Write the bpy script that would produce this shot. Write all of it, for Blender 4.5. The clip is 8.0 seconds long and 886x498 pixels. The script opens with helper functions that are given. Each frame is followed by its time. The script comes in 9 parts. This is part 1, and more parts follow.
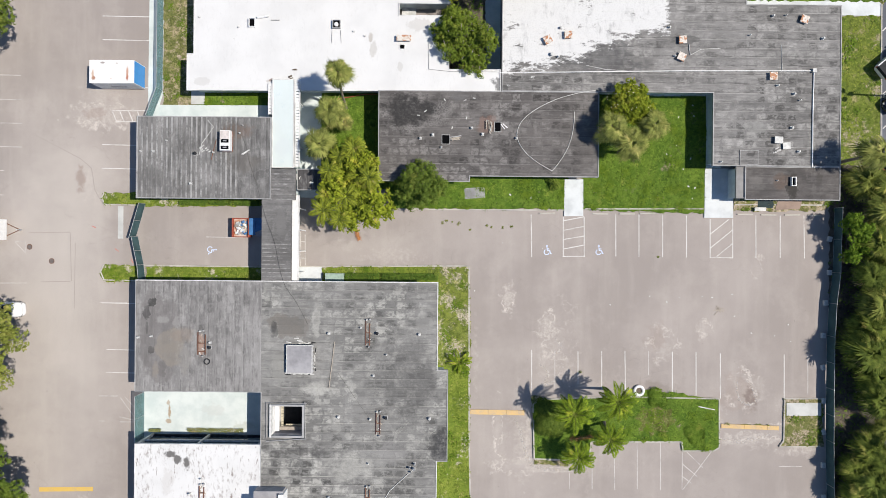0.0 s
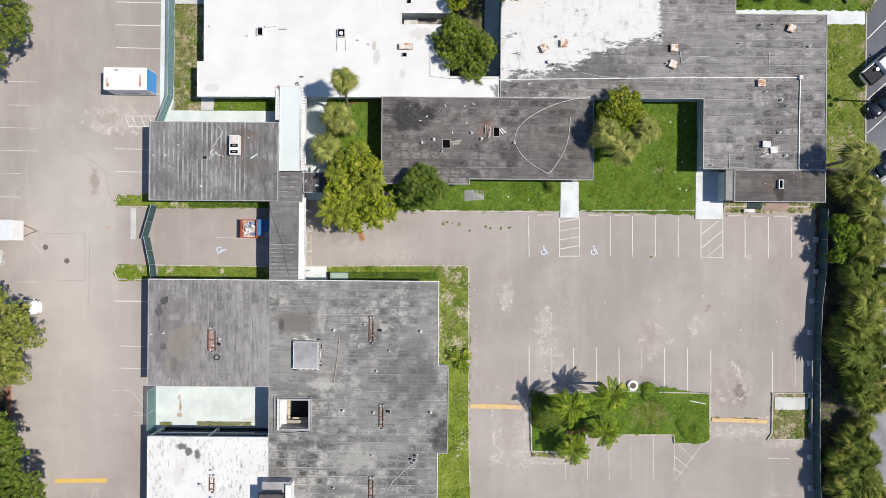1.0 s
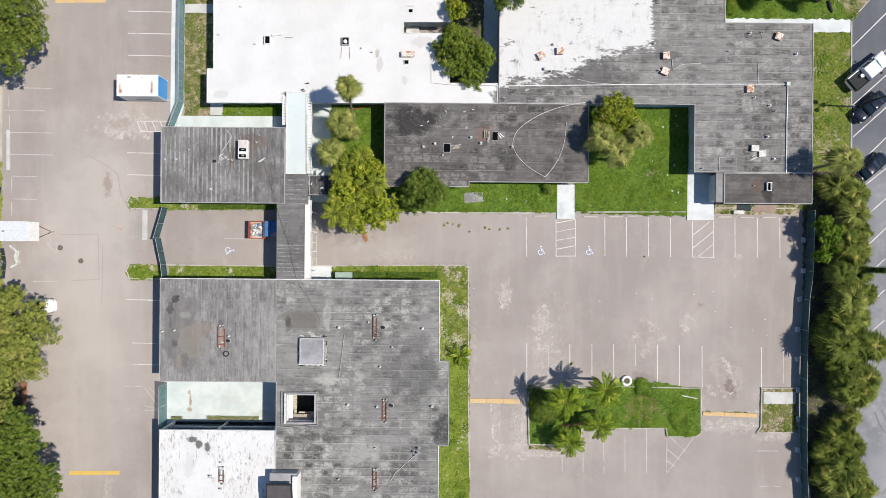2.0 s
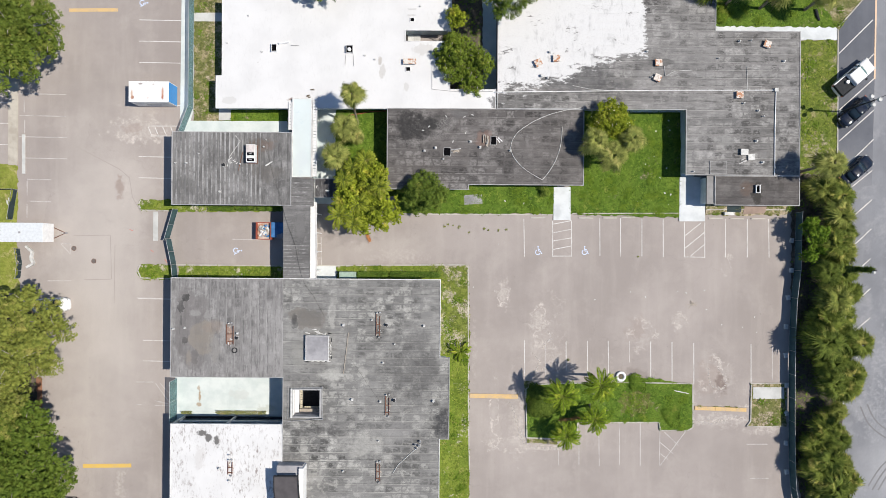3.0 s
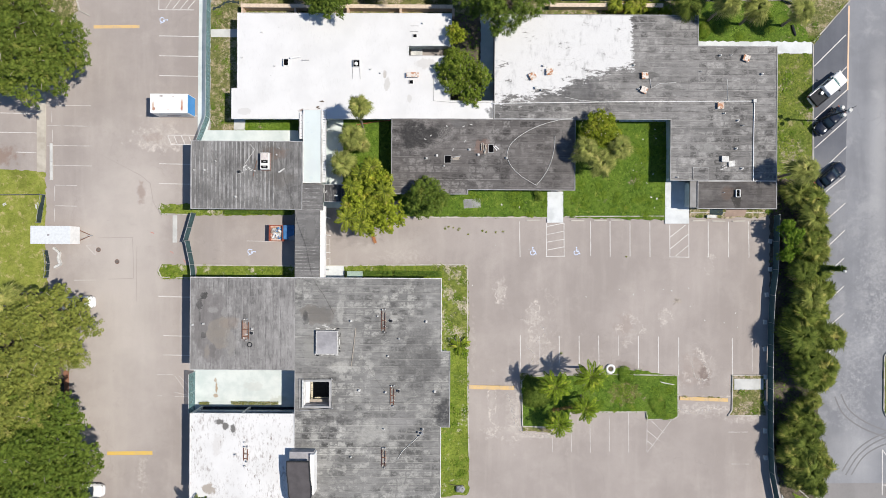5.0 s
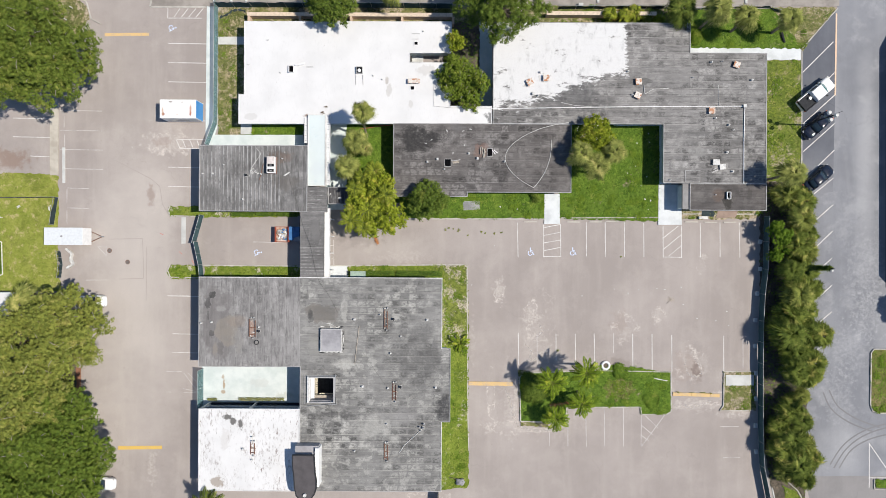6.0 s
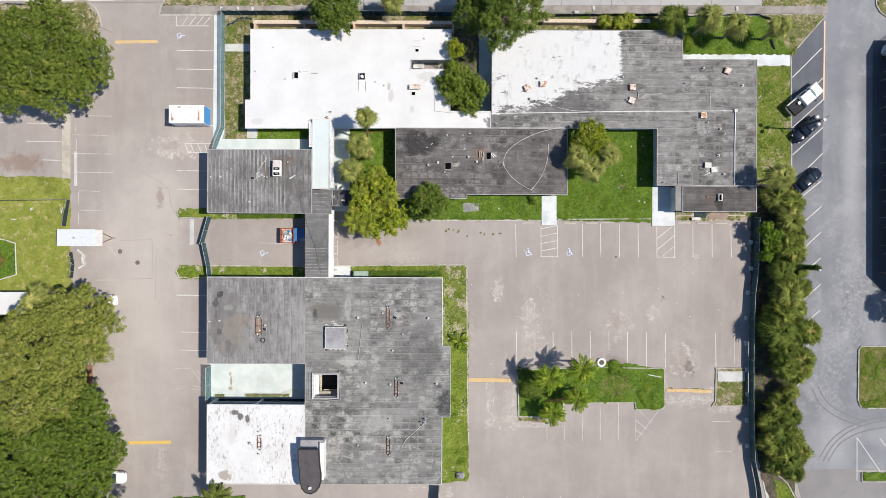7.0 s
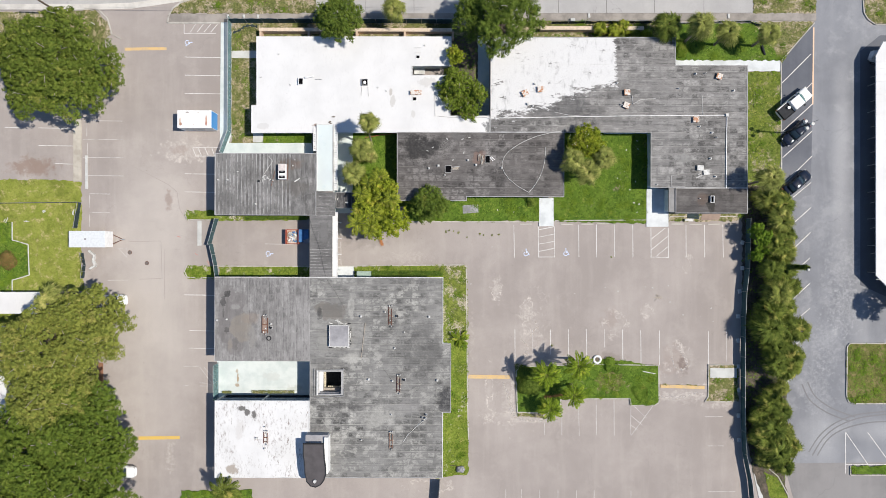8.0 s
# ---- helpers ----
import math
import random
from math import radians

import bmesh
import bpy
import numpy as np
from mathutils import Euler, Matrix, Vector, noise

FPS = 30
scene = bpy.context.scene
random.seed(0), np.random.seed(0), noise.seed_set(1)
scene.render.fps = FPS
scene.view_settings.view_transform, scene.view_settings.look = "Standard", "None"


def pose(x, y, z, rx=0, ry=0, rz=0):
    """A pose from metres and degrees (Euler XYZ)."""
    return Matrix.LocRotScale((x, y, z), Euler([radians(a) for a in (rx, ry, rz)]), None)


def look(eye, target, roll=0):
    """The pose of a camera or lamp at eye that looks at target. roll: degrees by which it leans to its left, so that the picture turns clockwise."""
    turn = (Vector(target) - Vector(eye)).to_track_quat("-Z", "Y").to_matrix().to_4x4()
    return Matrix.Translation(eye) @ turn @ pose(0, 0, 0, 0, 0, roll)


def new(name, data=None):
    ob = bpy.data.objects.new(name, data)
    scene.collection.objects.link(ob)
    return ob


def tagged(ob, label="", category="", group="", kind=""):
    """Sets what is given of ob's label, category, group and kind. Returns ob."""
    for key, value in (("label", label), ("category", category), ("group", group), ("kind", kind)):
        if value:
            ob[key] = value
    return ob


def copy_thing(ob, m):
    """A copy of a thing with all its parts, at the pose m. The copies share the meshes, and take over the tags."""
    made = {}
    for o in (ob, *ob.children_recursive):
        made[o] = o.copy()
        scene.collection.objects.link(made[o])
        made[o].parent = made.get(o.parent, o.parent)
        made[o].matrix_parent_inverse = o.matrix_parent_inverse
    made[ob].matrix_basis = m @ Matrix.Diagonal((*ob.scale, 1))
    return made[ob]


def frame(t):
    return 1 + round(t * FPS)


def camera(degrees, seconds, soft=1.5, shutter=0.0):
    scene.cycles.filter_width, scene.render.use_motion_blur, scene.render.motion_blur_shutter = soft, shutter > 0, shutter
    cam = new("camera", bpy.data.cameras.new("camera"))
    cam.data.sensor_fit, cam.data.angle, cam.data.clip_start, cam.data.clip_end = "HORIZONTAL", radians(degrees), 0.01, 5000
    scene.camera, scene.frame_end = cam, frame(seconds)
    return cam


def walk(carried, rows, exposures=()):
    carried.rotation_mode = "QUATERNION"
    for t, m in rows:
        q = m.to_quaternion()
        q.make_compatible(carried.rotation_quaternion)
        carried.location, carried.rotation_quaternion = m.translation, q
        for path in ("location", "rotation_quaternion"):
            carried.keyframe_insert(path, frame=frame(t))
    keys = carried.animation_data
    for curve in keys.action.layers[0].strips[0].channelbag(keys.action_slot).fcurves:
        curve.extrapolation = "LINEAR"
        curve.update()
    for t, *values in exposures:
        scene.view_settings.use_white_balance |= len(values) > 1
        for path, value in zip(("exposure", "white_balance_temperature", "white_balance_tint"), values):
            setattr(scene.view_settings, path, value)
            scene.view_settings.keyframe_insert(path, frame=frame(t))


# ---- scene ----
cam = camera(73.7, 8.0, soft=0.7)
# seconds, x, y, height, turn: a straight climb, looking straight down
ROWS = [
    (0.0, 0.000, 0.000, 67.650, 0.505),
    (1.0, -0.085, 0.018, 70.236, 0.488),
    (2.0, -0.165, 0.048, 72.822, 0.452),
    (3.0, -0.235, 0.088, 75.408, 0.416),
    (4.0, -0.292, 0.134, 77.990, 0.379),
    (5.0, -0.355, 0.202, 80.580, 0.332),
    (6.0, -0.405, 0.282, 83.168, 0.279),
    (7.0, -0.463, 0.360, 85.754, 0.214),
    (8.0, -0.522, 0.448, 88.330, 0.135),
]
walk(cam, [(t, pose(x, y, z, 0, 0, turn)) for t, x, y, z, turn in ROWS], [(0.0, 0.11), (8.0, 0.12)])

# ---------------------------------------------------------------- light
SUN_FROM = Vector((0.70, -0.03, 1.0)).normalized()
world = bpy.data.worlds.new("sky")
scene.world = world
world.use_nodes = True
sky = world.node_tree.nodes.new("ShaderNodeTexSky")
sky.sky_type = 'NISHITA'
sky.sun_disc = False
sky.ozone_density, sky.dust_density = 4.0, 0.3
sky.sun_elevation = math.asin(SUN_FROM.z)
sky.sun_rotation = math.atan2(SUN_FROM.x, SUN_FROM.y)
background = world.node_tree.nodes["Background"]
background.inputs["Strength"].default_value = 0.094
world.node_tree.links.new(sky.outputs["Color"], background.inputs["Color"])
sun_data = bpy.data.lights.new("sun", 'SUN')
sun_data.energy = 4.79
sun_data.angle = radians(0.53)
sun_data.color = (1.0, 0.93, 0.835)
sun = new("sun", sun_data)
sun.matrix_basis = look(SUN_FROM * 150, (0, 0, 0))


# ---------------------------------------------------------------- materials
class Nodes:
    """A small builder for node materials; all patterns lie in metres."""

    def __init__(self, name):
        self.m = bpy.data.materials.new(name)
        self.m.use_nodes = True
        self.t = self.m.node_tree
        self.b = self.t.nodes["Principled BSDF"]
        self.xyz = self.t.nodes.new("ShaderNodeTexCoord").outputs["Object"]

    def n(self, kind, **inputs):
        node = self.t.nodes.new(kind)
        for key, value in inputs.items():
            self.put(node.inputs[key.replace("_", " ")], value)
        return node

    def put(self, socket, value):
        if isinstance(value, bpy.types.NodeSocket):
            self.t.links.new(value, socket)
        else:
            socket.default_value = value

    def math(self, op, a, b=0.0, clamp=False):
        node = self.t.nodes.new("ShaderNodeMath")
        node.operation, node.use_clamp = op, clamp
        self.put(node.inputs[0], a)
        self.put(node.inputs[1], b)
        return node.outputs[0]

    def scaled(self, sx, sy, sz=1.0, turn=0.0):
        node = self.n("ShaderNodeMapping", Vector=self.xyz)
        node.inputs["Scale"].default_value = (sx, sy, sz)
        node.inputs["Rotation"].default_value = (0, 0, radians(turn))
        return node.outputs[0]

    def noise(self, scale, detail=4.0, rough=0.55, at=None, warp=0.0):
        node = self.n("ShaderNodeTexNoise", Scale=scale, Detail=detail, Roughness=rough, Distortion=warp)
        self.t.links.new(at or self.xyz, node.inputs["Vector"])
        return node.outputs["Fac"]

    def step(self, value, lo, hi):
        node = self.n("ShaderNodeMapRange", Value=value)
        node.interpolation_type = 'SMOOTHSTEP'
        node.inputs["From Min"].default_value, node.inputs["From Max"].default_value = lo, hi
        return node.outputs["Result"]

    def mix(self, fac, a, b, blend='MIX'):
        node = self.t.nodes.new("ShaderNodeMix")
        node.data_type, node.blend_type = 'RGBA', blend
        for socket, value in ((node.inputs[0], fac), (node.inputs[6], a), (node.inputs[7], b)):
            if isinstance(value, tuple):
                value = (*value, 1.0) if len(value) == 3 else value
            self.put(socket, value)
        return node.outputs[2]

    def reach(self, x, y, rx, ry, grain=0.5, scale=0.8, turn=0.0):
        """Distance from a stain's middle, 1 at its uneven rim."""
        node = self.n("ShaderNodeMapping", Vector=self.xyz)
        node.vector_type = 'TEXTURE'
        node.inputs["Location"].default_value = (x, y, 0)
        node.inputs["Rotation"].default_value = (0, 0, radians(turn))
        node.inputs["Scale"].default_value = (rx, ry, 1000)
        length = self.t.nodes.new("ShaderNodeVectorMath")
        length.operation = 'LENGTH'
        self.t.links.new(node.outputs[0], length.inputs[0])
        return self.math('ADD', length.outputs["Value"], self.math('MULTIPLY', self.math('SUBTRACT', self.noise(scale, 5, 0.65), 0.5), grain * 3))

    def spot(self, x, y, rx, ry, soft=0.5, grain=0.5, scale=0.8, turn=0.0):
        """A stain of its own outline, broken up by noise: 1 inside, 0 outside."""
        d = self.reach(x, y, rx, ry, grain, scale, turn)
        return self.step(d, 1.0, 1.0 - soft)

    def vary(self, colour, amount, island=False):
        if island:
            rnd = self.t.nodes.new("ShaderNodeNewGeometry").outputs["Random Per Island"]
        else:
            rnd = self.t.nodes.new("ShaderNodeObjectInfo").outputs["Random"]
        low = 1.0 - amount
        f = self.math('ADD', self.math('MULTIPLY', rnd, 2 * amount), low)
        node = self.t.nodes.new("ShaderNodeHueSaturation")
        self.put(node.inputs["Value"], f)
        self.put(node.inputs["Color"], colour)
        return node.outputs[0]

    def done(self, colour, rough=0.9, bump=None, strength=0.3, distance=0.01, metal=0.0, spec=0.3):
        self.put(self.b.inputs["Base Color"], colour if not isinstance(colour, tuple) else (*colour, 1.0))
        self.put(self.b.inputs["Roughness"], rough)
        self.b.inputs["Metallic"].default_value = metal
        self.b.inputs["Specular IOR Level"].default_value = spec
        if bump is not None:
            node = self.n("ShaderNodeBump", Height=bump, Strength=strength, Distance=distance)
            self.t.links.new(node.outputs[0], self.b.inputs["Normal"])
        return self.m


def plain(name, c, rough=0.6, metal=0.0, dirt_shade=0.25, scale=3.0, c2=None, vary=0.0, spec=0.4):
    """Paint, metal, plastic or cloth with faint dirt at two scales."""
    n = Nodes(name)
    dark = c2 or tuple(v * (1 - dirt_shade) for v in c)
    col = n.mix(n.step(n.noise(scale, 5), 0.35, 0.7), c, dark)
    col = n.mix(n.math('MULTIPLY', n.step(n.noise(scale * 9, 3), 0.5, 0.75), 0.35), col, dark)
    if vary:
        col = n.vary(col, vary)
    return n.done(col, rough, n.noise(scale * 12, 3), 0.15, 0.004, metal, spec)


def gloss(name, c, rough=0.25, spec=0.3, dust=0.10):
    """Smooth car paint or glass with a thin uneven film of dust."""
    n = Nodes(name)
    col = n.mix(n.math('MULTIPLY', n.step(n.noise(2.0, 5), 0.45, 0.75), dust), c, (0.30, 0.28, 0.26))
    return n.done(col, n.math('ADD', n.math('MULTIPLY', n.noise(3.0, 3), 0.08), rough), spec=spec)


def asphalt(name, light, dark, pale, pale_spots=(), dark_spots=(), crack=0.35, streak=90.0, blotch=0.0, rings=()):
    n = Nodes(name)
    col = n.mix(n.step(n.noise(0.07, 6, 0.65), 0.36, 0.64), light, dark)
    sweep = n.noise(1.0, 5, 0.6, n.scaled(0.5, 0.06, 1, streak))
    col = n.mix(n.math('MULTIPLY', n.step(sweep, 0.45, 0.72), 0.17), col, pale)
    col = n.mix(n.math('MULTIPLY', n.step(n.noise(0.45, 6, 0.65), 0.55, 0.8), 0.5), col, dark)
    if blotch:
        col = n.mix(n.math('MULTIPLY', n.step(n.noise(0.22, 7, 0.7), 0.50, 0.66), blotch), col, pale)
    for s in pale_spots:
        wide = s[2] * s[3] > 20
        col = n.mix(n.math('MULTIPLY', n.spot(*s[:4], soft=0.95 if wide else 0.6, grain=0.25 if wide else 1.3, scale=0.25 if wide else 1.3), s[4] if wide else n.math('MULTIPLY', n.step(n.noise(2.4, 8, 0.75), 0.34, 0.74), s[4])), col, pale)
    for x, y, rx, ry, amount in rings:   # dried-up puddles: a crusted rim round a faint pale floor
        d = n.reach(x, y, rx, ry, 1.1, 1.0)
        rim = n.math('MULTIPLY', n.step(n.math('ABSOLUTE', n.math('SUBTRACT', d, 1.0)), 0.26, 0.0), n.math('MULTIPLY', n.step(n.noise(0.55, 5, 0.7), 0.44, 0.58), n.step(n.noise(4.0, 5, 0.7), 0.30, 0.6)))
        col = n.mix(n.math('MULTIPLY', rim, amount), col, tuple(v * 1.32 for v in pale))
        col = n.mix(n.math('MULTIPLY', n.step(d, 1.0, 0.2), amount * 0.22), col, pale)
    for s in dark_spots:
        col = n.mix(n.math('MULTIPLY', n.spot(*s[:4], soft=0.7, grain=0.9, scale=0.9), s[4]), col, s[5] if len(s) > 5 else tuple(v * 0.6 for v in dark))
    cells = n.n("ShaderNodeTexVoronoi", Scale=0.09)
    cells.feature = 'DISTANCE_TO_EDGE'
    bent = n.n("ShaderNodeVectorMath")
    bent.operation = 'ADD'
    n.t.links.new(n.xyz, bent.inputs[0])
    wob = n.n("ShaderNodeTexNoise", Scale=0.5, Detail=5.0)
    n.t.links.new(n.xyz, wob.inputs["Vector"])
    big = n.n("ShaderNodeVectorMath")
    big.operation = 'SCALE'
    n.t.links.new(wob.outputs["Color"], big.inputs[0])
    big.inputs["Scale"].default_value = 3.0
    n.t.links.new(big.outputs[0], bent.inputs[1])
    n.t.links.new(bent.outputs[0], cells.inputs["Vector"])
    line = n.step(cells.outputs["Distance"], 0.006, 0.0)
    line = n.math('MULTIPLY', line, n.step(n.noise(0.12, 2), 0.45, 0.6))
    col = n.mix(n.math('MULTIPLY', line, crack), col, tuple(v * 0.45 for v in dark))
    grain = n.noise(14.0, 3, 0.7)
    col = n.mix(n.math('MULTIPLY', n.step(grain, 0.4, 0.65), 0.18), col, tuple(v * 0.7 for v in dark))
    specks = n.step(n.noise(2.2, 2, 0.5), 0.73, 0.78)
    col = n.mix(n.math('MULTIPLY', specks, 0.4), col, tuple(v * 0.6 for v in dark))
    return n.done(col, 0.93, grain, 0.35, 0.006, spec=0.2)


def roofing(name, mid, dark, chalk, along_x=True, lap=(0.0, 0.98), laps=0.5, cells=0.5, pools=0.5, pool_at=0.55, streaks=0.3, stains=(), bands=(), ponds=(), crackle=(), coat=None, vary=0.10):
    """Weathered bitumen roll roofing. lap: where the laps begin and how wide they are; cells: the damp and dried fields between the laps;
    pools: sharp-edged silt left by dried-up water; stains: (x, y, rx, ry, colour, amount); bands: (x, y, rx, ry, amount), where the fields show most;
    ponds: (x, y, rx, ry, colour, amount), dried-up pools with a firm outline; coat: where a*x + b*y > c, white paint covers it."""
    n = Nodes(name)
    black = tuple(v * 0.42 for v in dark)
    sep = n.n("ShaderNodeSeparateXYZ", Vector=n.xyz)
    u, v = (sep.outputs[0], sep.outputs[1]) if along_x else (sep.outputs[1], sep.outputs[0])
    row = n.math('DIVIDE', n.math('SUBTRACT', v, lap[0]), lap[1])
    col = n.mix(n.step(n.noise(0.16, 6, 0.6), 0.36, 0.64), mid, dark)
    # silt left by pools: rounded patches with a crisp rim
    flow = n.noise(0.95, 7, 0.58, None, 0.25)
    inner = n.math('MULTIPLY', n.step(flow, pool_at, pool_at + 0.05), n.step(n.noise(0.21, 3), 0.42, 0.60))
    col = n.mix(n.math('MULTIPLY', inner, pools * 0.7), col, chalk)
    rim = n.step(n.math('ABSOLUTE', n.math('SUBTRACT', flow, pool_at + 0.012)), 0.014, 0.0)
    col = n.mix(n.math('MULTIPLY', n.math('MULTIPLY', rim, n.step(n.noise(0.8, 4, 0.6), 0.48, 0.66)), pools * 0.4), col, tuple(min(0.62, w * 1.2) for w in chalk))
    # fields between laps and cross joints, each drier or damper than the next
    wob = n.n("ShaderNodeTexNoise", Scale=1.3, Detail=4.0)
    n.t.links.new(n.xyz, wob.inputs["Vector"])
    join = n.n("ShaderNodeCombineXYZ", X=n.math('ADD', u, n.math('MULTIPLY', wob.outputs["Fac"], 0.95)), Y=n.math('ADD', row, n.math('MULTIPLY', n.noise(1.1, 4), 0.36)))
    field = n.n("ShaderNodeTexBrick", Scale=1.0)
    n.t.links.new(join.outputs[0], field.inputs["Vector"])
    for key, value in (("Mortar Size", 0.20), ("Mortar Smooth", 1.0), ("Brick Width", 1.12), ("Row Height", 1.0)):
        field.inputs[key].default_value = value
    field.offset = 0.12
    field.inputs["Color1"].default_value = (0, 0, 0, 1)
    field.inputs["Color2"].default_value = (1, 1, 1, 1)
    field.inputs["Mortar"].default_value = (0.5, 0.5, 0.5, 1)
    soft = n.math('SUBTRACT', 1.0, field.outputs["Fac"])
    where = n.math('MULTIPLY', n.math('ADD', n.math('MULTIPLY', n.step(n.noise(0.17, 4, 0.6), 0.36, 0.60), 0.75), 0.25), cells)
    strong = 0.0
    for x, y, rx, ry, amount in bands:
        strong = n.math('MAXIMUM', n.math('MULTIPLY', n.spot(x, y, rx, ry, soft=0.6, grain=0.45, scale=0.4), amount), strong)
    where = n.math('MAXIMUM', where, strong)
    torn = n.step(n.noise(2.1, 7, 0.72, n.scaled(0.8, 1.5) if along_x else n.scaled(1.5, 0.8)), 0.40, 0.54)
    torn2 = n.step(n.noise(2.4, 7, 0.72, n.scaled(0.8, 1.3) if along_x else n.scaled(1.3, 0.8)), 0.42, 0.56)
    damp = n.math('MULTIPLY', n.math('MULTIPLY', n.step(field.outputs["Color"], 0.46, 0.78), soft), n.math('MULTIPLY', torn, where))
    dry = n.math('MULTIPLY', n.math('MULTIPLY', n.step(field.outputs["Color"], 0.54, 0.22), soft), n.math('MULTIPLY', torn2, where))
    col = n.mix(n.math('MULTIPLY', dry, 0.7), col, tuple(min(0.6, w * 1.08) for w in chalk))
    col = n.mix(damp, col, black)
    joint = n.n("ShaderNodeTexBrick", Scale=1.0)
    n.t.links.new(join.outputs[0], joint.inputs["Vector"])
    for key, value in (("Mortar Size", 0.055), ("Mortar Smooth", 0.7), ("Brick Width", 1.12), ("Row Height", 1.0)):
        joint.inputs[key].default_value = value
    joint.offset = 0.12
    seamed = n.math('MULTIPLY', joint.outputs["Fac"], n.math('MULTIPLY', n.step(n.noise(0.75, 6, 0.7), 0.44, 0.60), where))
    col = n.mix(n.math('MULTIPLY', seamed, 0.40), col, black)
    # the laps: a pale worn edge beside a broken dark line, painted shadow and dirt
    part_row = n.math('FRACT', n.math('ADD', row, n.math('MULTIPLY', n.noise(0.5, 3), 0.06)))
    edge = n.math('ABSOLUTE', n.math('SUBTRACT', part_row, 0.5))
    worn = n.math('MULTIPLY', n.step(n.noise(0.55, 5, 0.65, n.scaled(0.5, 1.2) if along_x else n.scaled(1.2, 0.5)), 0.46, 0.66), laps)
    rubbed = n.math('MULTIPLY', n.math('MULTIPLY', n.step(n.noise(1.0, 5, 0.7), 0.36, 0.56), strong), 0.6)
    col = n.mix(n.math('MULTIPLY', n.step(edge, 0.43, 0.475), n.math('MAXIMUM', worn, rubbed)), col, tuple(min(0.62, w * 1.15) for w in chalk))
    dirt_shade = n.math('MULTIPLY', n.step(n.math('ABSOLUTE', n.math('SUBTRACT', part_row, 0.12)), 0.13, 0.0), n.step(n.noise(1.7, 6, 0.7, n.scaled(0.6, 1.6) if along_x else n.scaled(1.6, 0.6)), 0.44, 0.58))
    col = n.mix(n.math('MULTIPLY', dirt_shade, laps * 1.1, True), col, black)
    drips = n.noise(1.6, 7, 0.70, n.scaled(0.30, 1.9) if along_x else n.scaled(1.9, 0.30))
    col = n.mix(n.math('MULTIPLY', n.step(drips, 0.50, 0.68), streaks), col, black)
    col = n.mix(n.math('MULTIPLY', n.step(drips, 0.46, 0.36), streaks * 0.8), col, chalk)
    for x, y, rx, ry, c, amount in ponds:
        d = n.reach(x, y, rx, ry, 0.62, 2.6 / (rx + ry))
        cloud = n.math('ADD', n.math('MULTIPLY', n.step(n.noise(0.9, 6, 0.65), 0.36, 0.6), 0.35), 0.65)
        col = n.mix(n.math('MULTIPLY', n.math('MULTIPLY', n.step(d, 1.0, 0.80), cloud), amount), col, c)
        shore = n.math('MULTIPLY', n.step(n.math('ABSOLUTE', n.math('SUBTRACT', d, 1.03)), 0.06, 0.0), n.step(n.noise(0.9, 5, 0.7), 0.44, 0.58))
        col = n.mix(n.math('MULTIPLY', shore, 0.4 * amount), col, chalk)
    for x, y, rx, ry, c, amount in stains:
        d = n.reach(x, y, rx, ry, 0.75, 0.9)
        blur = n.math('ADD', n.math('MULTIPLY', n.step(n.noise(3.4, 6, 0.72), 0.36, 0.6), 0.4), 0.6)
        col = n.mix(n.math('MULTIPLY', n.math('MULTIPLY', n.step(d, 1.0, 0.5), blur), amount), col, c)
        halo = n.math('MULTIPLY', n.step(n.math('ABSOLUTE', n.math('SUBTRACT', d, 1.05)), 0.10, 0.0), n.step(n.noise(1.3, 5, 0.7), 0.42, 0.6))
        col = n.mix(n.math('MULTIPLY', halo, 0.35 * amount), col, chalk)
    for x, y, rx, ry, amount in crackle:
        scales = n.n("ShaderNodeTexVoronoi", Scale=4.2)
        scales.feature = 'DISTANCE_TO_EDGE'
        n.t.links.new(n.xyz, scales.inputs["Vector"])
        flake = n.math('MULTIPLY', n.step(scales.outputs["Distance"], 0.10, 0.03), n.spot(x, y, rx, ry, soft=0.5, grain=0.8, scale=1.0))
        col = n.mix(n.math('MULTIPLY', flake, amount), col, chalk)
    col = n.vary(col, vary)
    if coat:
        a, b, c0, x_end = coat
        d = n.math('ADD', n.math('ADD', n.math('MULTIPLY', sep.outputs[0], a), n.math('MULTIPLY', sep.outputs[1], b)), -c0)
        e = n.math('MULTIPLY', n.math('SUBTRACT', x_end, sep.outputs[0]), 2.5)
        d = n.math('MINIMUM', d, e)
        rag = n.math('MULTIPLY', n.math('SUBTRACT', n.noise(0.9, 8, 0.78, n.scaled(0.5, 1.3)), 0.5), 9.5)
        cover = n.step(n.math('ADD', n.math('MINIMUM', d, 1.25), rag), -0.2, 0.5)
        scuff = n.math('MULTIPLY', n.step(n.noise(1.2, 7, 0.72, n.scaled(1.6, 0.5)), 0.50, 0.66), n.step(n.noise(0.3, 4, 0.6), 0.42, 0.6))
        paint = n.mix(n.math('MULTIPLY', scuff, 0.6), (0.64, 0.64, 0.635), (0.33, 0.33, 0.33))
        col = n.mix(cover, col, paint)
    grain = n.noise(9.0, 4, 0.7)
    col = n.mix(n.math('MULTIPLY', n.step(grain, 0.45, 0.7), 0.18), col, black)
    return n.done(col, 0.9, grain, 0.4, 0.006, spec=0.25)


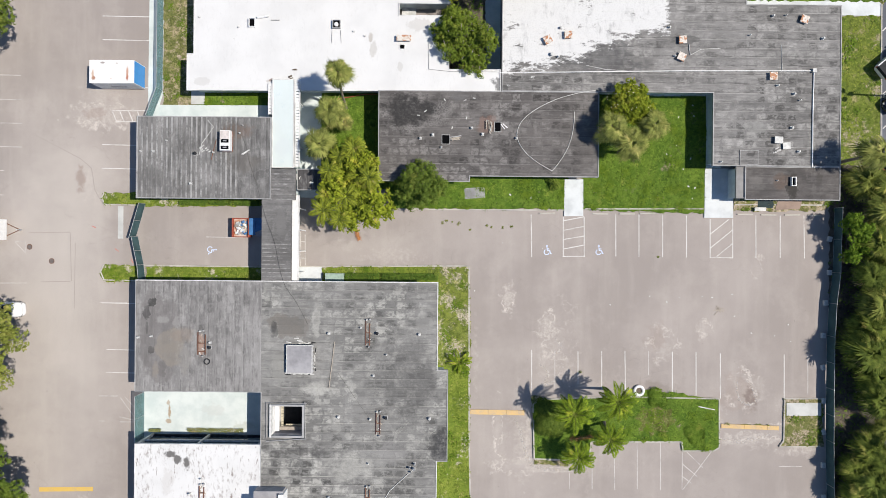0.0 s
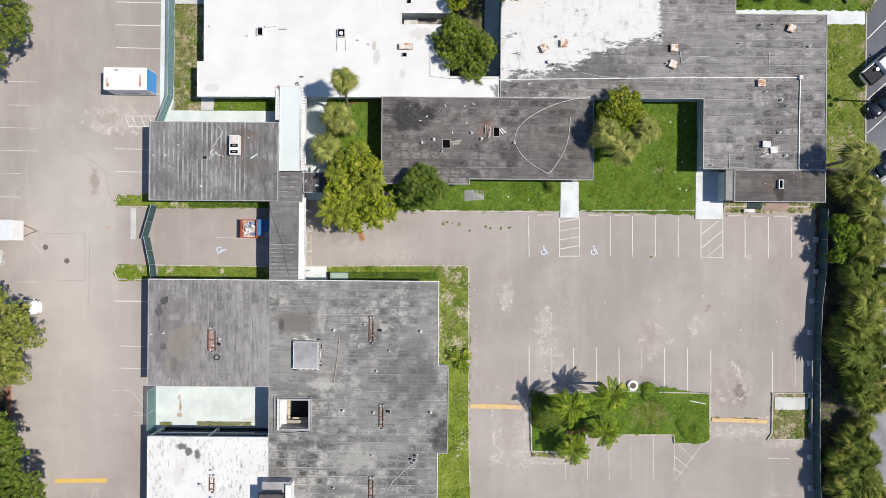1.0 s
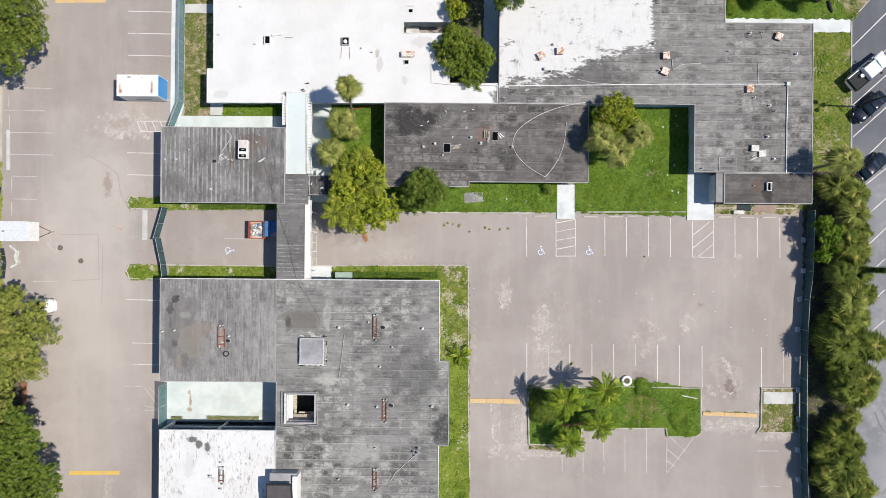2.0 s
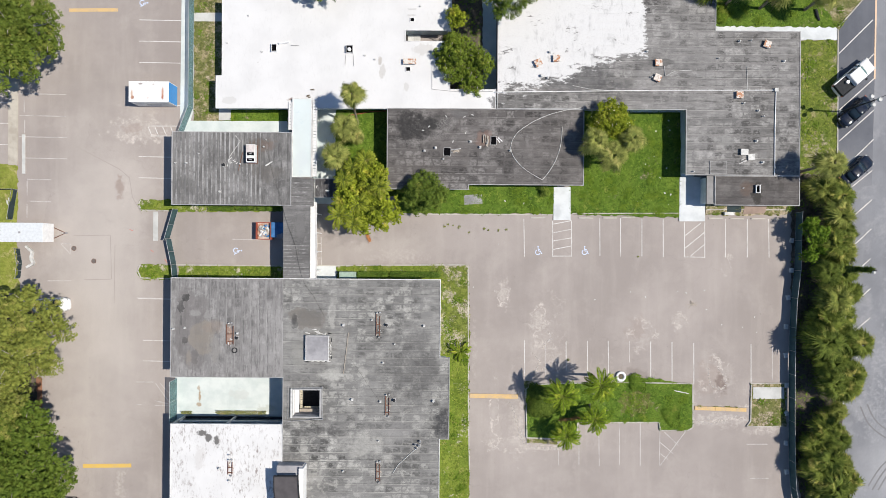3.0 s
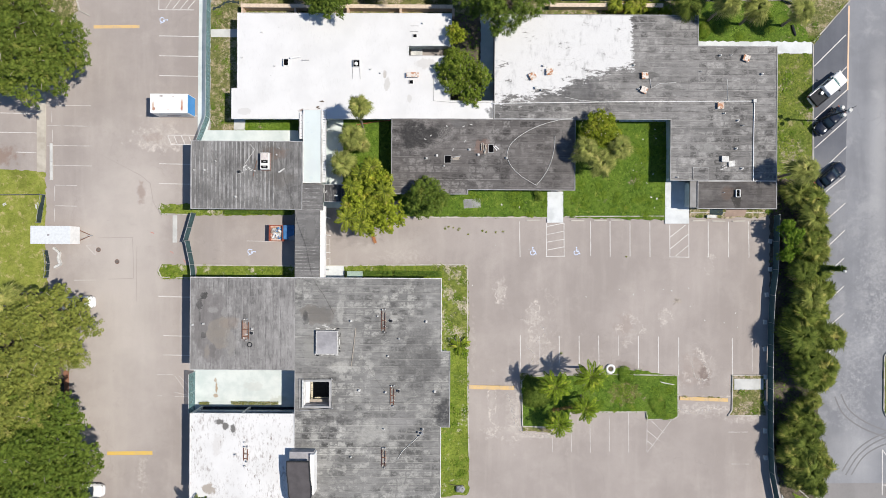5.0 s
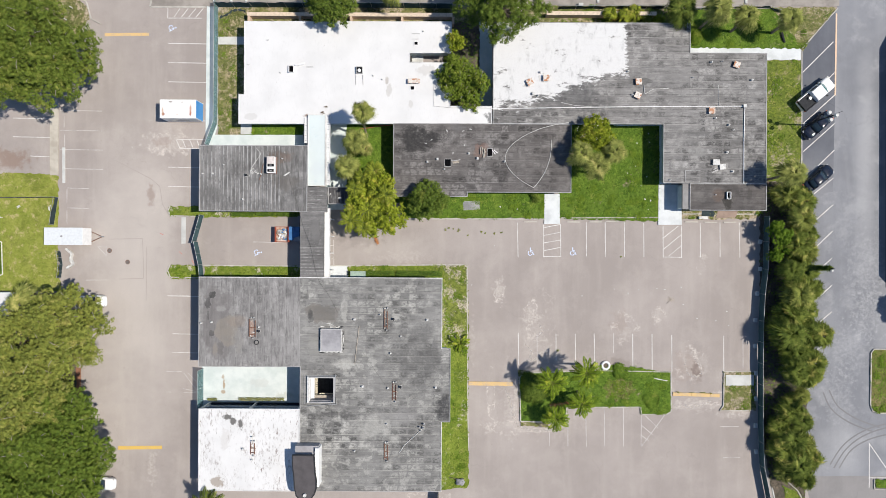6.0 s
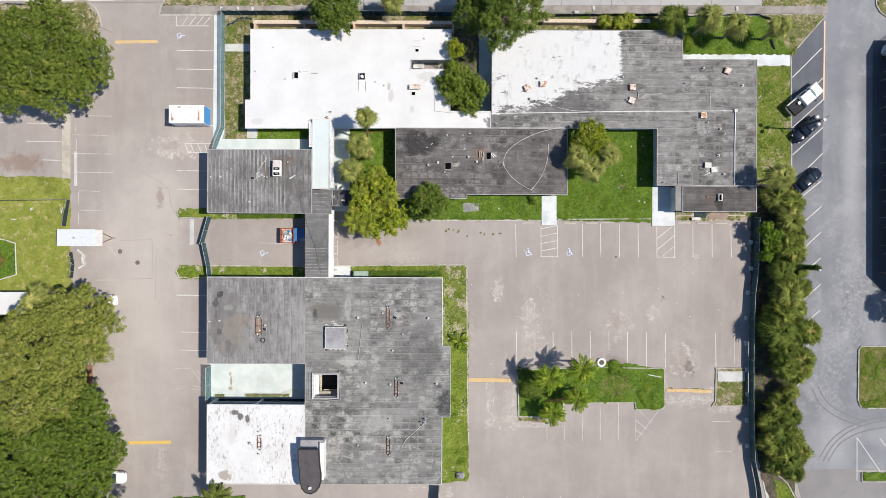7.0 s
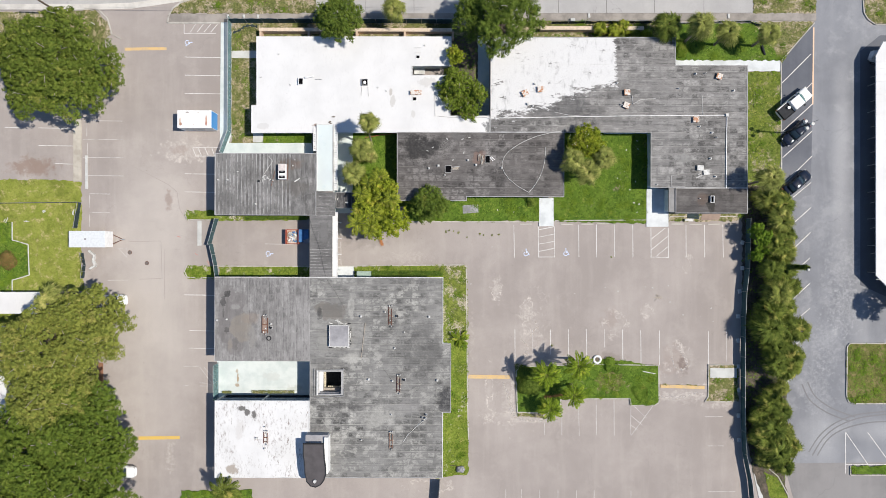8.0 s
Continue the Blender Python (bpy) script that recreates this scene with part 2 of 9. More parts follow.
def white_roof(name, wear=0.62, worn=(0.33, 0.32, 0.30), stains=(), streak=True, tint=(0.665, 0.665, 0.66), scuff=0.06):
    n = Nodes(name)
    col = n.mix(n.step(n.noise(0.3, 5), 0.35, 0.7), tint, tuple(v * 0.92 for v in tint))
    mask = n.noise(1.1, 8, 0.74, n.scaled(2.4, 0.45) if streak else n.xyz)
    mask = n.math('MULTIPLY', n.step(mask, wear, wear + 0.04), n.step(n.noise(0.25, 3), 0.35, 0.55))
    col = n.mix(mask, col, worn)
    rubbed = n.math('MULTIPLY', n.step(n.noise(2.2, 8, 0.74, n.scaled(1.7, 0.6)), 0.50, 0.66), n.step(n.noise(0.35, 4, 0.6), 0.40, 0.58))
    col = n.mix(n.math('MULTIPLY', rubbed, scuff), col, worn)
    for x, y, rx, ry, c, amount in stains:
        col = n.mix(n.math('MULTIPLY', n.spot(x, y, rx, ry, soft=0.35, grain=0.8, scale=0.9), amount), col, c)
    grain = n.noise(7.0, 4, 0.7)
    return n.done(col, 0.7, grain, 0.25, 0.004, spec=0.3)


def turf(name, greens, straw, straw_at=0.6, bare=0.62, soil=(0.40, 0.34, 0.27), tufty=1.0):
    """Uneven turf: two greens, straw, worn-through soil, and shade painted into the hollows between the tufts."""
    n = Nodes(name)
    col = n.mix(n.step(n.noise(0.5, 6, 0.7), 0.38, 0.62), greens[0], greens[1])
    col = n.mix(n.math('MULTIPLY', n.step(n.noise(0.22, 5, 0.65), 0.5, 0.66), 0.6), col, tuple(v * 0.55 for v in greens[0]))
    col = n.mix(n.step(n.noise(0.7, 7, 0.75), straw_at, straw_at + 0.12), col, straw)
    worn = n.math('ADD', n.math('MULTIPLY', n.noise(0.33, 4, 0.6), 0.55), n.math('MULTIPLY', n.noise(1.9, 6, 0.7), 0.45))
    col = n.mix(n.step(worn, bare - 0.02, bare + 0.05), col, soil)
    # darkening at two grain sizes imitates shade low in the turf
    tufts = n.step(n.noise(2.6, 6, 0.72), 0.48, 0.62)
    col = n.mix(n.math('MULTIPLY', tufts, 0.65 * tufty), col, tuple(v * 0.40 for v in greens[0]))
    fine = n.noise(6.0, 4, 0.75)
    col = n.mix(n.math('MULTIPLY', n.step(fine, 0.42, 0.66), 0.5 * tufty), col, tuple(v * 0.5 for v in greens[0]))
    return n.done(col, 0.95, fine, 0.8, 0.05, spec=0.1)


def leaf(name, c1, c2, c3, at=0.55):
    """Leaves: colour differs a little from leaf to leaf, more from tuft to tuft and bough to bough."""
    n = Nodes(name)
    rnd = n.t.nodes.new("ShaderNodeNewGeometry").outputs["Random Per Island"]
    mixed = n.math('ADD', n.math('MULTIPLY', rnd, 0.36), n.math('MULTIPLY', n.step(n.noise(1.7, 4, 0.6), 0.34, 0.66), 0.64))
    col = n.mix(mixed, c1, c2)
    col = n.mix(n.math('MULTIPLY', n.step(n.noise(0.8, 4, 0.6), at, at + 0.15), 0.8), col, c3)
    return n.done(col, 0.75, spec=0.08)


def concrete(name, c, dark, rust=None, spots=(), vary=0.0):
    n = Nodes(name)
    col = n.mix(n.step(n.noise(0.5, 5, 0.6), 0.35, 0.7), c, dark)
    col = n.mix(n.math('MULTIPLY', n.step(n.noise(3.0, 5, 0.7), 0.52, 0.75), 0.5), col, dark)
    for x, y, rx, ry, col2, amount in spots:
        col = n.mix(n.math('MULTIPLY', n.spot(x, y, rx, ry, soft=0.5, grain=0.9, scale=1.2), amount), col, col2)
    if vary:
        col = n.vary(col, vary)
    return n.done(col, 0.88, n.noise(20.0, 3), 0.2, 0.004, spec=0.25)


def worn_paint(name, c, under, at=0.52):
    """Thin road paint with the ground showing through where it has rubbed off."""
    n = Nodes(name)
    rub = n.math('ADD', n.math('MULTIPLY', n.noise(0.7, 3, 0.6), 0.45), n.math('MULTIPLY', n.noise(11.0, 5, 0.75), 0.55))
    col = n.mix(n.step(rub, at, at + 0.16), c, under)
    return n.done(col, 0.85, n.noise(14.0, 3, 0.7), 0.3, 0.004, spec=0.2)


LOT_PALE = [(-39.43, 14.83, 3.2, 1.7, 0.7), (-40.66, 7.58, 0.7, 1.2, 0.5), (-40.39, 5.84, 1.2, 1.0, 0.5), (7.6, -5.6, 0.8, 1.9, 1.0), (11.98, -9.20, 1.2, 1.5, 0.9), (12.26, -11.9, 1.6, 3.4, 0.35), (29.88, -9.04, 1.0, 1.4, 0.5),
            (35.44, -15.77, 2.2, 2.4, 0.35), (25.70, -11.34, 1.6, 1.4, 0.35), (-6.07, -0.96, 4.0, 1.2, 0.5), (-41.07, 5.94, 5.0, 8.0, 0.3),
            (9.32, -22.47, 1.2, 4.5, 0.6), (35.49, -21.59, 4.5, 0.8, 0.6), (40.67, -22.84, 3.0, 0.7, 0.6), (-38.98, 16.52, 3.0, 3.0, 0.3),
            (-41.23, -30.53, 0.9, 2.6, 0.75), (-44.01, -4.65, 10.0, 34.0, 0.52), (-7.64, 0.53, 9.0, 2.6, 0.3)]
LOT_DARK = [(-39.83, 15.22, 1.6, 0.9, 0.3, (0.24, 0.17, 0.14)), (24.39, -10.06, 1.4, 2.4, 0.35, (0.27, 0.215, 0.185)), (33.9, -16.2, 2.6, 3.0, 0.3, (0.30, 0.235, 0.20)), (35.44, -16.74, 1.1, 1.3, 0.6, (0.14, 0.10, 0.085)), (24.77, -15.55, 2.6, 0.9, 0.35, (0.15, 0.12, 0.10)), (-11.91, 1.90, 4.2, 1.8, 0.35),
            (-61.82, 12.65, 4.5, 1.8, 0.6, (0.22, 0.14, 0.10)), (-41.50, 7.63, 0.8, 1.6, 0.45, (0.20, 0.13, 0.10))]
LOT_SAND = [(9.88, -20.85, 0.5, 3.2, 0.85), (12.57, -25.16, 3.0, 0.45, 0.8), (35.16, -21.21, 3.4, 0.6, 0.95), (41.31, -22.57, 2.2, 0.5, 0.8), (3.87, -12.83, 0.4, 5.0, 0.4)]
LOT_RINGS = [(15.2, -19.7, 6.5, 5.6, 0.12), (35.6, -19.4, 5.2, 2.3, 0.2), (13.6, -10.5, 1.6, 4.2, 0.22), (-39.18, 15.22, 3.0, 1.5, 0.6), (7.44, -5.70, 0.7, 1.5, 0.8), (12.01, -7.97, 0.9, 0.9, 0.7), (13.03, -10.76, 1.2, 1.8, 0.38), (25.22, -10.73, 1.7, 1.7, 0.55), (34.37, -15.78, 1.5, 2.2, 0.65),
             (35.94, -1.81, 0.6, 1.3, 0.5), (30.12, -8.85, 0.9, 0.9, 0.6), (6.46, -20.59, 0.5, 2.8, 0.7), (37.25, -20.51, 3.2, 0.8, 0.7), (9.77, -24.64, 4.0, 0.9, 0.55), (-2.47, -34.99, 3.0, 0.9, 0.5)]
M_LOT = asphalt("parking_asphalt", (0.371, 0.332, 0.308), (0.306, 0.272, 0.252), (0.54, 0.496, 0.452), LOT_PALE + LOT_SAND, LOT_DARK, rings=LOT_RINGS, blotch=0.14, crack=0.14)
M_ROAD = asphalt("road_asphalt", (0.246, 0.253, 0.272), (0.190, 0.196, 0.213), (0.42, 0.422, 0.43), [(58.9, 14.0, 2.2, 22.0, 0.55), (59.20, -2.68, 3.0, 6.0, 0.6), (59.5, -8.5, 3.0, 4.0, 0.6), (57.0, -13.5, 3.2, 4.5, 0.55), (55.5, -20.5, 2.6, 5.0, 0.5), (66.0, -26.5, 9.0, 2.6, 0.5), (56.0, -27.5, 5.0, 6.5, 0.5), (62.0, -10.0, 2.5, 9.0, 0.35)], crack=0.2, blotch=0.35)
M_FARLOT = asphalt("far_lot_asphalt", (0.262, 0.252, 0.248), (0.205, 0.197, 0.195), (0.38, 0.36, 0.35), crack=0.5)
M_BAY = asphalt("dark_bay_asphalt", (0.138, 0.146, 0.166), (0.106, 0.112, 0.130), (0.235, 0.241, 0.258), [(52.8, 6.8, 6.5, 10.5, 1.0)], crack=0.3)
M_STREET = asphalt("street_surface", (0.43, 0.42, 0.41), (0.36, 0.352, 0.345), (0.52, 0.51, 0.49), streak=0.0, blotch=0.3)
M_PATH = concrete("white_concrete", (0.64, 0.665, 0.67), (0.50, 0.525, 0.53))
M_BRICKRED = concrete("brown_brick_paving", (0.33, 0.25, 0.205), (0.235, 0.175, 0.145))
M_CONC = concrete("pale_concrete", (0.55, 0.555, 0.535), (0.43, 0.435, 0.42))
M_CONC_TEAL = concrete("painted_concrete", (0.62, 0.665, 0.65), (0.50, 0.56, 0.55), spots=[(-31.1, -18.9, 0.18, 0.75, (0.33, 0.22, 0.12), 0.8), (-31.2, -19.9, 0.45, 0.25, (0.33, 0.22, 0.12), 0.7), (-31.2, -17.80, 0.25, 0.3, (0.33, 0.22, 0.12), 0.6), (-26.0, -18.6, 1.6, 0.9, (0.50, 0.52, 0.50), 0.5), (-22.5, -20.4, 1.4, 0.6, (0.42, 0.44, 0.38), 0.5)])
M_KERB = concrete("kerb_concrete", (0.50, 0.475, 0.43), (0.33, 0.31, 0.28), vary=0.08)
M_TANCONC = concrete("tan_concrete", (0.50, 0.465, 0.40), (0.36, 0.325, 0.275))
M_GUTTER = concrete("gutter_concrete", (0.60, 0.575, 0.53), (0.45, 0.43, 0.395))
M_WALK = concrete("sidewalk_concrete", (0.32, 0.292, 0.262), (0.205, 0.187, 0.168), vary=0.06)
M_MULCH = concrete("red_brown_mulch", (0.30, 0.15, 0.09), (0.19, 0.095, 0.06))
M_DIRT = turf("bare_soil", ((0.10, 0.09, 0.07), (0.16, 0.13, 0.10)), (0.24, 0.19, 0.14), 0.55, 0.9)
M_GRASS = turf("lush_grass", ((0.080, 0.148, 0.020), (0.145, 0.218, 0.032)), (0.30, 0.28, 0.10), 0.62, 0.60, (0.30, 0.25, 0.17))
M_LAWN = turf("mown_lawn", ((0.205, 0.240, 0.044), (0.280, 0.300, 0.068)), (0.42, 0.37, 0.17), 0.52, 0.9, tufty=0.55)
M_PATCHY = turf("patchy_grass", ((0.125, 0.165, 0.032), (0.195, 0.225, 0.050)), (0.42, 0.38, 0.20), 0.52, 0.512, (0.50, 0.435, 0.35))
M_MIDGRASS = turf("sunlit_grass", ((0.135, 0.195, 0.028), (0.205, 0.255, 0.042)), (0.36, 0.34, 0.14), 0.58, 0.565, (0.50, 0.45, 0.36))
M_VERGE = turf("verge_grass", ((0.105, 0.150, 0.026), (0.170, 0.205, 0.042)), (0.35, 0.30, 0.16), 0.53, 0.55, (0.40, 0.34, 0.25))
M_OLIVE = turf("olive_grass", ((0.125, 0.140, 0.036), (0.175, 0.175, 0.055)), (0.25, 0.20, 0.10), 0.5, 0.9)
M_DRY = turf("dry_grass", ((0.13, 0.15, 0.045), (0.19, 0.19, 0.07)), (0.40, 0.33, 0.21), 0.48, 0.53, (0.46, 0.38, 0.29))
M_LINE = worn_paint("white_road_paint", (0.62, 0.605, 0.585), (0.36, 0.325, 0.302), 0.48)
M_LINE_OLD = worn_paint("faded_road_paint", (0.52, 0.49, 0.47), (0.31, 0.285, 0.27), 0.45)
M_YELLOW = worn_paint("yellow_road_paint", (0.62, 0.43, 0.20), (0.42, 0.35, 0.28), 0.47)
M_BLUE = worn_paint("blue_road_paint", (0.56, 0.64, 0.82), (0.40, 0.39, 0.42), 0.58)
M_WALL = plain("painted_wall", (0.60, 0.66, 0.66), 0.8, dirt_shade=0.2, scale=1.0)
M_BEIGE = plain("beige_wall_paint", (0.55, 0.42, 0.31), 0.8, dirt_shade=0.2, scale=1.0)
M_FASCIA = plain("grey_metal_edging", (0.38, 0.38, 0.38), 0.6, 0.0, dirt_shade=0.35, scale=0.8)
M_FASCIA_W = plain("white_metal_edging", (0.72, 0.72, 0.71), 0.5, 0.0, dirt_shade=0.3, scale=0.8)
M_SCREEN = plain("green_privacy_cloth", (0.17, 0.32, 0.32), 0.85, dirt_shade=0.3, scale=1.2)
M_SCREEN.node_tree.nodes["Principled BSDF"].inputs["Alpha"].default_value = 0.5   # open weave lets light through
M_SCREEN_DK = plain("dark_privacy_cloth", (0.03, 0.05, 0.055), 0.85, dirt_shade=0.35, scale=1.2)
M_GATE = plain("dark_green_gate_cloth", (0.045, 0.095, 0.105), 0.85, dirt_shade=0.3, scale=1.2)
M_STEEL = plain("galvanised_steel", (0.45, 0.46, 0.47), 0.45, 0.7)
M_RUST = plain("rusted_iron", (0.19, 0.10, 0.07), 0.85, 0.1, c2=(0.14, 0.065, 0.045), scale=5.0)
def rust_patched(name):
    n = Nodes(name)
    mask = n.step(n.noise(2.4, 6, 0.6), 0.50, 0.55)
    col = n.mix(n.step(n.noise(5.0, 4), 0.4, 0.7), (0.66, 0.62, 0.57), (0.52, 0.46, 0.40))
    col = n.mix(mask, col, (0.43, 0.215, 0.12))
    col = n.mix(n.step(n.noise(6.0, 5, 0.7), 0.6, 0.68), col, (0.20, 0.08, 0.04))
    return n.done(col, 0.7, n.noise(12.0), 0.2, 0.004)


M_RUSTPATCH = rust_patched("rust_patched_white_metal")
M_RUSTPALE = plain("rust_streaked_sheet_metal", (0.62, 0.52, 0.46), 0.6, 0.1, c2=(0.42, 0.20, 0.11), scale=2.0)
M_WHITE = plain("white_paint", (0.78, 0.78, 0.77), 0.45, dirt_shade=0.12)
M_OFFWHITE = plain("chalky_plastic", (0.62, 0.62, 0.60), 0.6, dirt_shade=0.3)
# black that paints the shade of openings which are not cut
M_BLACK = plain("painted_hollow_black", (0.006, 0.006, 0.007), 1.0, spec=0.0)
M_DARK = plain("dark_metal", (0.032, 0.034, 0.038), 0.7, dirt_shade=0.3, spec=0.15)
M_CABLE = plain("weathered_cable", (0.085, 0.083, 0.08), 0.8)
M_PIPE = plain("weathered_pipe", (0.42, 0.42, 0.42), 0.6, 0.2)
M_BARK = plain("bark", (0.16, 0.125, 0.095), 0.95, dirt_shade=0.5, scale=6.0)
M_PALMBARK = plain("palm_bark", (0.24, 0.20, 0.16), 0.95, dirt_shade=0.45, scale=5.0)
M_TYRE = plain("tyre_rubber", (0.02, 0.02, 0.021), 0.85)
M_RIM = plain("wheel_alloy", (0.45, 0.45, 0.46), 0.3, 0.9)
M_GLASS = gloss("dark_car_glass", (0.014, 0.026, 0.038), 0.03, 0.6, 0.03)
M_CARWHITE = gloss("white_car_paint", (0.74, 0.74, 0.74), 0.22, 0.4)
M_CARBLACK = gloss("black_car_paint", (0.008, 0.012, 0.024), 0.06, 0.6, 0.03)
M_TEALGLASS = gloss("teal_windscreen", (0.035, 0.13, 0.125), 0.12, 0.3)
M_RED = plain("red_painted_steel", (0.42, 0.10, 0.06), 0.6, dirt_shade=0.4)
M_TARP = plain("blue_plastic_sheet", (0.06, 0.19, 0.42), 0.55, dirt_shade=0.3, scale=2)
M_BLUEPANEL = plain("bright_blue_panel", (0.05, 0.27, 0.62), 0.4, dirt_shade=0.1)
M_BROWNROOF = plain("dark_brown_membrane", (0.088, 0.080, 0.083), 0.75, dirt_shade=0.25, scale=1.0)
M_PALETIMBER = plain("bleached_timber", (0.42, 0.37, 0.31), 0.9, dirt_shade=0.35, scale=5)
M_PANEL = concrete("lead_grey_cover", (0.36, 0.355, 0.37), (0.22, 0.217, 0.23))
M_BRIGHTLEAF = leaf("bright_green_leaves", (0.07, 0.135, 0.014), (0.19, 0.29, 0.028), (0.27, 0.35, 0.05), 0.56)
M_HEDGE = leaf("hedge_leaves", (0.050, 0.100, 0.015), (0.120, 0.190, 0.028), (0.170, 0.220, 0.035), 0.55)
M_OAK = leaf("oak_leaves", (0.051, 0.084, 0.013), (0.156, 0.199, 0.033), (0.244, 0.257, 0.059), 0.55)
M_OAKGREEN = leaf("fresh_oak_leaves", (0.052, 0.088, 0.013), (0.142, 0.194, 0.029), (0.212, 0.240, 0.051), 0.56)
M_OAKDRY = leaf("dusty_oak_leaves", (0.101, 0.128, 0.025), (0.254, 0.278, 0.057), (0.352, 0.324, 0.097), 0.54)
M_BROADLEAF = leaf("broad_leaves", (0.080, 0.125, 0.020), (0.195, 0.255, 0.042), (0.270, 0.280, 0.060), 0.54)
M_COURTLEAF = leaf("feathery_green_leaves", (0.068, 0.108, 0.013), (0.178, 0.236, 0.030), (0.290, 0.310, 0.055), 0.55)
M_DARKLEAF = leaf("deep_green_leaves", (0.045, 0.080, 0.013), (0.150, 0.205, 0.033), (0.215, 0.245, 0.048), 0.56)
M_YELLOWLEAF = leaf("yellow_green_leaves", (0.085, 0.126, 0.011), (0.290, 0.335, 0.028), (0.420, 0.390, 0.055), 0.55)
M_PALM = leaf("palm_fronds", (0.036, 0.058, 0.010), (0.172, 0.205, 0.037), (0.400, 0.360, 0.095), 0.54)
M_PALMDARK = leaf("deep_palm_fronds", (0.028, 0.048, 0.009), (0.135, 0.170, 0.030), (0.310, 0.305, 0.078), 0.55)
M_PALMPALE = leaf("sunlit_palm_fronds", (0.100, 0.125, 0.028), (0.285, 0.300, 0.080), (0.44, 0.40, 0.14), 0.54)
M_PALMSUN = leaf("bleached_palm_fronds", (0.060, 0.082, 0.016), (0.225, 0.248, 0.055), (0.42, 0.385, 0.12), 0.54)
M_PALMGOLD = leaf("golden_palm_fronds", (0.065, 0.092, 0.010), (0.29, 0.325, 0.036), (0.46, 0.40, 0.09), 0.57)
M_PALMLUSH = leaf("lush_palm_fronds", (0.040, 0.078, 0.006), (0.215, 0.295, 0.024), (0.42, 0.45, 0.05), 0.55)
M_DEADFROND = leaf("dry_fronds", (0.264, 0.192, 0.096), (0.384, 0.300, 0.156), (0.216, 0.156, 0.084))
M_BLADE = leaf("grass_blades", (0.080, 0.150, 0.018), (0.180, 0.268, 0.035), (0.260, 0.295, 0.058), 0.56)
M_BLADE_MID = leaf("yellowing_grass_blades", (0.140, 0.185, 0.026), (0.235, 0.280, 0.045), (0.33, 0.31, 0.10), 0.52)
M_BLADE_DRY = leaf("dry_grass_blades", (0.147, 0.168, 0.053), (0.231, 0.231, 0.084), (0.357, 0.304, 0.168), 0.5)


# ---------------------------------------------------------------- mesh tools
def thing(name, label, category, at=(0, 0, 0), group="", kind=""):
    ob = new(name)
    ob.empty_display_size = 0.2
    ob.matrix_basis = Matrix.Translation(at)
    return tagged(ob, label, category, group, kind)


def place_of(ob):
    return ob.matrix_basis if ob.parent is None else place_of(ob.parent) @ ob.matrix_parent_inverse @ ob.matrix_basis


def hang(ob, parent):
    """Makes ob a part; its mesh keeps the coordinates in which it was built."""
    ob.parent = parent
    ob.matrix_parent_inverse = place_of(parent).inverted()
    return ob


def part(name, bm, material, parent, label="", smooth=False):
    me = bpy.data.meshes.new(name)
    bmesh.ops.recalc_face_normals(bm, faces=bm.faces)
    bm.to_mesh(me)
    bm.free()
    me.materials.append(material)
    if smooth:
        me.shade_smooth()
    ob = new(name, me)
    if parent is not None:
        hang(ob, parent)
    if label:
        tagged(ob, label)
    return ob


def raw(name, verts, faces, material, parent=None):
    me = bpy.data.meshes.new(name)
    verts = np.asarray(verts, dtype=np.float32).reshape(-1, 3)
    faces = np.asarray(faces, dtype=np.int32)
    me.vertices.add(len(verts))
    me.vertices.foreach_set("co", verts.ravel())
    me.loops.add(faces.size)
    me.loops.foreach_set("vertex_index", faces.ravel())
    me.polygons.add(len(faces))
    me.polygons.foreach_set("loop_start", np.arange(len(faces), dtype=np.int32) * faces.shape[1])
    me.update(calc_edges=True)
    me.materials.append(material)
    ob = new(name, me)
    if parent is not None:
        hang(ob, parent)
    return ob


def box(bm, x0, y0, z0, x1, y1, z1, bevel=0.0, m=None):
    made = bmesh.ops.create_cube(bm, size=1.0)["verts"]
    bmesh.ops.scale(bm, vec=(x1 - x0, y1 - y0, z1 - z0), verts=made)
    bmesh.ops.translate(bm, vec=((x0 + x1) / 2, (y0 + y1) / 2, (z0 + z1) / 2), verts=made)
    if m is not None:
        bmesh.ops.transform(bm, matrix=m, verts=made)
    if bevel:
        edges = list({e for v in made for e in v.link_edges})
        bmesh.ops.bevel(bm, geom=edges, offset=bevel, segments=2, affect='EDGES', profile=0.6)
    return bm


def boxed(x0, y0, z0, x1, y1, z1, bevel=0.0, m=None):
    return box(bmesh.new(), x0, y0, z0, x1, y1, z1, bevel, m)


def prism(bm, pts, z0, z1):
    a = [bm.verts.new((x, y, z0)) for x, y in pts]
    b = [bm.verts.new((x, y, z1)) for x, y in pts]
    bm.faces.new(list(reversed(a)))
    bm.faces.new(b)
    for i in range(len(pts)):
        j = (i + 1) % len(pts)
        bm.faces.new((a[i], a[j], b[j], b[i]))
    return bm


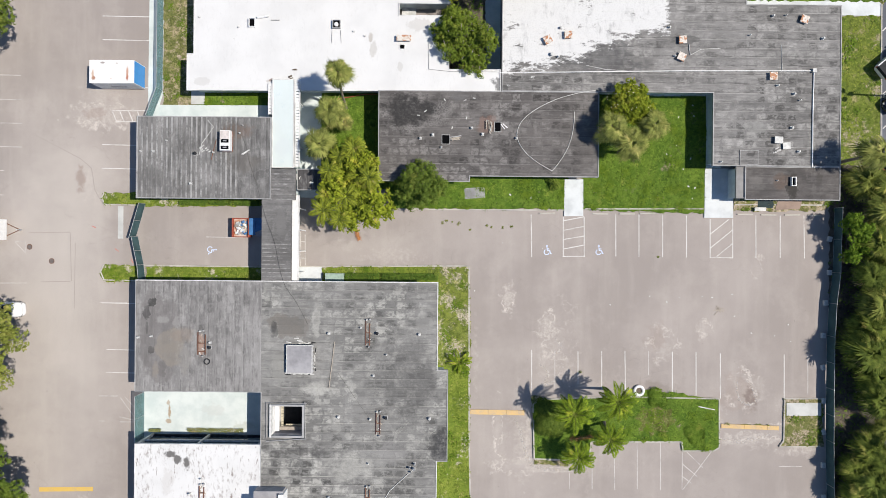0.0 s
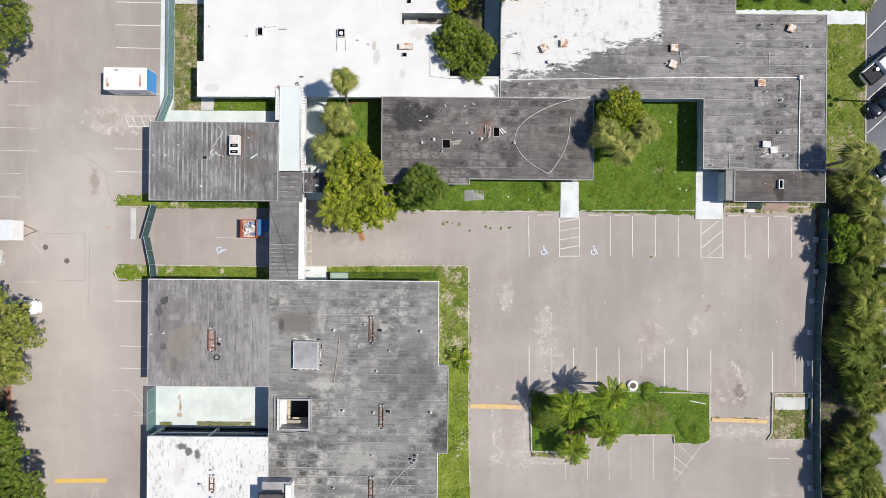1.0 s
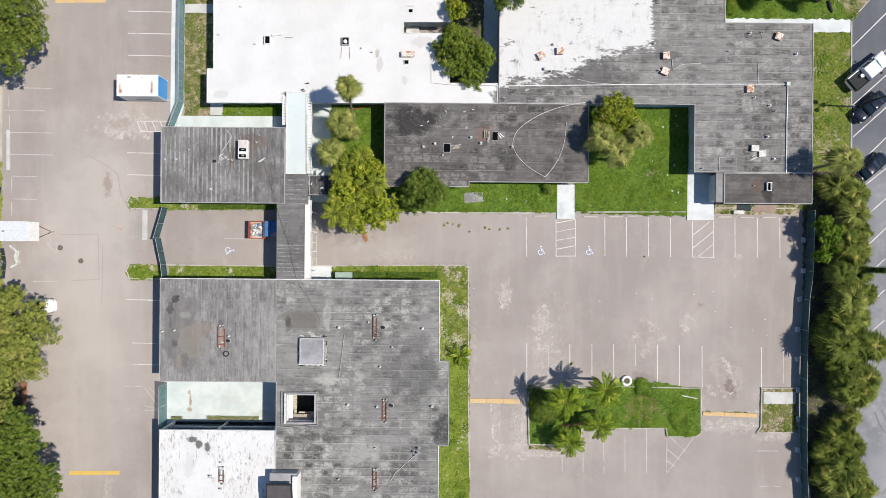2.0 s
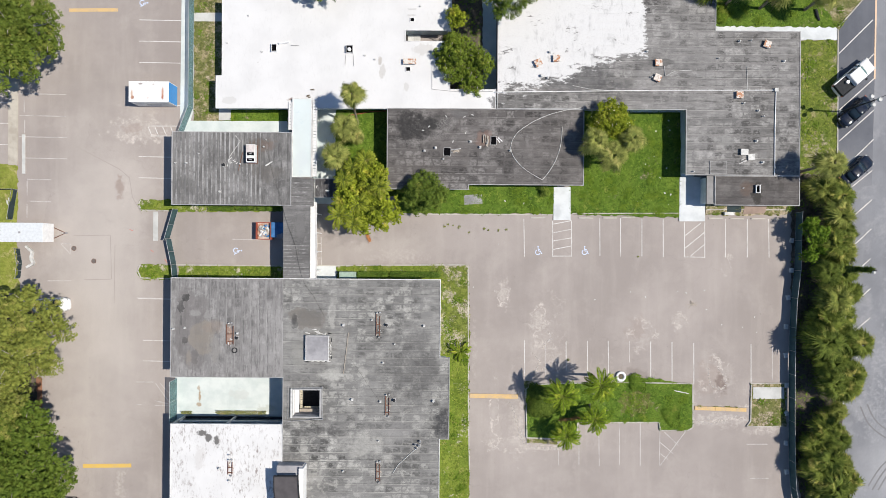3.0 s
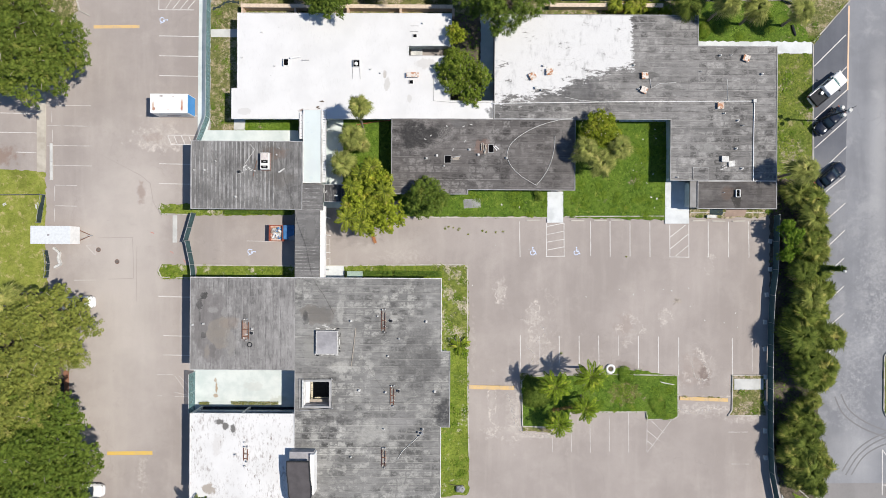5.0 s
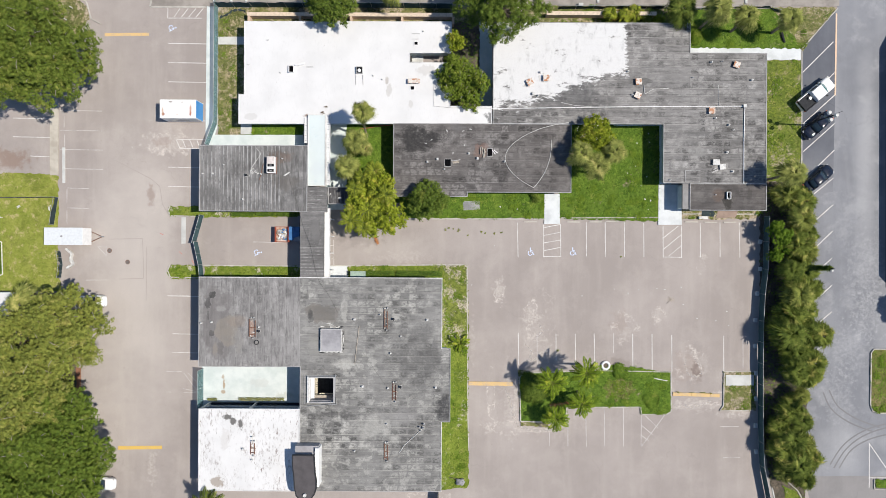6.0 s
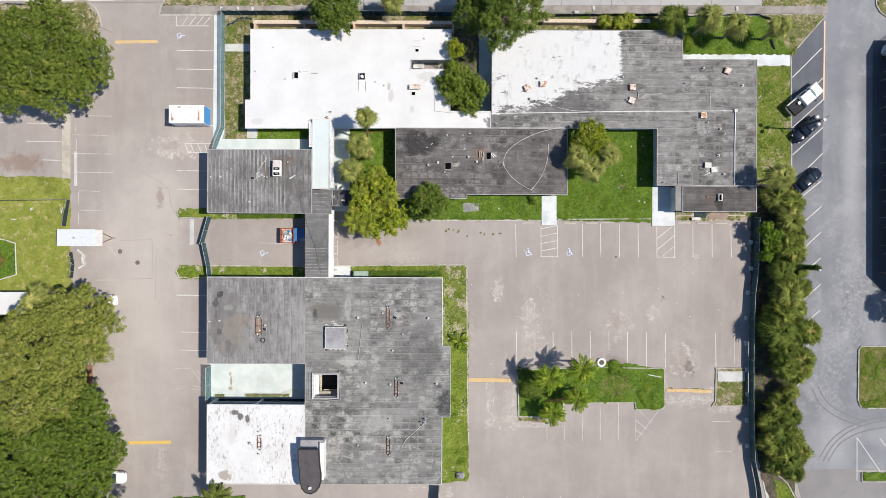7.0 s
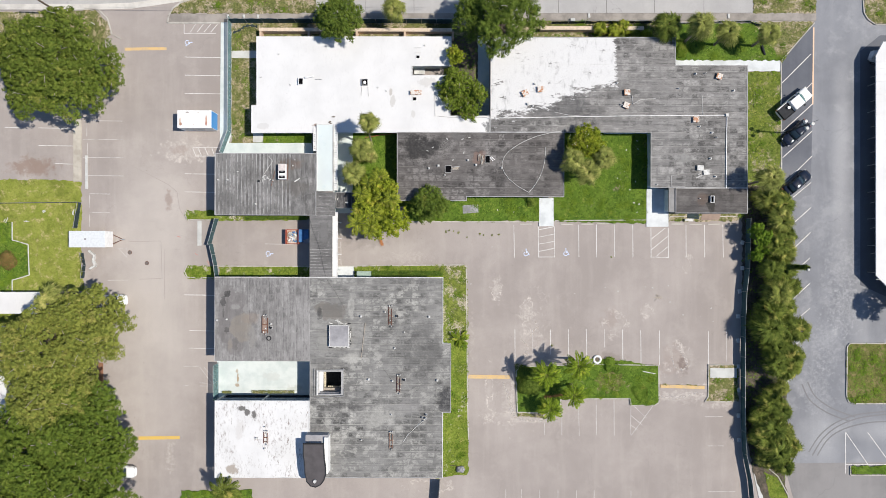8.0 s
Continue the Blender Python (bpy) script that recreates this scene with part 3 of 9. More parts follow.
def tube(bm, pts, radii, sides=8):
    """A tapered pipe along the points."""
    pts = [Vector(p) for p in pts]
    if isinstance(radii, (int, float)):
        radii = [radii] * len(pts)
    rings = []
    for i, p in enumerate(pts):
        d = (pts[min(i + 1, len(pts) - 1)] - pts[max(i - 1, 0)]).normalized()
        side = d.cross(Vector((0, 0, 1)) if abs(d.z) < 0.9 else Vector((1, 0, 0))).normalized()
        up = side.cross(d)
        rings.append([bm.verts.new(p + (side * math.cos(a) + up * math.sin(a)) * radii[i]) for a in (2 * math.pi * k / sides for k in range(sides))])
    for r, s in zip(rings, rings[1:]):
        for k in range(sides):
            bm.faces.new((r[k], r[(k + 1) % sides], s[(k + 1) % sides], s[k]))
    bm.faces.new(rings[0])
    bm.faces.new(list(reversed(rings[-1])))
    return bm


def area2(pts):
    return sum(a[0] * b[1] - b[0] * a[1] for a, b in zip(pts, pts[1:] + pts[:1]))


def ccw(pts):
    pts = list(pts)
    return pts if area2(pts) > 0 else pts[::-1]


def inset(pts, d):
    """The outline moved inwards by d (outwards where d is negative)."""
    pts, out = ccw(pts), []
    for i, p in enumerate(pts):
        a, b = Vector(pts[i - 1]), Vector(pts[(i + 1) % len(pts)])
        p = Vector(p)
        u, v = (p - a).normalized(), (b - p).normalized()
        n1, n2 = Vector((-u.y, u.x)), Vector((-v.y, v.x))
        s = n1 + n2
        out.append(tuple(p + s * (d / max(0.2, s.dot(n1)))))
    return out


def inside(pts, x, y):
    hit = np.zeros(np.shape(x), dtype=bool)
    for (x0, y0), (x1, y1) in zip(pts, pts[1:] + pts[:1]):
        if y0 != y1:
            cross = (y0 > y) != (y1 > y)
            hit ^= cross & (x < (x1 - x0) * (y - y0) / (y1 - y0) + x0)
    return hit


def rect(r):
    x0, y0, x1, y1 = r
    return [(x0, y0), (x1, y0), (x1, y1), (x0, y1)]


def rough_outline(pts, amount, step, seed=1):
    """An outline with an uneven, grown-over edge."""
    rng, pts, out = random.Random(seed), ccw(pts), []
    for a, b in zip(pts, pts[1:] + pts[:1]):
        n = max(1, int(math.dist(a, b) / step))
        for i in range(n):
            f = i / n
            out.append((a[0] + (b[0] - a[0]) * f + rng.uniform(-amount, amount), a[1] + (b[1] - a[1]) * f + rng.uniform(-amount, amount)))
    return out


def sheet(name, pts, z, material, label, category, thick=0.05, kind="structure"):
    """A piece of ground: a slab whose top lies at z."""
    ob = part(name, prism(bmesh.new(), ccw(pts), z - thick, z), material, None)
    return tagged(ob, label, category, kind=kind)


def line(a, b, width, z=0.006):
    """A flat stroke on the ground from a to b."""
    a, b = Vector(a), Vector(b)
    d = (b - a).normalized() * 1.0
    s = Vector((-d.y, d.x)) * width / 2
    return [tuple(a - s), tuple(b - s), tuple(b + s), tuple(a + s)]


# ---------------------------------------------------------------- ground
GROUND = 1500.0
sheet("ground", rect((-GROUND, -GROUND, GROUND, GROUND)), 0.0, M_LOT, "sun-bleached grey asphalt parking ground with worn pale patches", "ground", 0.3)
sheet("road", [*[(49.90, 28.43), (54.88, 34.19), (55.2, 38.08), (55.2, 40.3), (62.3, 40.3), (62.23, 35.82), (63.34, 34.13), (93.80, 33.96), (93.97, -32.71), (50.40, -33.33), (50.29, -21.32), (50.14, 2.37), (49.94, 12.52)]], 0.012, M_ROAD, "blue-grey asphalt service road with tyre marks", "road")
sheet("far_lot", [(50.48, -31.47), (93.97, -30.85), (94.03, -55.05), (55.11, -55.15), (52.10, -37.39)], 0.016, M_FARLOT, "grey cracked asphalt of the far lot", "parking lot")
sheet("parking_bays", [(49.99, 28.43), (54.62, 34.02), (54.66, 22.26), (54.4, 8.6), (50.3, 8.0)], 0.020, M_BAY, "darker asphalt angled parking bays beside the road", "parking bays")
sheet("street", [(-109.27, 42.56), (93.77, 43.09), (93.78, 38.69), (62.4, 40.2), (55.1, 40.2), (55.04, 35.80), (43.03, 35.74), (4.96, 35.64), (-21.27, 35.58), (-36.0, 38.2), (-42.9, 37.7), (-47.1, 37.1), (-52.2, 36.9), (-109.26, 36.7)], 0.026, M_STREET, "pale worn street along the front of the site", "street")
sheet("gutter", [(-109.26, 36.75), (-52.2, 36.95), (-47.1, 37.15), (-42.9, 37.75), (-36.0, 38.25), (-36.0, 37.75), (-39.0, 37.45), (-42.9, 36.85), (-47.1, 36.25), (-52.2, 36.1), (-109.26, 36.0)], 0.034, M_GUTTER, "pale concrete gutter between street and entrance", "gutter")

PATHS = []


def slab_path(*path):
    """label, material, outline, height"""
    PATHS.append(path)


slab_path("narrow shaded concrete walk beside the court lawn", M_CONC_TEAL, [(29.88, 19.08), (31.56, 19.10), (31.65, 9.53), (29.97, 9.52)], 0.11)
slab_path("narrow shaded concrete walk at the head of the court lawn", M_CONC_TEAL, [(23.48, 19.02), (29.82, 19.08), (29.83, 17.72), (23.50, 17.67)], 0.11)
slab_path("pale concrete front walkway across the lawn", M_PATH, [(13.82, 8.08), (15.96, 8.10), (15.99, 3.89), (13.80, 3.87)], 0.13)
slab_path("pale concrete entrance walkway beside the lawn", M_PATH, [(29.84, 9.45), (33.07, 9.48), (33.12, 3.86), (29.83, 3.83)], 0.13)
slab_path("concrete walkway behind the small flat-roofed wing", M_CONC_TEAL, [(-33.06, 16.19), (-20.20, 16.23), (-19.86, 14.37), (-33.06, 14.33)], 0.10)
slab_path("short concrete path through the grass strip", M_CONC, [(-32.17, 29.99), (-28.36, 30.00), (-28.36, 28.90), (-32.16, 28.89)], 0.06)
slab_path("concrete doorstep path in the grass strip", M_CONC, [(-28.92, 18.07), (-27.40, 18.07), (-27.39, 16.29), (-28.92, 16.29)], 0.11)
slab_path("painted concrete garden path beside the canopy", M_CONC_TEAL, [(-16.99, 18.27), (-14.03, 18.27), (-14.01, 8.46), (-16.97, 8.45)], 0.10)
slab_path("pale concrete path beside the grey roof", M_PATH, [(32.89, 28.82), (49.90, 28.86), (49.91, 27.12), (32.90, 27.08)], 0.05)
slab_path("painted concrete floor of the small court", M_CONC_TEAL, [(-34.25, -15.96), (-19.78, -15.92), (-19.76, -22.52), (-34.23, -22.56)], 0.05)
slab_path("pale concrete pad in the corner by the covered walkway", M_PATH, [(-18.34, -2.10), (-13.81, -2.06), (-13.79, -4.26), (-18.32, -4.30)], 0.12)
slab_path("tan concrete strip beside the far lot", M_TANCONC, [(-55.75, 21.04), (-54.56, 21.05), (-54.54, 10.39), (-55.72, 10.38)], 0.10)
slab_path("painted concrete passage between the two white roofs", M_CONC_TEAL, [(4.37, 32.71), (6.32, 32.71), (6.35, 19.60), (4.41, 19.59)], 0.05)
slab_path("concrete pad in the planted island", M_CONC, [(39.39, -17.22), (43.33, -17.19), (43.35, -18.67), (39.40, -18.71)], 0.165)
slab_path("painted concrete under the dark canopy", M_CONC_TEAL, [(-16.97, 8.96), (-11.05, 8.98), (-11.04, 5.76), (-16.96, 5.75)], 0.04)
slab_path("small brown brick-paved threshold below the annexe", M_BRICKRED, [(38.2, 5.9), (41.0, 5.9), (40.7, 4.95), (37.9, 4.80)], 0.135)
slab_path("narrow concrete path beside the boundary fence", M_CONC, [(45.75, -31.99), (47.20, -31.99), (48.70, -38.25), (47.10, -38.25)], 0.075)
for label, mat, pts, z in PATHS:
    sheet("path", pts, z, mat, label, "path", 0.12)
sheet("pavement", [(15.53, 35.68), (55.13, 35.77), (55.13, 34.68), (15.54, 34.60)], 0.09, M_WALK, "grey concrete pavement along the street", "pavement", 0.2)
sheet("pavement", [(-41.4, 35.46), (-20.85, 35.52), (-20.84, 34.33), (-41.6, 34.2)], 0.09, M_WALK, "stained concrete pavement by the lot entrance", "pavement", 0.2)
sheet("pavement", [(-20.85, 35.60), (15.53, 35.68), (15.54, 34.60), (-20.84, 34.33)], 0.086, M_WALK, "shaded concrete pavement along the street", "pavement", 0.2)

M_WEED = leaf("weed_leaves", (0.070, 0.130, 0.012), (0.150, 0.220, 0.022), (0.21, 0.25, 0.04), 0.56)
GRASS = []


def grass_bed(*bed):
    """label, material, outline, height, tufts to the square metre, dry"""
    GRASS.append(bed)


grass_bed("grass strip beside the green fence", M_DRY, [(-32.18, 33.79), (-27.86, 33.81), (-27.81, 15.53), (-32.13, 15.52)], 0.05, 9, True)
grass_bed("lush grass behind the small wing", M_GRASS, [(-28.41, 17.73), (-20.21, 17.75), (-20.20, 16.06), (-28.41, 16.04)], 0.05, 14, False)
grass_bed("lush grass in the narrow garden court", M_GRASS, [(-15.81, 18.10), (-6.33, 18.13), (-6.30, 6.79), (-15.78, 6.76)], 0.05, 14, False)
grass_bed("green grass bed in front of the dark roof", M_GRASS, [(-6.31, 8.57), (14.17, 8.62), (14.18, 4.64), (-6.30, 4.59)], 0.08, 12, False)
grass_bed("overgrown bright green lawn in the open court", M_GRASS, [(15.86, 18.63), (31.24, 18.77), (29.89, 4.34), (15.99, 4.61)], 0.08, 16, False)
grass_bed("grass bed beside the small wing", M_MIDGRASS, [(-39.04, 6.11), (-35.40, 6.12), (-33.03, 5.87), (-33.03, 4.77), (-38.62, 4.76), (-39.12, 5.26)], 0.12, 12, False)
grass_bed("grass bed below the small wing", M_MIDGRASS, [(-34.2, 6.04), (-19.84, 6.08), (-19.84, 4.72), (-34.0, 4.62)], 0.12, 12, False)
grass_bed("grass bed beside the gate", M_MIDGRASS, [(-39.10, -2.60), (-38.60, -2.18), (-34.54, -2.17), (-34.53, -4.03), (-38.59, -4.04), (-39.10, -3.45)], 0.12, 12, False)
grass_bed("grass bed above the large roof", M_MIDGRASS, [(-33.86, -2.25), (-19.82, -2.21), (-19.81, -4.24), (-33.85, -4.28)], 0.12, 12, False)
grass_bed("grass bed with a clipped hedge", M_MIDGRASS, [(-13.75, -2.20), (-0.02, -1.91), (-0.01, -4.19), (-13.75, -4.23)], 0.12, 12, False)
grass_bed("patchy grass strip beside the large roof", M_PATCHY, [(-1.71, -2.00), (3.03, -1.99), (3.22, -9.60), (3.23, -13.49), (-1.68, -13.50)], 0.12, 11, True)
grass_bed("sunlit grass strip beside the large roof", M_MIDGRASS, [(-1.68, -13.33), (3.23, -13.32), (3.23, -16.37), (3.36, -33.12), (-1.63, -33.81)], 0.12, 12, True)
grass_bed("planted island with uneven grass", M_GRASS, [(10.44, -17.68), (11.21, -17.09), (21.22, -16.68), (23.80, -15.88), (31.70, -16.84), (31.75, -22.40), (31.10, -22.79), (27.61, -22.82), (27.47, -21.79), (20.62, -21.85), (17.1, -21.9), (16.9, -24.0), (10.62, -23.88)], 0.14, 12, False)
grass_bed("small planted island by the fence", M_DRY, [(39.06, -16.77), (43.52, -16.73), (43.57, -22.16), (38.73, -22.21), (39.24, -21.56)], 0.12, 12, True)
grass_bed("grass strip beside the grey roof", M_VERGE, [(44.41, 27.06), (49.82, 27.07), (49.86, 12.52), (49.19, 9.98), (44.45, 9.97)], 0.06, 14, True)
grass_bed("green lawn under the street palms", M_GRASS, [(32.6, 34.15), (45.7, 34.25), (46.84, 32.99), (49.98, 28.76), (33.40, 28.72), (33.3, 31.3), (32.6, 31.4)], 0.06, 12, False)
grass_bed("dry grass corner beside the street", M_DRY, [(45.57, 34.51), (54.88, 34.53), (49.99, 28.43), (46.85, 31.12)], 0.055, 9, True)
grass_bed("dry verge between street and pavement", M_DRY, [(45.73, 38.40), (55.12, 38.42), (55.13, 35.78), (45.74, 35.75)], 0.07, 8, True)
grass_bed("dry verge by the lot entrance", M_DRY, [(-37.6, 37.75), (-19.58, 37.89), (-19.58, 35.60), (-41.3, 35.55), (-40.8, 36.3), (-39.6, 37.15)], 0.07, 8, True)
grass_bed("rough grass bank under the oak", M_DRY, [(-70.34, 35.56), (-52.57, 35.94), (-50.37, 33.83), (-50.36, 32.39), (-54.24, 27.48), (-70.32, 27.43)], 0.05, 5, True)
grass_bed("sunny mown lawn beside the far lot", M_LAWN, [(-79.58, 10.32), (-65.20, 10.70), (-55.72, 10.55), (-54.54, 10.39), (-54.51, 0.40), (-54.15, -5.94), (-79.53, -6.26)], 0.05, 6, True)
grass_bed("lush uncut grass inside the timber edging", M_GRASS, [(-79.5, 4.35), (-64.9, 4.30), (-64.88, 1.60), (-62.52, 0.93), (-62.34, -3.55), (-64.87, -4.32), (-64.86, -6.0), (-79.5, -6.0)], 0.06, 8, False)
grass_bed("rounded lawn island in the service road", M_OLIVE, [(60.25, -13.51), (77.00, -13.47), (77.02, -22.35), (60.61, -22.48), (59.85, -21.80), (59.74, -14.53)], 0.14, 8, False)
grass_bed("narrow lawn island in the far lot", M_GRASS, [(60.47, -31.78), (77.05, -31.74), (77.05, -33.01), (60.47, -33.05)], 0.14, 8, False)
grass_bed("grass corner at the far junction", M_DRY, [(62.23, 38.78), (76.86, 38.82), (76.87, 34.25), (63.76, 34.21), (62.49, 35.40)], 0.14, 8, True)
grass_bed("shrub bed beside the white roof", M_GRASS, [(-39.52, -35.77), (-28.87, -35.57), (-28.86, -38.45), (-39.52, -38.48)], 0.12, 10, False)
grass_bed("planted court beside the white roof", M_DIRT, [(-0.45, 32.69), (4.63, 32.71), (4.66, 19.85), (-0.41, 19.83)], 0.04, 6, False)
grass_bed("planted bed in front of the brick-paved terrace", M_DRY, [(5.81, 34.57), (34.57, 34.65), (34.58, 31.94), (5.81, 31.86)], 0.05, 8, False)
grass_bed("shady bed behind the street fence", M_DRY, [(-32.09, 34.13), (5.81, 34.40), (5.81, 32.20), (-32.09, 32.10)], 0.045, 5, True)
grass_bed("leafy soil strip under the boundary palms", M_DIRT, [(44.11, 9.97), (50.20, 9.98), (51.58, 2.37), (51.10, -9.47), (50.79, -21.32), (50.66, -34.86), (51.68, -38.24), (47.96, -38.25), (45.75, -32.33), (44.19, -21.34)], 0.05, 4, False)
grass_bed("weedy grass at the end of the boundary palms", M_MIDGRASS, [(47.45, -32.6), (49.4, -33.6), (50.9, -36.2), (51.5, -38.2), (48.75, -38.2)], 0.065, 12, True)
grass_bed("thin weedy bed below the annexe roof", M_DRY, [(33.10, 6.51), (45.57, 6.62), (43.33, 4.72), (33.12, 4.63)], 0.06, 8, True)
grass_bed("soil and leaf litter under the oaks", M_DIRT, [(-79.53, -6.26), (-54.15, -6.20), (-51.94, -9.74), (-51.87, -38.51), (-79.45, -38.58)], 0.05, 3, False)
grass_bed("narrow mown lawn between the sheds", M_LAWN, [(-79.53, -9.39), (-62.44, -9.35), (-62.77, -10.96), (-79.52, -11.00)], 0.06, 6, True)
grass_bed("dry overgrown edge round the planted island", M_DRY, [(10.17, -16.65), (11.40, -16.64), (11.40, -17.22), (10.95, -17.55), (11.01, -23.95), (14.50, -24.11), (14.51, -24.62), (10.63, -24.60)], 0.06, 22, True)
grass_bed("worn olive patch in the planted island", M_OLIVE, [(22.53, -18.35), (23.04, -17.76), (23.82, -17.95), (24.66, -17.55), (25.24, -18.06), (26.28, -18.18), (26.16, -18.96), (26.94, -19.60), (26.04, -20.00), (25.66, -21.03), (24.75, -20.52), (23.85, -21.31), (23.58, -20.41), (22.68, -20.67), (22.93, -19.76), (22.02, -19.26)], 0.125, 16, True)
grass_bed("dry weeds along the cracked stop bar", M_DRY, [(31.98, -19.68), (38.45, -19.82), (38.45, -20.08), (31.98, -19.94)], 0.02, 14, True)


def grass_patch(label, mat, pts, z, density, dry, seed):
    pts = rough_outline(pts, 0.13, 0.4, seed)
    ob = sheet("grass", pts, z, mat, label, "grass")
    rng = np.random.default_rng(seed)
    xs, ys = [p[0] for p in pts], [p[1] for p in pts]
    lo, hi = (max(min(xs), -72), max(min(ys), -42)), (min(max(xs), 72), min(max(ys), 46))
    area = max(0, hi[0] - lo[0]) * max(0, hi[1] - lo[1])
    if not area * density:
        return

    def scatter(n, spread, heads):
        """Places in loose colonies round a few heads."""
        if n * heads == 0:
            return np.zeros(0), np.zeros(0)
        hx, hy = rng.uniform(lo[0], hi[0], heads), rng.uniform(lo[1], hi[1], heads)
        pick = rng.integers(0, heads, n)
        x, y = hx[pick] + rng.normal(0, spread, n), hy[pick] + rng.normal(0, spread, n)
        keep = inside(pts, x, y)
        for path in PATHS:
            keep &= ~inside(ccw(path[2]), x, y)
        return x[keep], y[keep]
    # each tuft: five bent blades from one root
    x, y = scatter(int(area * density), 0.55 if dry else 0.9, max(2, int(area * 0.9)))
    n, k = len(x), 5
    a = rng.uniform(0, 2 * np.pi, (n, k))
    size = rng.uniform(0.10, 0.34, (n, 1)) * (0.8 if dry else 1.2)
    reach, rise = size * rng.uniform(0.7, 1.15, (n, k)), size * rng.uniform(0.12, 0.42, (n, k))
    cx, cy = x[:, None], y[:, None]
    w = 0.03
    v = np.stack([np.stack([cx - w * np.sin(a), cy + w * np.cos(a), np.full((n, k), z)], -1),
                  np.stack([cx + w * np.sin(a), cy - w * np.cos(a), np.full((n, k), z)], -1),
                  np.stack([cx + reach * np.cos(a), cy + reach * np.sin(a), z + rise], -1)], 2)
    raw("grass_blades", v, np.arange(n * k * 3).reshape(-1, 3), M_BLADE_MID if mat in (M_PATCHY, M_LAWN, M_MIDGRASS, M_VERGE) else M_BLADE_DRY if dry else M_BLADE, ob)["kind"] = "stuff"
    # low broad-leaved weeds in the turf
    if density < 8 or mat == M_DIRT:
        return
    x, y = scatter(int(area * (7 if dry else 14)), 0.3, max(2, int(area * (0.20 if mat == M_PATCHY else 0.16))))
    m = len(x)
    if m:
        c = np.stack([x, y, z + rng.uniform(0.03, 0.16, m)], 1)
        a, s = rng.uniform(0, 2 * np.pi, m), rng.uniform(0.06, 0.15, m)
        u = np.stack([np.cos(a) * s, np.sin(a) * s, rng.uniform(-0.3, 0.3, m) * s], 1)
        t = np.stack([-np.sin(a) * s, np.cos(a) * s, rng.uniform(-0.3, 0.3, m) * s], 1) * 0.5
        q = np.stack([c - u, c - t, c + u, c + t], 1)
        raw("weeds", q, np.arange(m * 4).reshape(-1, 4), M_WEED, ob)["kind"] = "stuff"


for i, (label, mat, pts, z, density, dry) in enumerate(GRASS):
    grass_patch(label, mat, pts, z + 0.0012 * i, density, dry, i + 1)


# ---------------------------------------------------------------- kerbs
def kerb_run(pts, closed, label, z=0.15, width=0.15, length=1.5, mat=None):
    """Kerb stones end to end along a line."""
    t = thing("kerb", label, "kerb", (*pts[0], 0), kind="structure")
    ends = list(zip(pts, pts[1:] + (pts[:1] if closed else [])))
    for a, b in ends if closed else ends[:len(pts) - 1]:
        d = math.dist(a, b)
        n = max(1, round(d / length))
        ang = math.degrees(math.atan2(b[1] - a[1], b[0] - a[0]))
        for i in range(n):
            f = (i + 0.5) / n
            m = pose(a[0] + (b[0] - a[0]) * f, a[1] + (b[1] - a[1]) * f, 0, 0, 0, ang)
            part("kerb_stone", boxed(-d / n / 2 + 0.006, -width / 2, -0.05, d / n / 2 - 0.006, width / 2, z, 0.015, m), mat or M_KERB, t)
    return t


kerb_run([(10.44, -17.68), (11.21, -17.09), (21.22, -16.68), (31.70, -16.84), (31.75, -22.40), (31.10, -22.79), (27.61, -22.82), (27.47, -21.79), (20.62, -21.85), (17.1, -21.9), (16.9, -24.0), (10.62, -23.88)], True, "worn concrete kerb round the planted island", 0.17)
kerb_run([(39.06, -16.77), (43.52, -16.73)], False, "worn concrete kerb of the small island")
kerb_run([(39.19, -16.90), (39.11, -21.56), (38.60, -22.27), (43.25, -22.17)], False, "worn concrete kerb of the small island")
kerb_run([(-16.40, -2.15), (2.99, -1.91), (3.18, -22.53), (3.36, -28.35)], False, "low concrete kerb beside the grass strip", 0.14)
kerb_run([(-38.79, 6.11), (-39.04, 5.52), (-38.70, 4.76), (-34.39, 4.69)], False, "concrete kerb of the small grass bed", 0.15)
kerb_run([(-38.77, -2.18), (-39.10, -2.94), (-38.68, -3.87), (-34.36, -3.94)], False, "concrete kerb of the small grass bed", 0.15)
kerb_run([(-34.37, -2.17), (-20.32, -2.22)], False, "concrete kerb of the grass bed above the large roof", 0.15)
kerb_run([(-5.11, 4.51), (13.75, 4.56)], False, "low concrete kerb along the front lawn", 0.11)
kerb_run([(16.21, 4.73), (29.74, 4.85)], False, "low concrete kerb along the court lawn", 0.11)
kerb_run([(33.30, 5.37), (43.79, 5.40)], False, "low concrete kerb below the annexe", 0.11)
kerb_run([(60.25, -13.51), (77.00, -13.47)], False, "pale kerb of the rounded lawn island", 0.17)
kerb_run([(60.25, -13.51), (59.83, -14.02), (59.76, -21.30), (60.10, -22.22), (60.78, -22.48), (77.02, -22.43)], False, "pale kerb of the rounded lawn island", 0.17)
kerb_run([(60.38, -31.78), (60.38, -33.14), (77.05, -33.09)], False, "pale kerb of the narrow lawn island", 0.17)
kerb_run([(62.06, 38.78), (62.23, 35.90), (62.83, 34.89), (63.93, 34.13), (76.87, 34.08)], False, "pale kerb of the junction corner", 0.17)
kerb_run([(49.90, 28.43), (49.94, 12.52)], False, "pale concrete kerb along the parking bays", 0.12)
kerb_run([(49.99, 28.76), (54.88, 34.36)], False, "pale concrete kerb along the parking bays", 0.12)
kerb_run([(48.2, -32.2), (49.6, -33.4), (51.0, -36.0), (51.8, -38.6)], False, "reddish stained concrete kerb at the end of the palms", 0.14)
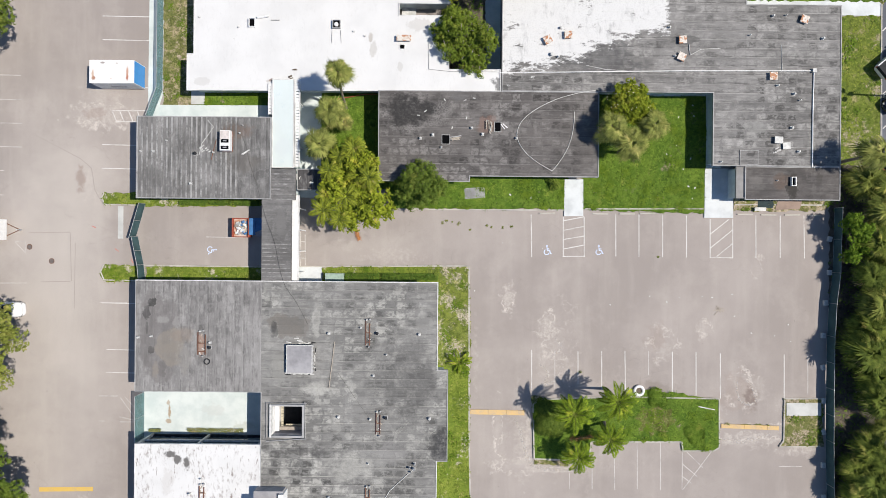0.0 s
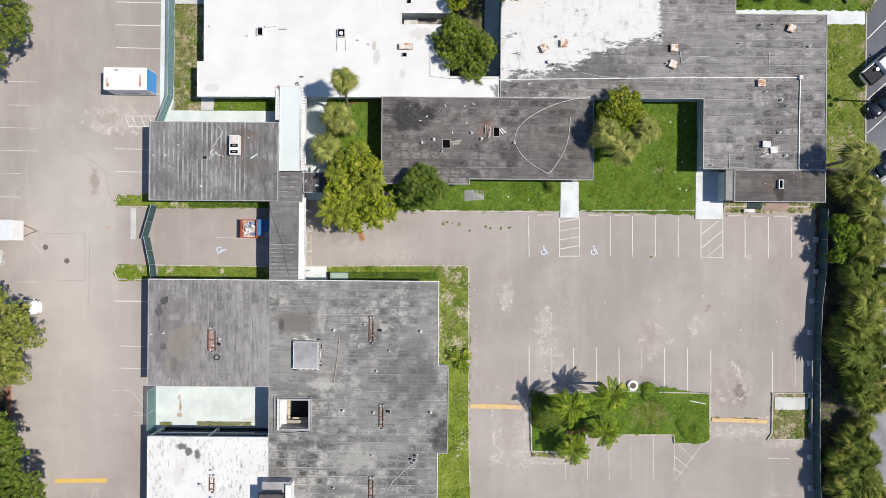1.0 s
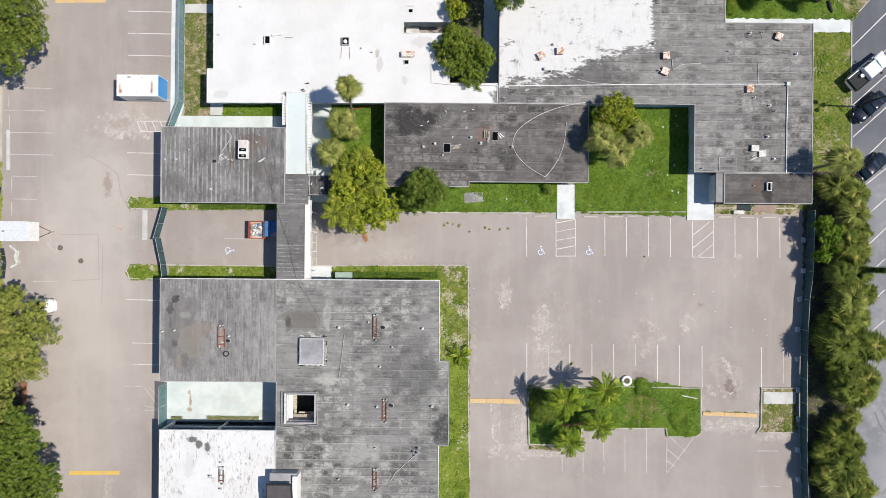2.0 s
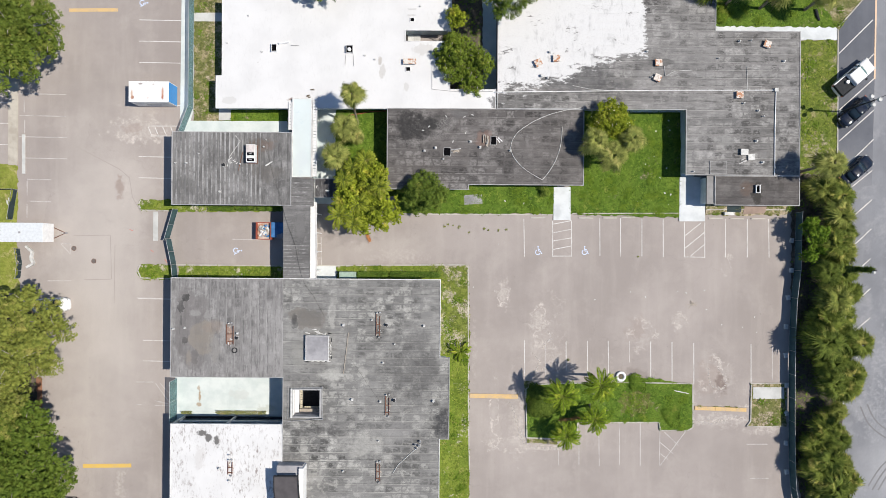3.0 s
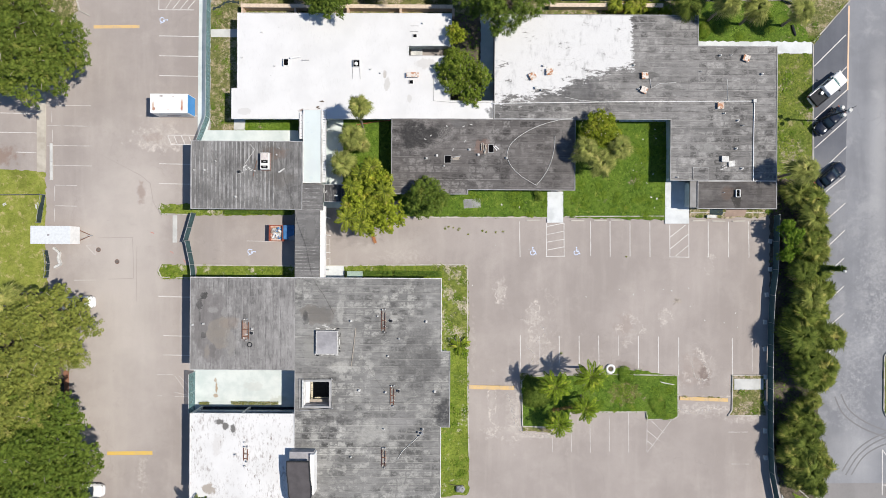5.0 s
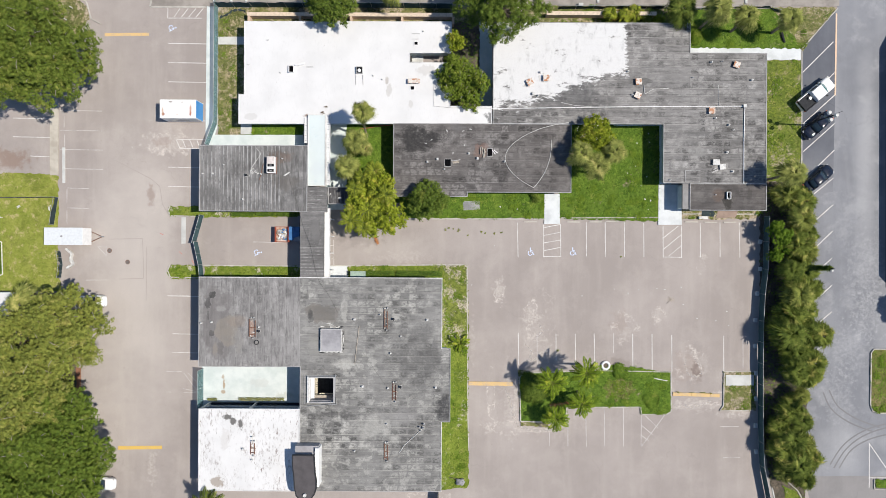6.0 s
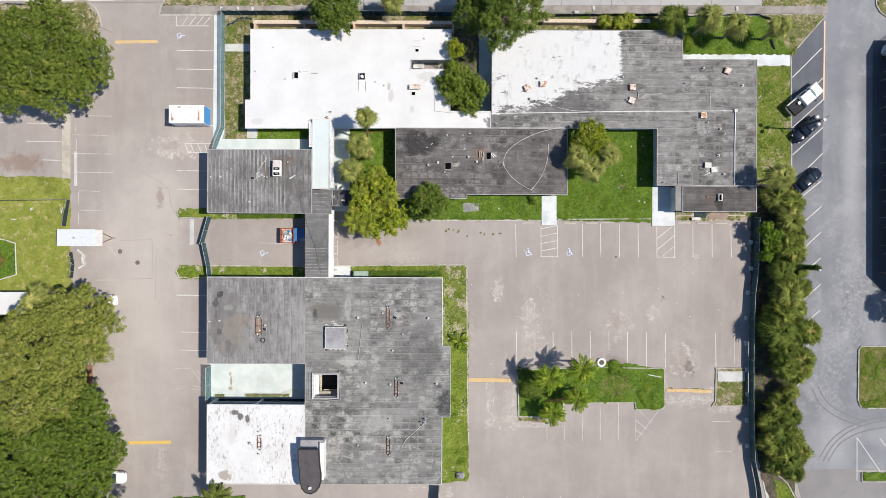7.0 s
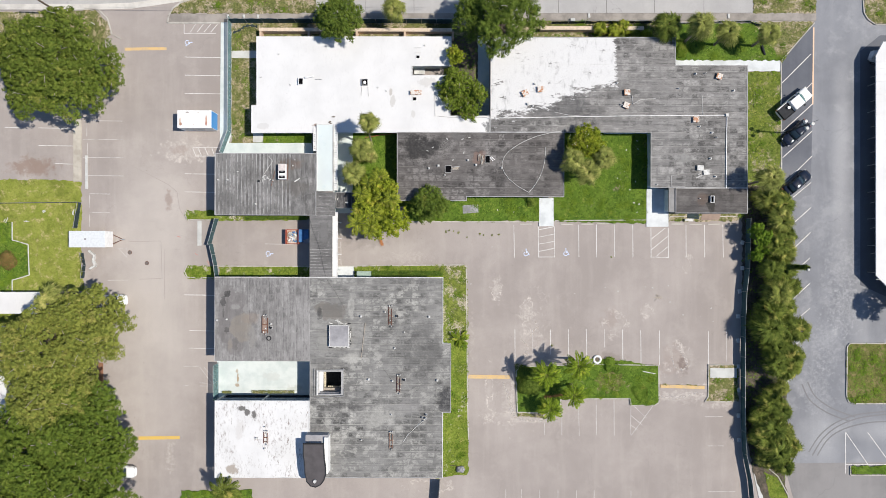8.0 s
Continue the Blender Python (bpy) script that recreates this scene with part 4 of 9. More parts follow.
kerb_run([(-54.10, 36.27), (-52.07, 36.11), (-50.71, 34.76), (-50.02, 32.39), (-48.67, 31.72)], False, "curved concrete kerb at the oak bank", 0.15)
kerb_run([(-53.8, 14.3), (-53.75, 9.3)], False, "broken whitish concrete kerb beside the far lot", 0.14, 0.36, 1.25, M_CONC)
kerb_run([(-33.95, 34.13), (-41.75, 34.13), (-41.55, 35.2), (-40.95, 36.3), (-39.7, 37.2), (-37.6, 37.75)], False, "concrete edge of the lot entrance", 0.10, 0.25)
sheet("mulch_strip", [(-52.0, -16.6), (-51.25, -16.7), (-51.2, -20.4), (-51.95, -20.5)], 0.075, M_MULCH, "red-brown mulch strip at the edge of the oaks", "mulch", 0.1)
sheet("fence_strip", [(-33.79, 34.30), (-32.18, 34.30), (-32.22, 17.38), (-33.14, 14.33), (-33.90, 14.33)], 0.03, M_CONC_TEAL, "whitewashed concrete strip under the green fence", "strip", 0.2)

# ---------------------------------------------------------------- road paint
def marking(name, strokes, material, label, z=0.006, parts=True):
    """Painted strokes; each one is a piece of the marking."""
    t = thing(name, label, "road marking", (*strokes[0][0], 0), kind="structure")
    for k, pts in enumerate(strokes):
        part("stroke", prism(bmesh.new(), ccw(pts), z - 0.004, z + 0.0003 * (k % 7)), material, t)
    return t


W = 0.095
marking("stall_lines", [line(a, b, W) for a, b in [[(10.05, 4.03), (10.16, -0.81)], [(19.74, 4.12), (19.79, -0.66)], [(22.39, 4.15), (22.44, -0.70)], [(25.11, 4.17), (25.15, -0.68)], [(27.82, 4.07), (27.87, -0.72)],
        [(35.77, 4.14), (35.82, -0.71)], [(38.55, 4.16), (38.59, -0.68)], [(41.27, 4.19), (41.37, -0.72)]]], M_LINE, "white painted parking stall lines")
marking("access_aisle", [line(a, b, W) for a, b in [[(13.73, 3.81), (13.77, -0.78)], [(16.12, 3.83), (16.17, -0.76)], [(13.71, -0.72), (16.23, -0.69)], [(13.80, 3.36), (16.12, 3.83)], [(13.81, 2.26), (16.13, 2.73)],
        [(13.82, 1.22), (16.14, 1.63)], [(13.83, 0.13), (16.15, 0.60)]]], M_LINE, "white hatched access aisle between marked stalls")
marking("access_aisle", [line(a, b, W) for a, b in [[(30.54, 3.70), (30.58, -0.69)], [(33.13, 3.73), (33.17, -0.73)], [(30.52, -0.69), (33.23, -0.73)], [(30.62, 2.02), (32.67, 3.66)], [(30.63, 0.41), (33.07, 2.43)],
        [(31.29, -0.62), (33.09, 0.88)]]], M_LINE, "white hatched access aisle between marked stalls")
marking("stall_lines", [line(a, b, W) for a, b in [[(10.25, -11.48), (10.29, -16.00)], [(15.55, -11.56), (15.59, -15.31)], [(18.27, -11.53), (18.31, -15.93)], [(20.92, -11.51), (21.02, -16.03)], [(26.35, -11.52), (26.39, -16.37)],
        [(29.06, -11.56), (29.11, -16.61)], [(31.84, -11.67), (31.89, -16.84)], [(39.15, -11.73), (39.19, -16.77)]]], M_LINE, "white painted parking stall lines")
marking("stall_lines", [line(a, b, W) for a, b in [[(12.90, -11.58), (12.94, -15.98)], [(23.63, -11.48), (23.66, -14.20)], [(41.86, -11.71), (41.90, -16.36)], [(14.71, -25.53), (14.73, -27.34)], [(17.28, -24.02), (17.31, -27.31)], [(19.79, -22.25), (19.90, -27.42)],
        [(22.43, -21.97), (22.48, -27.27)], [(25.08, -21.94), (25.13, -27.37)], [(38.68, -24.53), (41.33, -24.51)], [(39.14, -28.88), (41.51, -28.87)], [(39.16, -35.73), (43.22, -35.72)]]], M_LINE_OLD, "faded white parking stall lines")
marking("stall_lines", [line(a, b, W) for a, b in [[(8.95, -35.39), (8.96, -40.04)], [(11.32, -35.38), (11.33, -40.03)], [(14.03, -35.46), (14.04, -40.03)], [(16.74, -35.45), (16.75, -40.02)],
        [(19.53, -35.53), (19.54, -40.01)], [(22.15, -35.52), (22.16, -40.01)], [(27.65, -35.59), (27.66, -39.99)]]], M_LINE_OLD, "faded white parking stall lines")
marking("hatched_corner", [line(a, b, W) for a, b in [[(27.61, -22.95), (27.59, -27.35)], [(30.91, -22.92), (27.65, -27.35)], [(28.13, -23.01), (29.96, -24.74)], [(27.63, -24.38), (29.32, -25.78)], [(27.64, -25.80), (28.68, -26.56)]]], M_LINE_OLD, "faded white hatched corner marking")
marking("stall_lines", [line(a, b, W) for a, b in [[(-39.19, 29.04), (-33.77, 28.97)], [(-39.18, 26.33), (-33.77, 26.26)], [(-39.17, 23.62), (-33.76, 23.55)], [(-39.16, 18.21), (-33.74, 18.14)], [(-39.14, 11.61), (-34.40, 11.54)], [(-39.13, 8.90), (-34.40, 8.83)],
        [(-39.09, -6.49), (-34.36, -6.57)], [(-38.40, -11.82), (-34.34, -11.90)], [(-38.40, -14.45), (-34.34, -14.52)]]], M_LINE, "white painted stall lines along the fence")
marking("stall_lines", [line(a, b, W) for a, b in [[(-54.39, 19.52), (-48.47, 19.45)], [(-54.38, 16.73), (-48.38, 16.66)], [(-54.38, 14.02), (-48.28, 13.96)], [(-54.03, 11.32), (-48.28, 11.25)], [(-53.35, 8.61), (-50.30, 8.54)], [(-53.34, 5.82), (-50.29, 5.74)],
        [(-53.80, 18.85), (-53.79, 17.16)], [(-53.70, 16.14), (-53.70, 14.45)], [(-53.35, 8.44), (-53.34, 6.50)], [(-53.34, 5.48), (-53.33, 3.62)]]], M_LINE_OLD, "faded white stall lines in the far lot")
marking("stall_lines", [line(a, b, W) for a, b in [[(-60.99, 18.41), (-55.83, 18.33)], [(-60.98, 15.78), (-55.82, 15.71)], [(-58.60, 13.08), (-55.81, 13.00)], [(-66.06, 18.48), (-63.52, 18.40)]]], M_LINE, "white stall lines in the far lot")
marking("hatched_bay", [line(a, b, W) for a, b in [[(-39.28, 34.03), (-39.28, 32.59)], [(-39.28, 32.59), (-34.54, 32.60)], [(-38.35, 32.76), (-37.59, 33.95)], [(-37.34, 32.77), (-36.41, 33.95)], [(-36.32, 32.77), (-35.31, 33.96)], [(-35.31, 32.77), (-34.29, 33.96)]]], M_LINE, "white hatched bay by the lot entrance")
marking("hatched_bay", [line(a, b, W) for a, b in [[(-37.97, 15.50), (-33.91, 15.52)], [(-37.46, 14.24), (-33.90, 14.25)], [(-37.97, 15.42), (-37.46, 14.24)], [(-37.12, 15.42), (-36.61, 14.24)], [(-36.11, 15.43), (-35.59, 14.24)], [(-35.09, 15.43), (-34.66, 14.24)]]], M_LINE, "white hatched bay beside the fence")
marking("hatched_bay", [line(a, b, W) for a, b in [[(-36.78, -17.32), (-34.91, -19.85)], [(-36.19, -17.32), (-34.75, -18.84)], [(-36.77, -20.11), (-34.74, -20.10)], [(-36.86, -19.52), (-34.66, -20.02)], [(-39.24, -17.16), (-37.04, -17.15)], [(-39.23, -20.03), (-38.55, -20.03)]]], M_LINE_OLD, "faded white hatched bay beside the large roof")
marking("stall_lines", [line(a, b, W) for a, b in [[(-27.10, 1.15), (-22.87, 1.08)], [(-15.79, 1.54), (-15.75, -2.02)], [(-16.27, -2.15), (-16.31, 1.86)], [(-16.29, 0.69), (-15.78, 0.70)], [(-16.29, -0.28), (-15.77, -0.27)], [(-16.28, -1.18), (-15.76, -1.18)]]], M_LINE_OLD, "faded white lines by the covered walkway")
marking("angled_stall_lines", [line(a, b, 0.13) for a, b in [[(50.08, 25.38), (54.38, 29.71)], [(50.68, 21.32), (54.56, 25.39)], [(50.10, 18.10), (54.74, 22.35)], [(50.19, 14.21), (54.58, 18.20)], [(50.37, 10.32), (54.59, 14.48)],
        [(51.73, 8.29), (54.43, 10.50)], [(52.08, 4.66), (54.44, 6.78)], [(52.09, 0.85), (54.37, 3.06)], [(52.01, -2.87), (54.29, -0.75)], [(51.94, -6.76), (54.30, -4.56)], [(51.78, -10.49), (54.31, -8.28)], [(51.45, -14.29), (54.15, -12.17)],
        [(50.11, -20.14), (51.63, -18.61)]]], M_LINE, "white angled parking lines along the service road", z=0.026)
marking("lane_line", [line(*[(54.79, 33.68), (54.66, 22.18)], 0.2)], worn_paint("pale_orange_paint", (0.75, 0.52, 0.36), (0.5, 0.42, 0.36), 0.6), "pale orange line beside the angled bays", z=0.03)
marking("far_stall_lines", [line(a, b, 0.11) for a, b in [[(59.69, -26.79), (63.00, -31.52)], [(62.99, -26.79), (65.88, -30.75)], [(59.69, -26.79), (59.71, -32.97)], [(59.70, -31.62), (65.88, -31.60)]]], M_LINE, "white stall lines in the far lot", z=0.02)
kerb_run([(3.27, -18.59), (9.48, -18.66)], False, "worn yellow painted concrete stop bar across the drive", 0.10, 0.55, 2.0, M_YELLOW)
kerb_run([(31.98, -19.94), (38.58, -20.14)], False, "cracked yellow painted concrete stop bar across the drive", 0.11, 0.48, 1.35, M_YELLOW)
marking("stop_bar", [line(*[(-48.16, 30.20), (-41.90, 30.30)], 0.44)], M_YELLOW, "yellow-orange painted bar across the entrance")
marking("stop_bar", [line(*[(-45.98, -27.92), (-39.80, -27.82)], 0.5)], worn_paint("golden_road_paint", (0.62, 0.42, 0.11), (0.44, 0.35, 0.24), 0.50), "golden painted bar across the drive")
marking("painted_block", [line(*[(-36.92, 4.59), (-36.91, 0.87)], 0.62)], M_CONC, "white painted block by the gate")


M_JOINT = worn_paint("sealed_joint", (0.345, 0.312, 0.288), (0.40, 0.36, 0.333), 0.48)
marking("sealed_joint", [line(a, b, 0.09) for a, b in [[(-47.46, 1.44), (-42.67, 1.55)], [(-42.67, 1.49), (-42.49, -4.07)], [(-45.98, -4.17), (-42.62, -4.07)], [(-42.08, 0.33), (-42.14, -7.17)], [(-48.86, 13.71), (-41.6, 9.99)], [(-41.6, 9.99), (-40.3, 8.9)], [(-40.3, 8.9), (-39.9, 6.4)], [(-39.9, 6.4), (-38.7, 4.3)]]], M_JOINT, "dark sealed joints in the asphalt", z=0.007)
marking("stall_lines", [line(a, b, W) for a, b in [[(-49.00, 0.40), (-47.77, 0.47)], [(-47.77, 0.41), (-47.76, -0.89)], [(-48.93, 0.33), (-47.76, -0.89)], [(-50.64, -4.34), (-47.60, -4.31)], [(-39.24, -6.43), (-36.07, -6.47)]]], M_LINE_OLD, "faded white lines beside the trailer", z=0.008)
M_SPRAY = worn_paint("red_survey_paint", (0.50, 0.20, 0.17), (0.36, 0.31, 0.295), 0.50)
marking("survey_mark", [line(a, b, 0.09) for a, b in [[(-40.23, 2.29), (-39.77, 2.10)], [(-37.55, -0.28), (-37.10, -0.60)], [(-35.73, -1.42), (-35.40, -1.94)], [(-35.41, -1.48), (-34.95, -1.80)]]], M_SPRAY, "small red spray-painted survey marks on the asphalt", z=0.007)


def access_symbol(at, turn, mat, size=1.12):
    """The wheelchair sign as strokes: wheel, back, seat and foot."""
    x, y = at
    t = thing("access_symbol", "faded blue painted wheelchair symbol on the asphalt", "road marking", (x, y, 0), kind="structure")
    c, s = math.cos(radians(turn)), math.sin(radians(turn))

    def q(u, v):
        return x + (u * c - v * s) * size, y + (u * s + v * c) * size
    arc = [q(-0.08 + 0.27 * math.cos(radians(a)), -0.2 + 0.27 * math.sin(radians(a))) for a in range(120, 351, 23)]
    strokes = list(zip(arc, arc[1:])) + [(q(-0.06, 0.3), q(-0.02, -0.08)), (q(-0.05, 0.12), q(0.18, 0.12)), (q(-0.02, -0.06), q(0.22, -0.06)), (q(0.22, -0.04), q(0.32, -0.36)), (q(0.30, -0.36), q(0.42, -0.34))]
    for k, (a, b) in enumerate(strokes):
        part("stroke", prism(bmesh.new(), ccw(line(a, b, 0.10)), 0.002, 0.006 + 0.0002 * (k % 5)), mat, t)
    part("stroke", prism(bmesh.new(), [q(-0.06 + 0.09 * math.cos(a), 0.42 + 0.09 * math.sin(a)) for a in (k * math.pi / 5 for k in range(10))], 0.002, 0.006), mat, t)


for at, turn in [((11.96, -0.02), 0), ((17.90, 0.03), 0), ((-26.43, -0.37), -90), ((-38.60, 31.15), -90)]:
    access_symbol(at, turn, M_BLUE)

# ---------------------------------------------------------------- buildings
def ribbed(name, pale, dirty):
    """Worn tops of roofing ribs: chalky stretches and dirty ones."""
    n = Nodes(name)
    f = n.math('ADD', n.math('MULTIPLY', n.noise(0.35, 4, 0.6), 0.6), n.math('MULTIPLY', n.noise(2.6, 6, 0.7), 0.4))
    col = n.mix(n.step(f, 0.42, 0.58), pale, dirty)
    return n.done(n.vary(col, 0.12), 0.88, n.noise(9.0, 4, 0.7), 0.3, 0.005, spec=0.25)


M_RIB = ribbed("pale_ribbed_lap", (0.335, 0.331, 0.326), (0.16, 0.157, 0.154))
M_RIB_DARK = ribbed("dirty_ribbed_lap", (0.29, 0.285, 0.28), (0.135, 0.132, 0.13))
OVER = 0.45   # how far the roofs reach past the walls


def split(rects, along_x, width, length, seed):
    """Roll-roofing sheets, laid side by side over the rectangles."""
    rng, out = random.Random(seed), []
    for x0, y0, x1, y1 in rects:
        a0, a1, b0, b1 = (x0, x1, y0, y1) if along_x else (y0, y1, x0, x1)
        rows = max(1, round((b1 - b0) / width))
        for i in range(rows):
            u0, u1 = b0 + (b1 - b0) * i / rows, b0 + (b1 - b0) * (i + 1) / rows
            a = a0
            while a < a1 - 0.01:
                e = a + length * rng.uniform(0.7, 1.3)
                e = a1 if a1 - e < length * 0.4 else e
                out.append((a, u0, e, u1) if along_x else (u0, a, u1, e))
                a = e
    return out


def building(name, label, outline, h, roof_mat, edge_mat, sheets=None, wall_mat=None, edge=0.06, over=OVER, wall_gaps=(), seam_rise=0.022, seam_mat=None, seam_w=0.05, bare=None):
    outline = ccw(outline)
    cx, cy = sum(p[0] for p in outline) / len(outline), sum(p[1] for p in outline) / len(outline)
    t = thing(name, label, "building", (cx, cy, 0))
    outer, inner = inset(outline, over), inset(outline, over + 0.2)
    n = len(outline)
    for i in range(n):
        j = (i + 1) % n
        if i in wall_gaps:
            continue
        part("wall", prism(bmesh.new(), ccw([outer[i], outer[j], inner[j], inner[i]]), 0.0, h - 0.22), wall_mat or M_WALL, t)
    roof = part("roof", prism(bmesh.new(), outline, h - 0.22, h), roof_mat, t)
    lip, back = inset(outline, -0.02), inset(outline, 0.07)
    for i in range(n):
        j = (i + 1) % n
        part("roof_edge", prism(bmesh.new(), ccw([lip[i], lip[j], back[j], back[i]]), h - 0.26, h + edge), edge_mat, t)
    if sheets:
        rects, along_x, width, length, seed = sheets
        for k, (x0, y0, x1, y1) in enumerate(split(rects, along_x, width, length, seed)):
            z = h + 0.004 + 0.006 * (k % 2)
            part("roofing_sheet", boxed(x0 + 0.002, y0 + 0.002, h - 0.01, x1 - 0.002, y1 - 0.002, z), roof_mat, roof)
            if bare and bare[0] < x0 < bare[2] and bare[1] < y0 < bare[3]:
                continue
            q = seam_w / 2
            a = (x0, y0 - q, x1, y0 + q) if along_x else (x0 - q, y0, x0 + q, y1)
            part("seam", boxed(a[0], a[1], h, a[2], a[3], h + seam_rise), seam_mat or roof_mat, roof)
    return t


HL, HC, HW = 3.9, 2.8, 2.7   # roof heights: taller wing, long wings, white roof
DK = (0.035, 0.034, 0.034)
# white-roofed wing by the street
M_ROOF_WHITE = white_roof("white_roof_coating", 0.655, scuff=0.13, stains=[(-19.1, 18.35, 0.5, 0.35, (0.26, 0.19, 0.15), 0.85), (-17.0, 18.2, 0.45, 0.4, (0.22, 0.16, 0.13), 0.8), (-2.9, 24.6, 1.2, 0.8, (0.42, 0.40, 0.37), 0.4), (-26.6, 18.2, 1.0, 0.5, (0.45, 0.44, 0.42), 0.4), (-7.83, 22.02, 0.5, 1.3, (0.30, 0.27, 0.23), 0.35), (-8.09, 23.07, 0.4, 0.6, (0.34, 0.30, 0.26), 0.6),
    (-4.90, 20.00, 0.3, 0.7, (0.36, 0.34, 0.30), 0.3), (6.60, 18.12, 1.6, 1.3, (0.22, 0.22, 0.22), 1.0), (-17.79, 18.33, 0.8, 0.3, (0.25, 0.22, 0.18), 0.7)], streak=False)
WHITE_OUT = [(-27.60, 31.15), (0.62, 31.22), (0.63, 26.96), (-5.03, 26.94), (-5.03, 25.63), (0.47, 25.64), (0.48, 19.74), (6.14, 19.75), (6.15, 17.37), (-28.30, 17.20), (-28.31, 21.22), (-27.57, 21.22)]
building("white_roof_wing", "single-storey wing with a bright white coated flat roof", WHITE_OUT, HW, M_ROOF_WHITE, M_FASCIA_W)
# long grey wing, white paint over one end
M_ROOF_LONG = roofing("long_wing_roofing", (0.232, 0.226, 0.220), (0.165, 0.160, 0.155), (0.36, 0.352, 0.338), True, (17.39, 0.983), laps=0.5, cells=0.9, pools=0.6, pool_at=0.53, streaks=0.5, ponds=[(30.4, 11.4, 0.2, 1.2, (0.10, 0.10, 0.10), 0.5), (34.3, 13.6, 1.5, 0.7, (0.30, 0.297, 0.285), 0.6), (34.0, 16.2, 2.4, 0.5, (0.12, 0.118, 0.116), 0.5), (26.5, 23.2, 1.6, 0.5, (0.10, 0.099, 0.097), 0.6), (39.6, 15.2, 1.3, 0.6, (0.11, 0.108, 0.105), 0.5)],
    bands=[(37.5, 22.5, 8.0, 5.5, 0.7), (26.0, 27.5, 6.5, 4.0, 0.75), (36.5, 13.5, 6.5, 4.5, 0.45)],
    stains=[(16.91, 20.97, 6.0, 2.4, (0.085, 0.085, 0.087), 0.7), (36.86, 7.83, 3.5, 1.4, (0.12, 0.105, 0.095), 0.5), (38.10, 7.97, 1.0, 0.9, (0.16, 0.09, 0.05), 0.5)],
    coat=(-0.29, 0.96, -0.29 * (15.88, 21.88)[0] + 0.96 * (15.88, 21.88)[1], (24.46, 29.28)[0]))
R_LONG_W, R_LONG_E = (6.29, 17.39, 33.08, 31.15), (33.08, 17.44, 43.49, 27.12)
R_LONG_S = (29.50, 9.40, 43.51, 17.43)
x0, y0, x1, y1 = R_LONG_W
ex0, ey0, ex1, ey1 = R_LONG_E
sx0, sy0, sx1, sy1 = R_LONG_S
LONG_OUT = [(x0, y0), (sx0, y0), (sx0, sy0), (ex1, sy0), (ex1, ey1), (x1, ey1), (x1, y1), (x0, y1)]
building("long_grey_wing", "single-storey wing with weathered grey roll roofing, white paint over one end", LONG_OUT, HC, M_ROOF_LONG, M_FASCIA,
         ([(x0, y0, x1, y1), (x1, y0, ex1, ey1), (sx0, sy0, sx1, y0)], True, 0.95, 9.0, 3))
# annexe roof at the end of the long wing
M_ROOF_ANNEXE = roofing("annexe_roofing", (0.125, 0.115, 0.11), (0.075, 0.07, 0.068), (0.20, 0.19, 0.18), True, (5.74, 0.9), laps=0.3, cells=0.3, pools=0.3, ponds=[(38.45, 7.15, 0.72, 1.45, (0.045, 0.042, 0.038), 0.9), (41.4, 8.1, 0.4, 0.65, (0.07, 0.065, 0.06), 0.6), (34.9, 7.1, 0.6, 0.35, (0.085, 0.08, 0.075), 0.5)], stains=[(37.3, 7.7, 1.1, 1.1, (0.14, 0.095, 0.07), 0.5), (34.6, 7.6, 0.9, 0.9, (0.19, 0.18, 0.17), 0.4)])
R_ANNEXE = (33.24, 5.74, 43.68, 9.36)
building("entrance_annexe", "low annexe with a dark flat roof beside the entrance walkway", rect((R_ANNEXE[0], R_ANNEXE[1], R_ANNEXE[2], sy0 - 0.03)), 2.5, M_ROOF_ANNEXE, M_FASCIA,
         ([(R_ANNEXE[0], R_ANNEXE[1], R_ANNEXE[2], sy0 - 0.05)], True, 0.95, 6.0, 4))
M_PORCH = concrete("grey_porch_slab", (0.30, 0.295, 0.29), (0.21, 0.205, 0.20))
R_PORCH = (32.29, 5.90, 33.28, 9.44)
building("porch_roof", "narrow grey porch roof over the entrance walkway", rect((R_PORCH[0], R_PORCH[1], R_ANNEXE[0] - 0.04, sy0 - 0.03)), 2.4, M_PORCH, M_PORCH, over=0.15)
# dark-roofed centre wing
M_ROOF_DARK = roofing("dark_wing_roofing", (0.142, 0.132, 0.127), (0.098, 0.092, 0.089), (0.27, 0.258, 0.248), True, (7.42, 0.99), laps=0.35, cells=0.8, pools=0.5, pool_at=0.53, streaks=0.25,
    stains=[(-3.6, 15.0, 3.0, 2.1, DK, 1.0), (4.9, 13.7, 1.1, 1.3, (0.23, 0.13, 0.10), 0.5), (-1.01, 15.85, 2.4, 1.3, DK, 0.6), (-5.33, 13.95, 1.0, 0.6, DK, 0.5), (1.46, 16.68, 1.0, 0.7, (0.13, 0.13, 0.13), 0.5), (5.21, 13.43, 1.6, 0.9, (0.19, 0.15, 0.13), 0.5)], vary=0.09,
    bands=[(2.0, 9.3, 9.0, 1.3, 0.85), (13.0, 15.5, 4.0, 1.8, 0.6)], crackle=[(-0.50, 14.62, 1.3, 1.6, 0.45), (0.35, 15.80, 1.4, 0.6, 0.45), (-3.78, 13.16, 2.0, 0.5, 0.45), (9.22, 14.52, 0.5, 1.0, 0.35)])
R_DARK_A, R_DARK_B = (-7.20, 7.42, 2.88, 17.41), (2.88, 8.02, 16.97, 17.45)
ax0, ay0, ax1, ay1 = R_DARK_A
bx0, by0, bx1, by1 = R_DARK_B
top = y0 - 0.04
DARK_OUT = [(ax0, ay0), (ax1, ay0), (ax1, by0), (bx1, by0), (bx1, top), (ax0, top)]
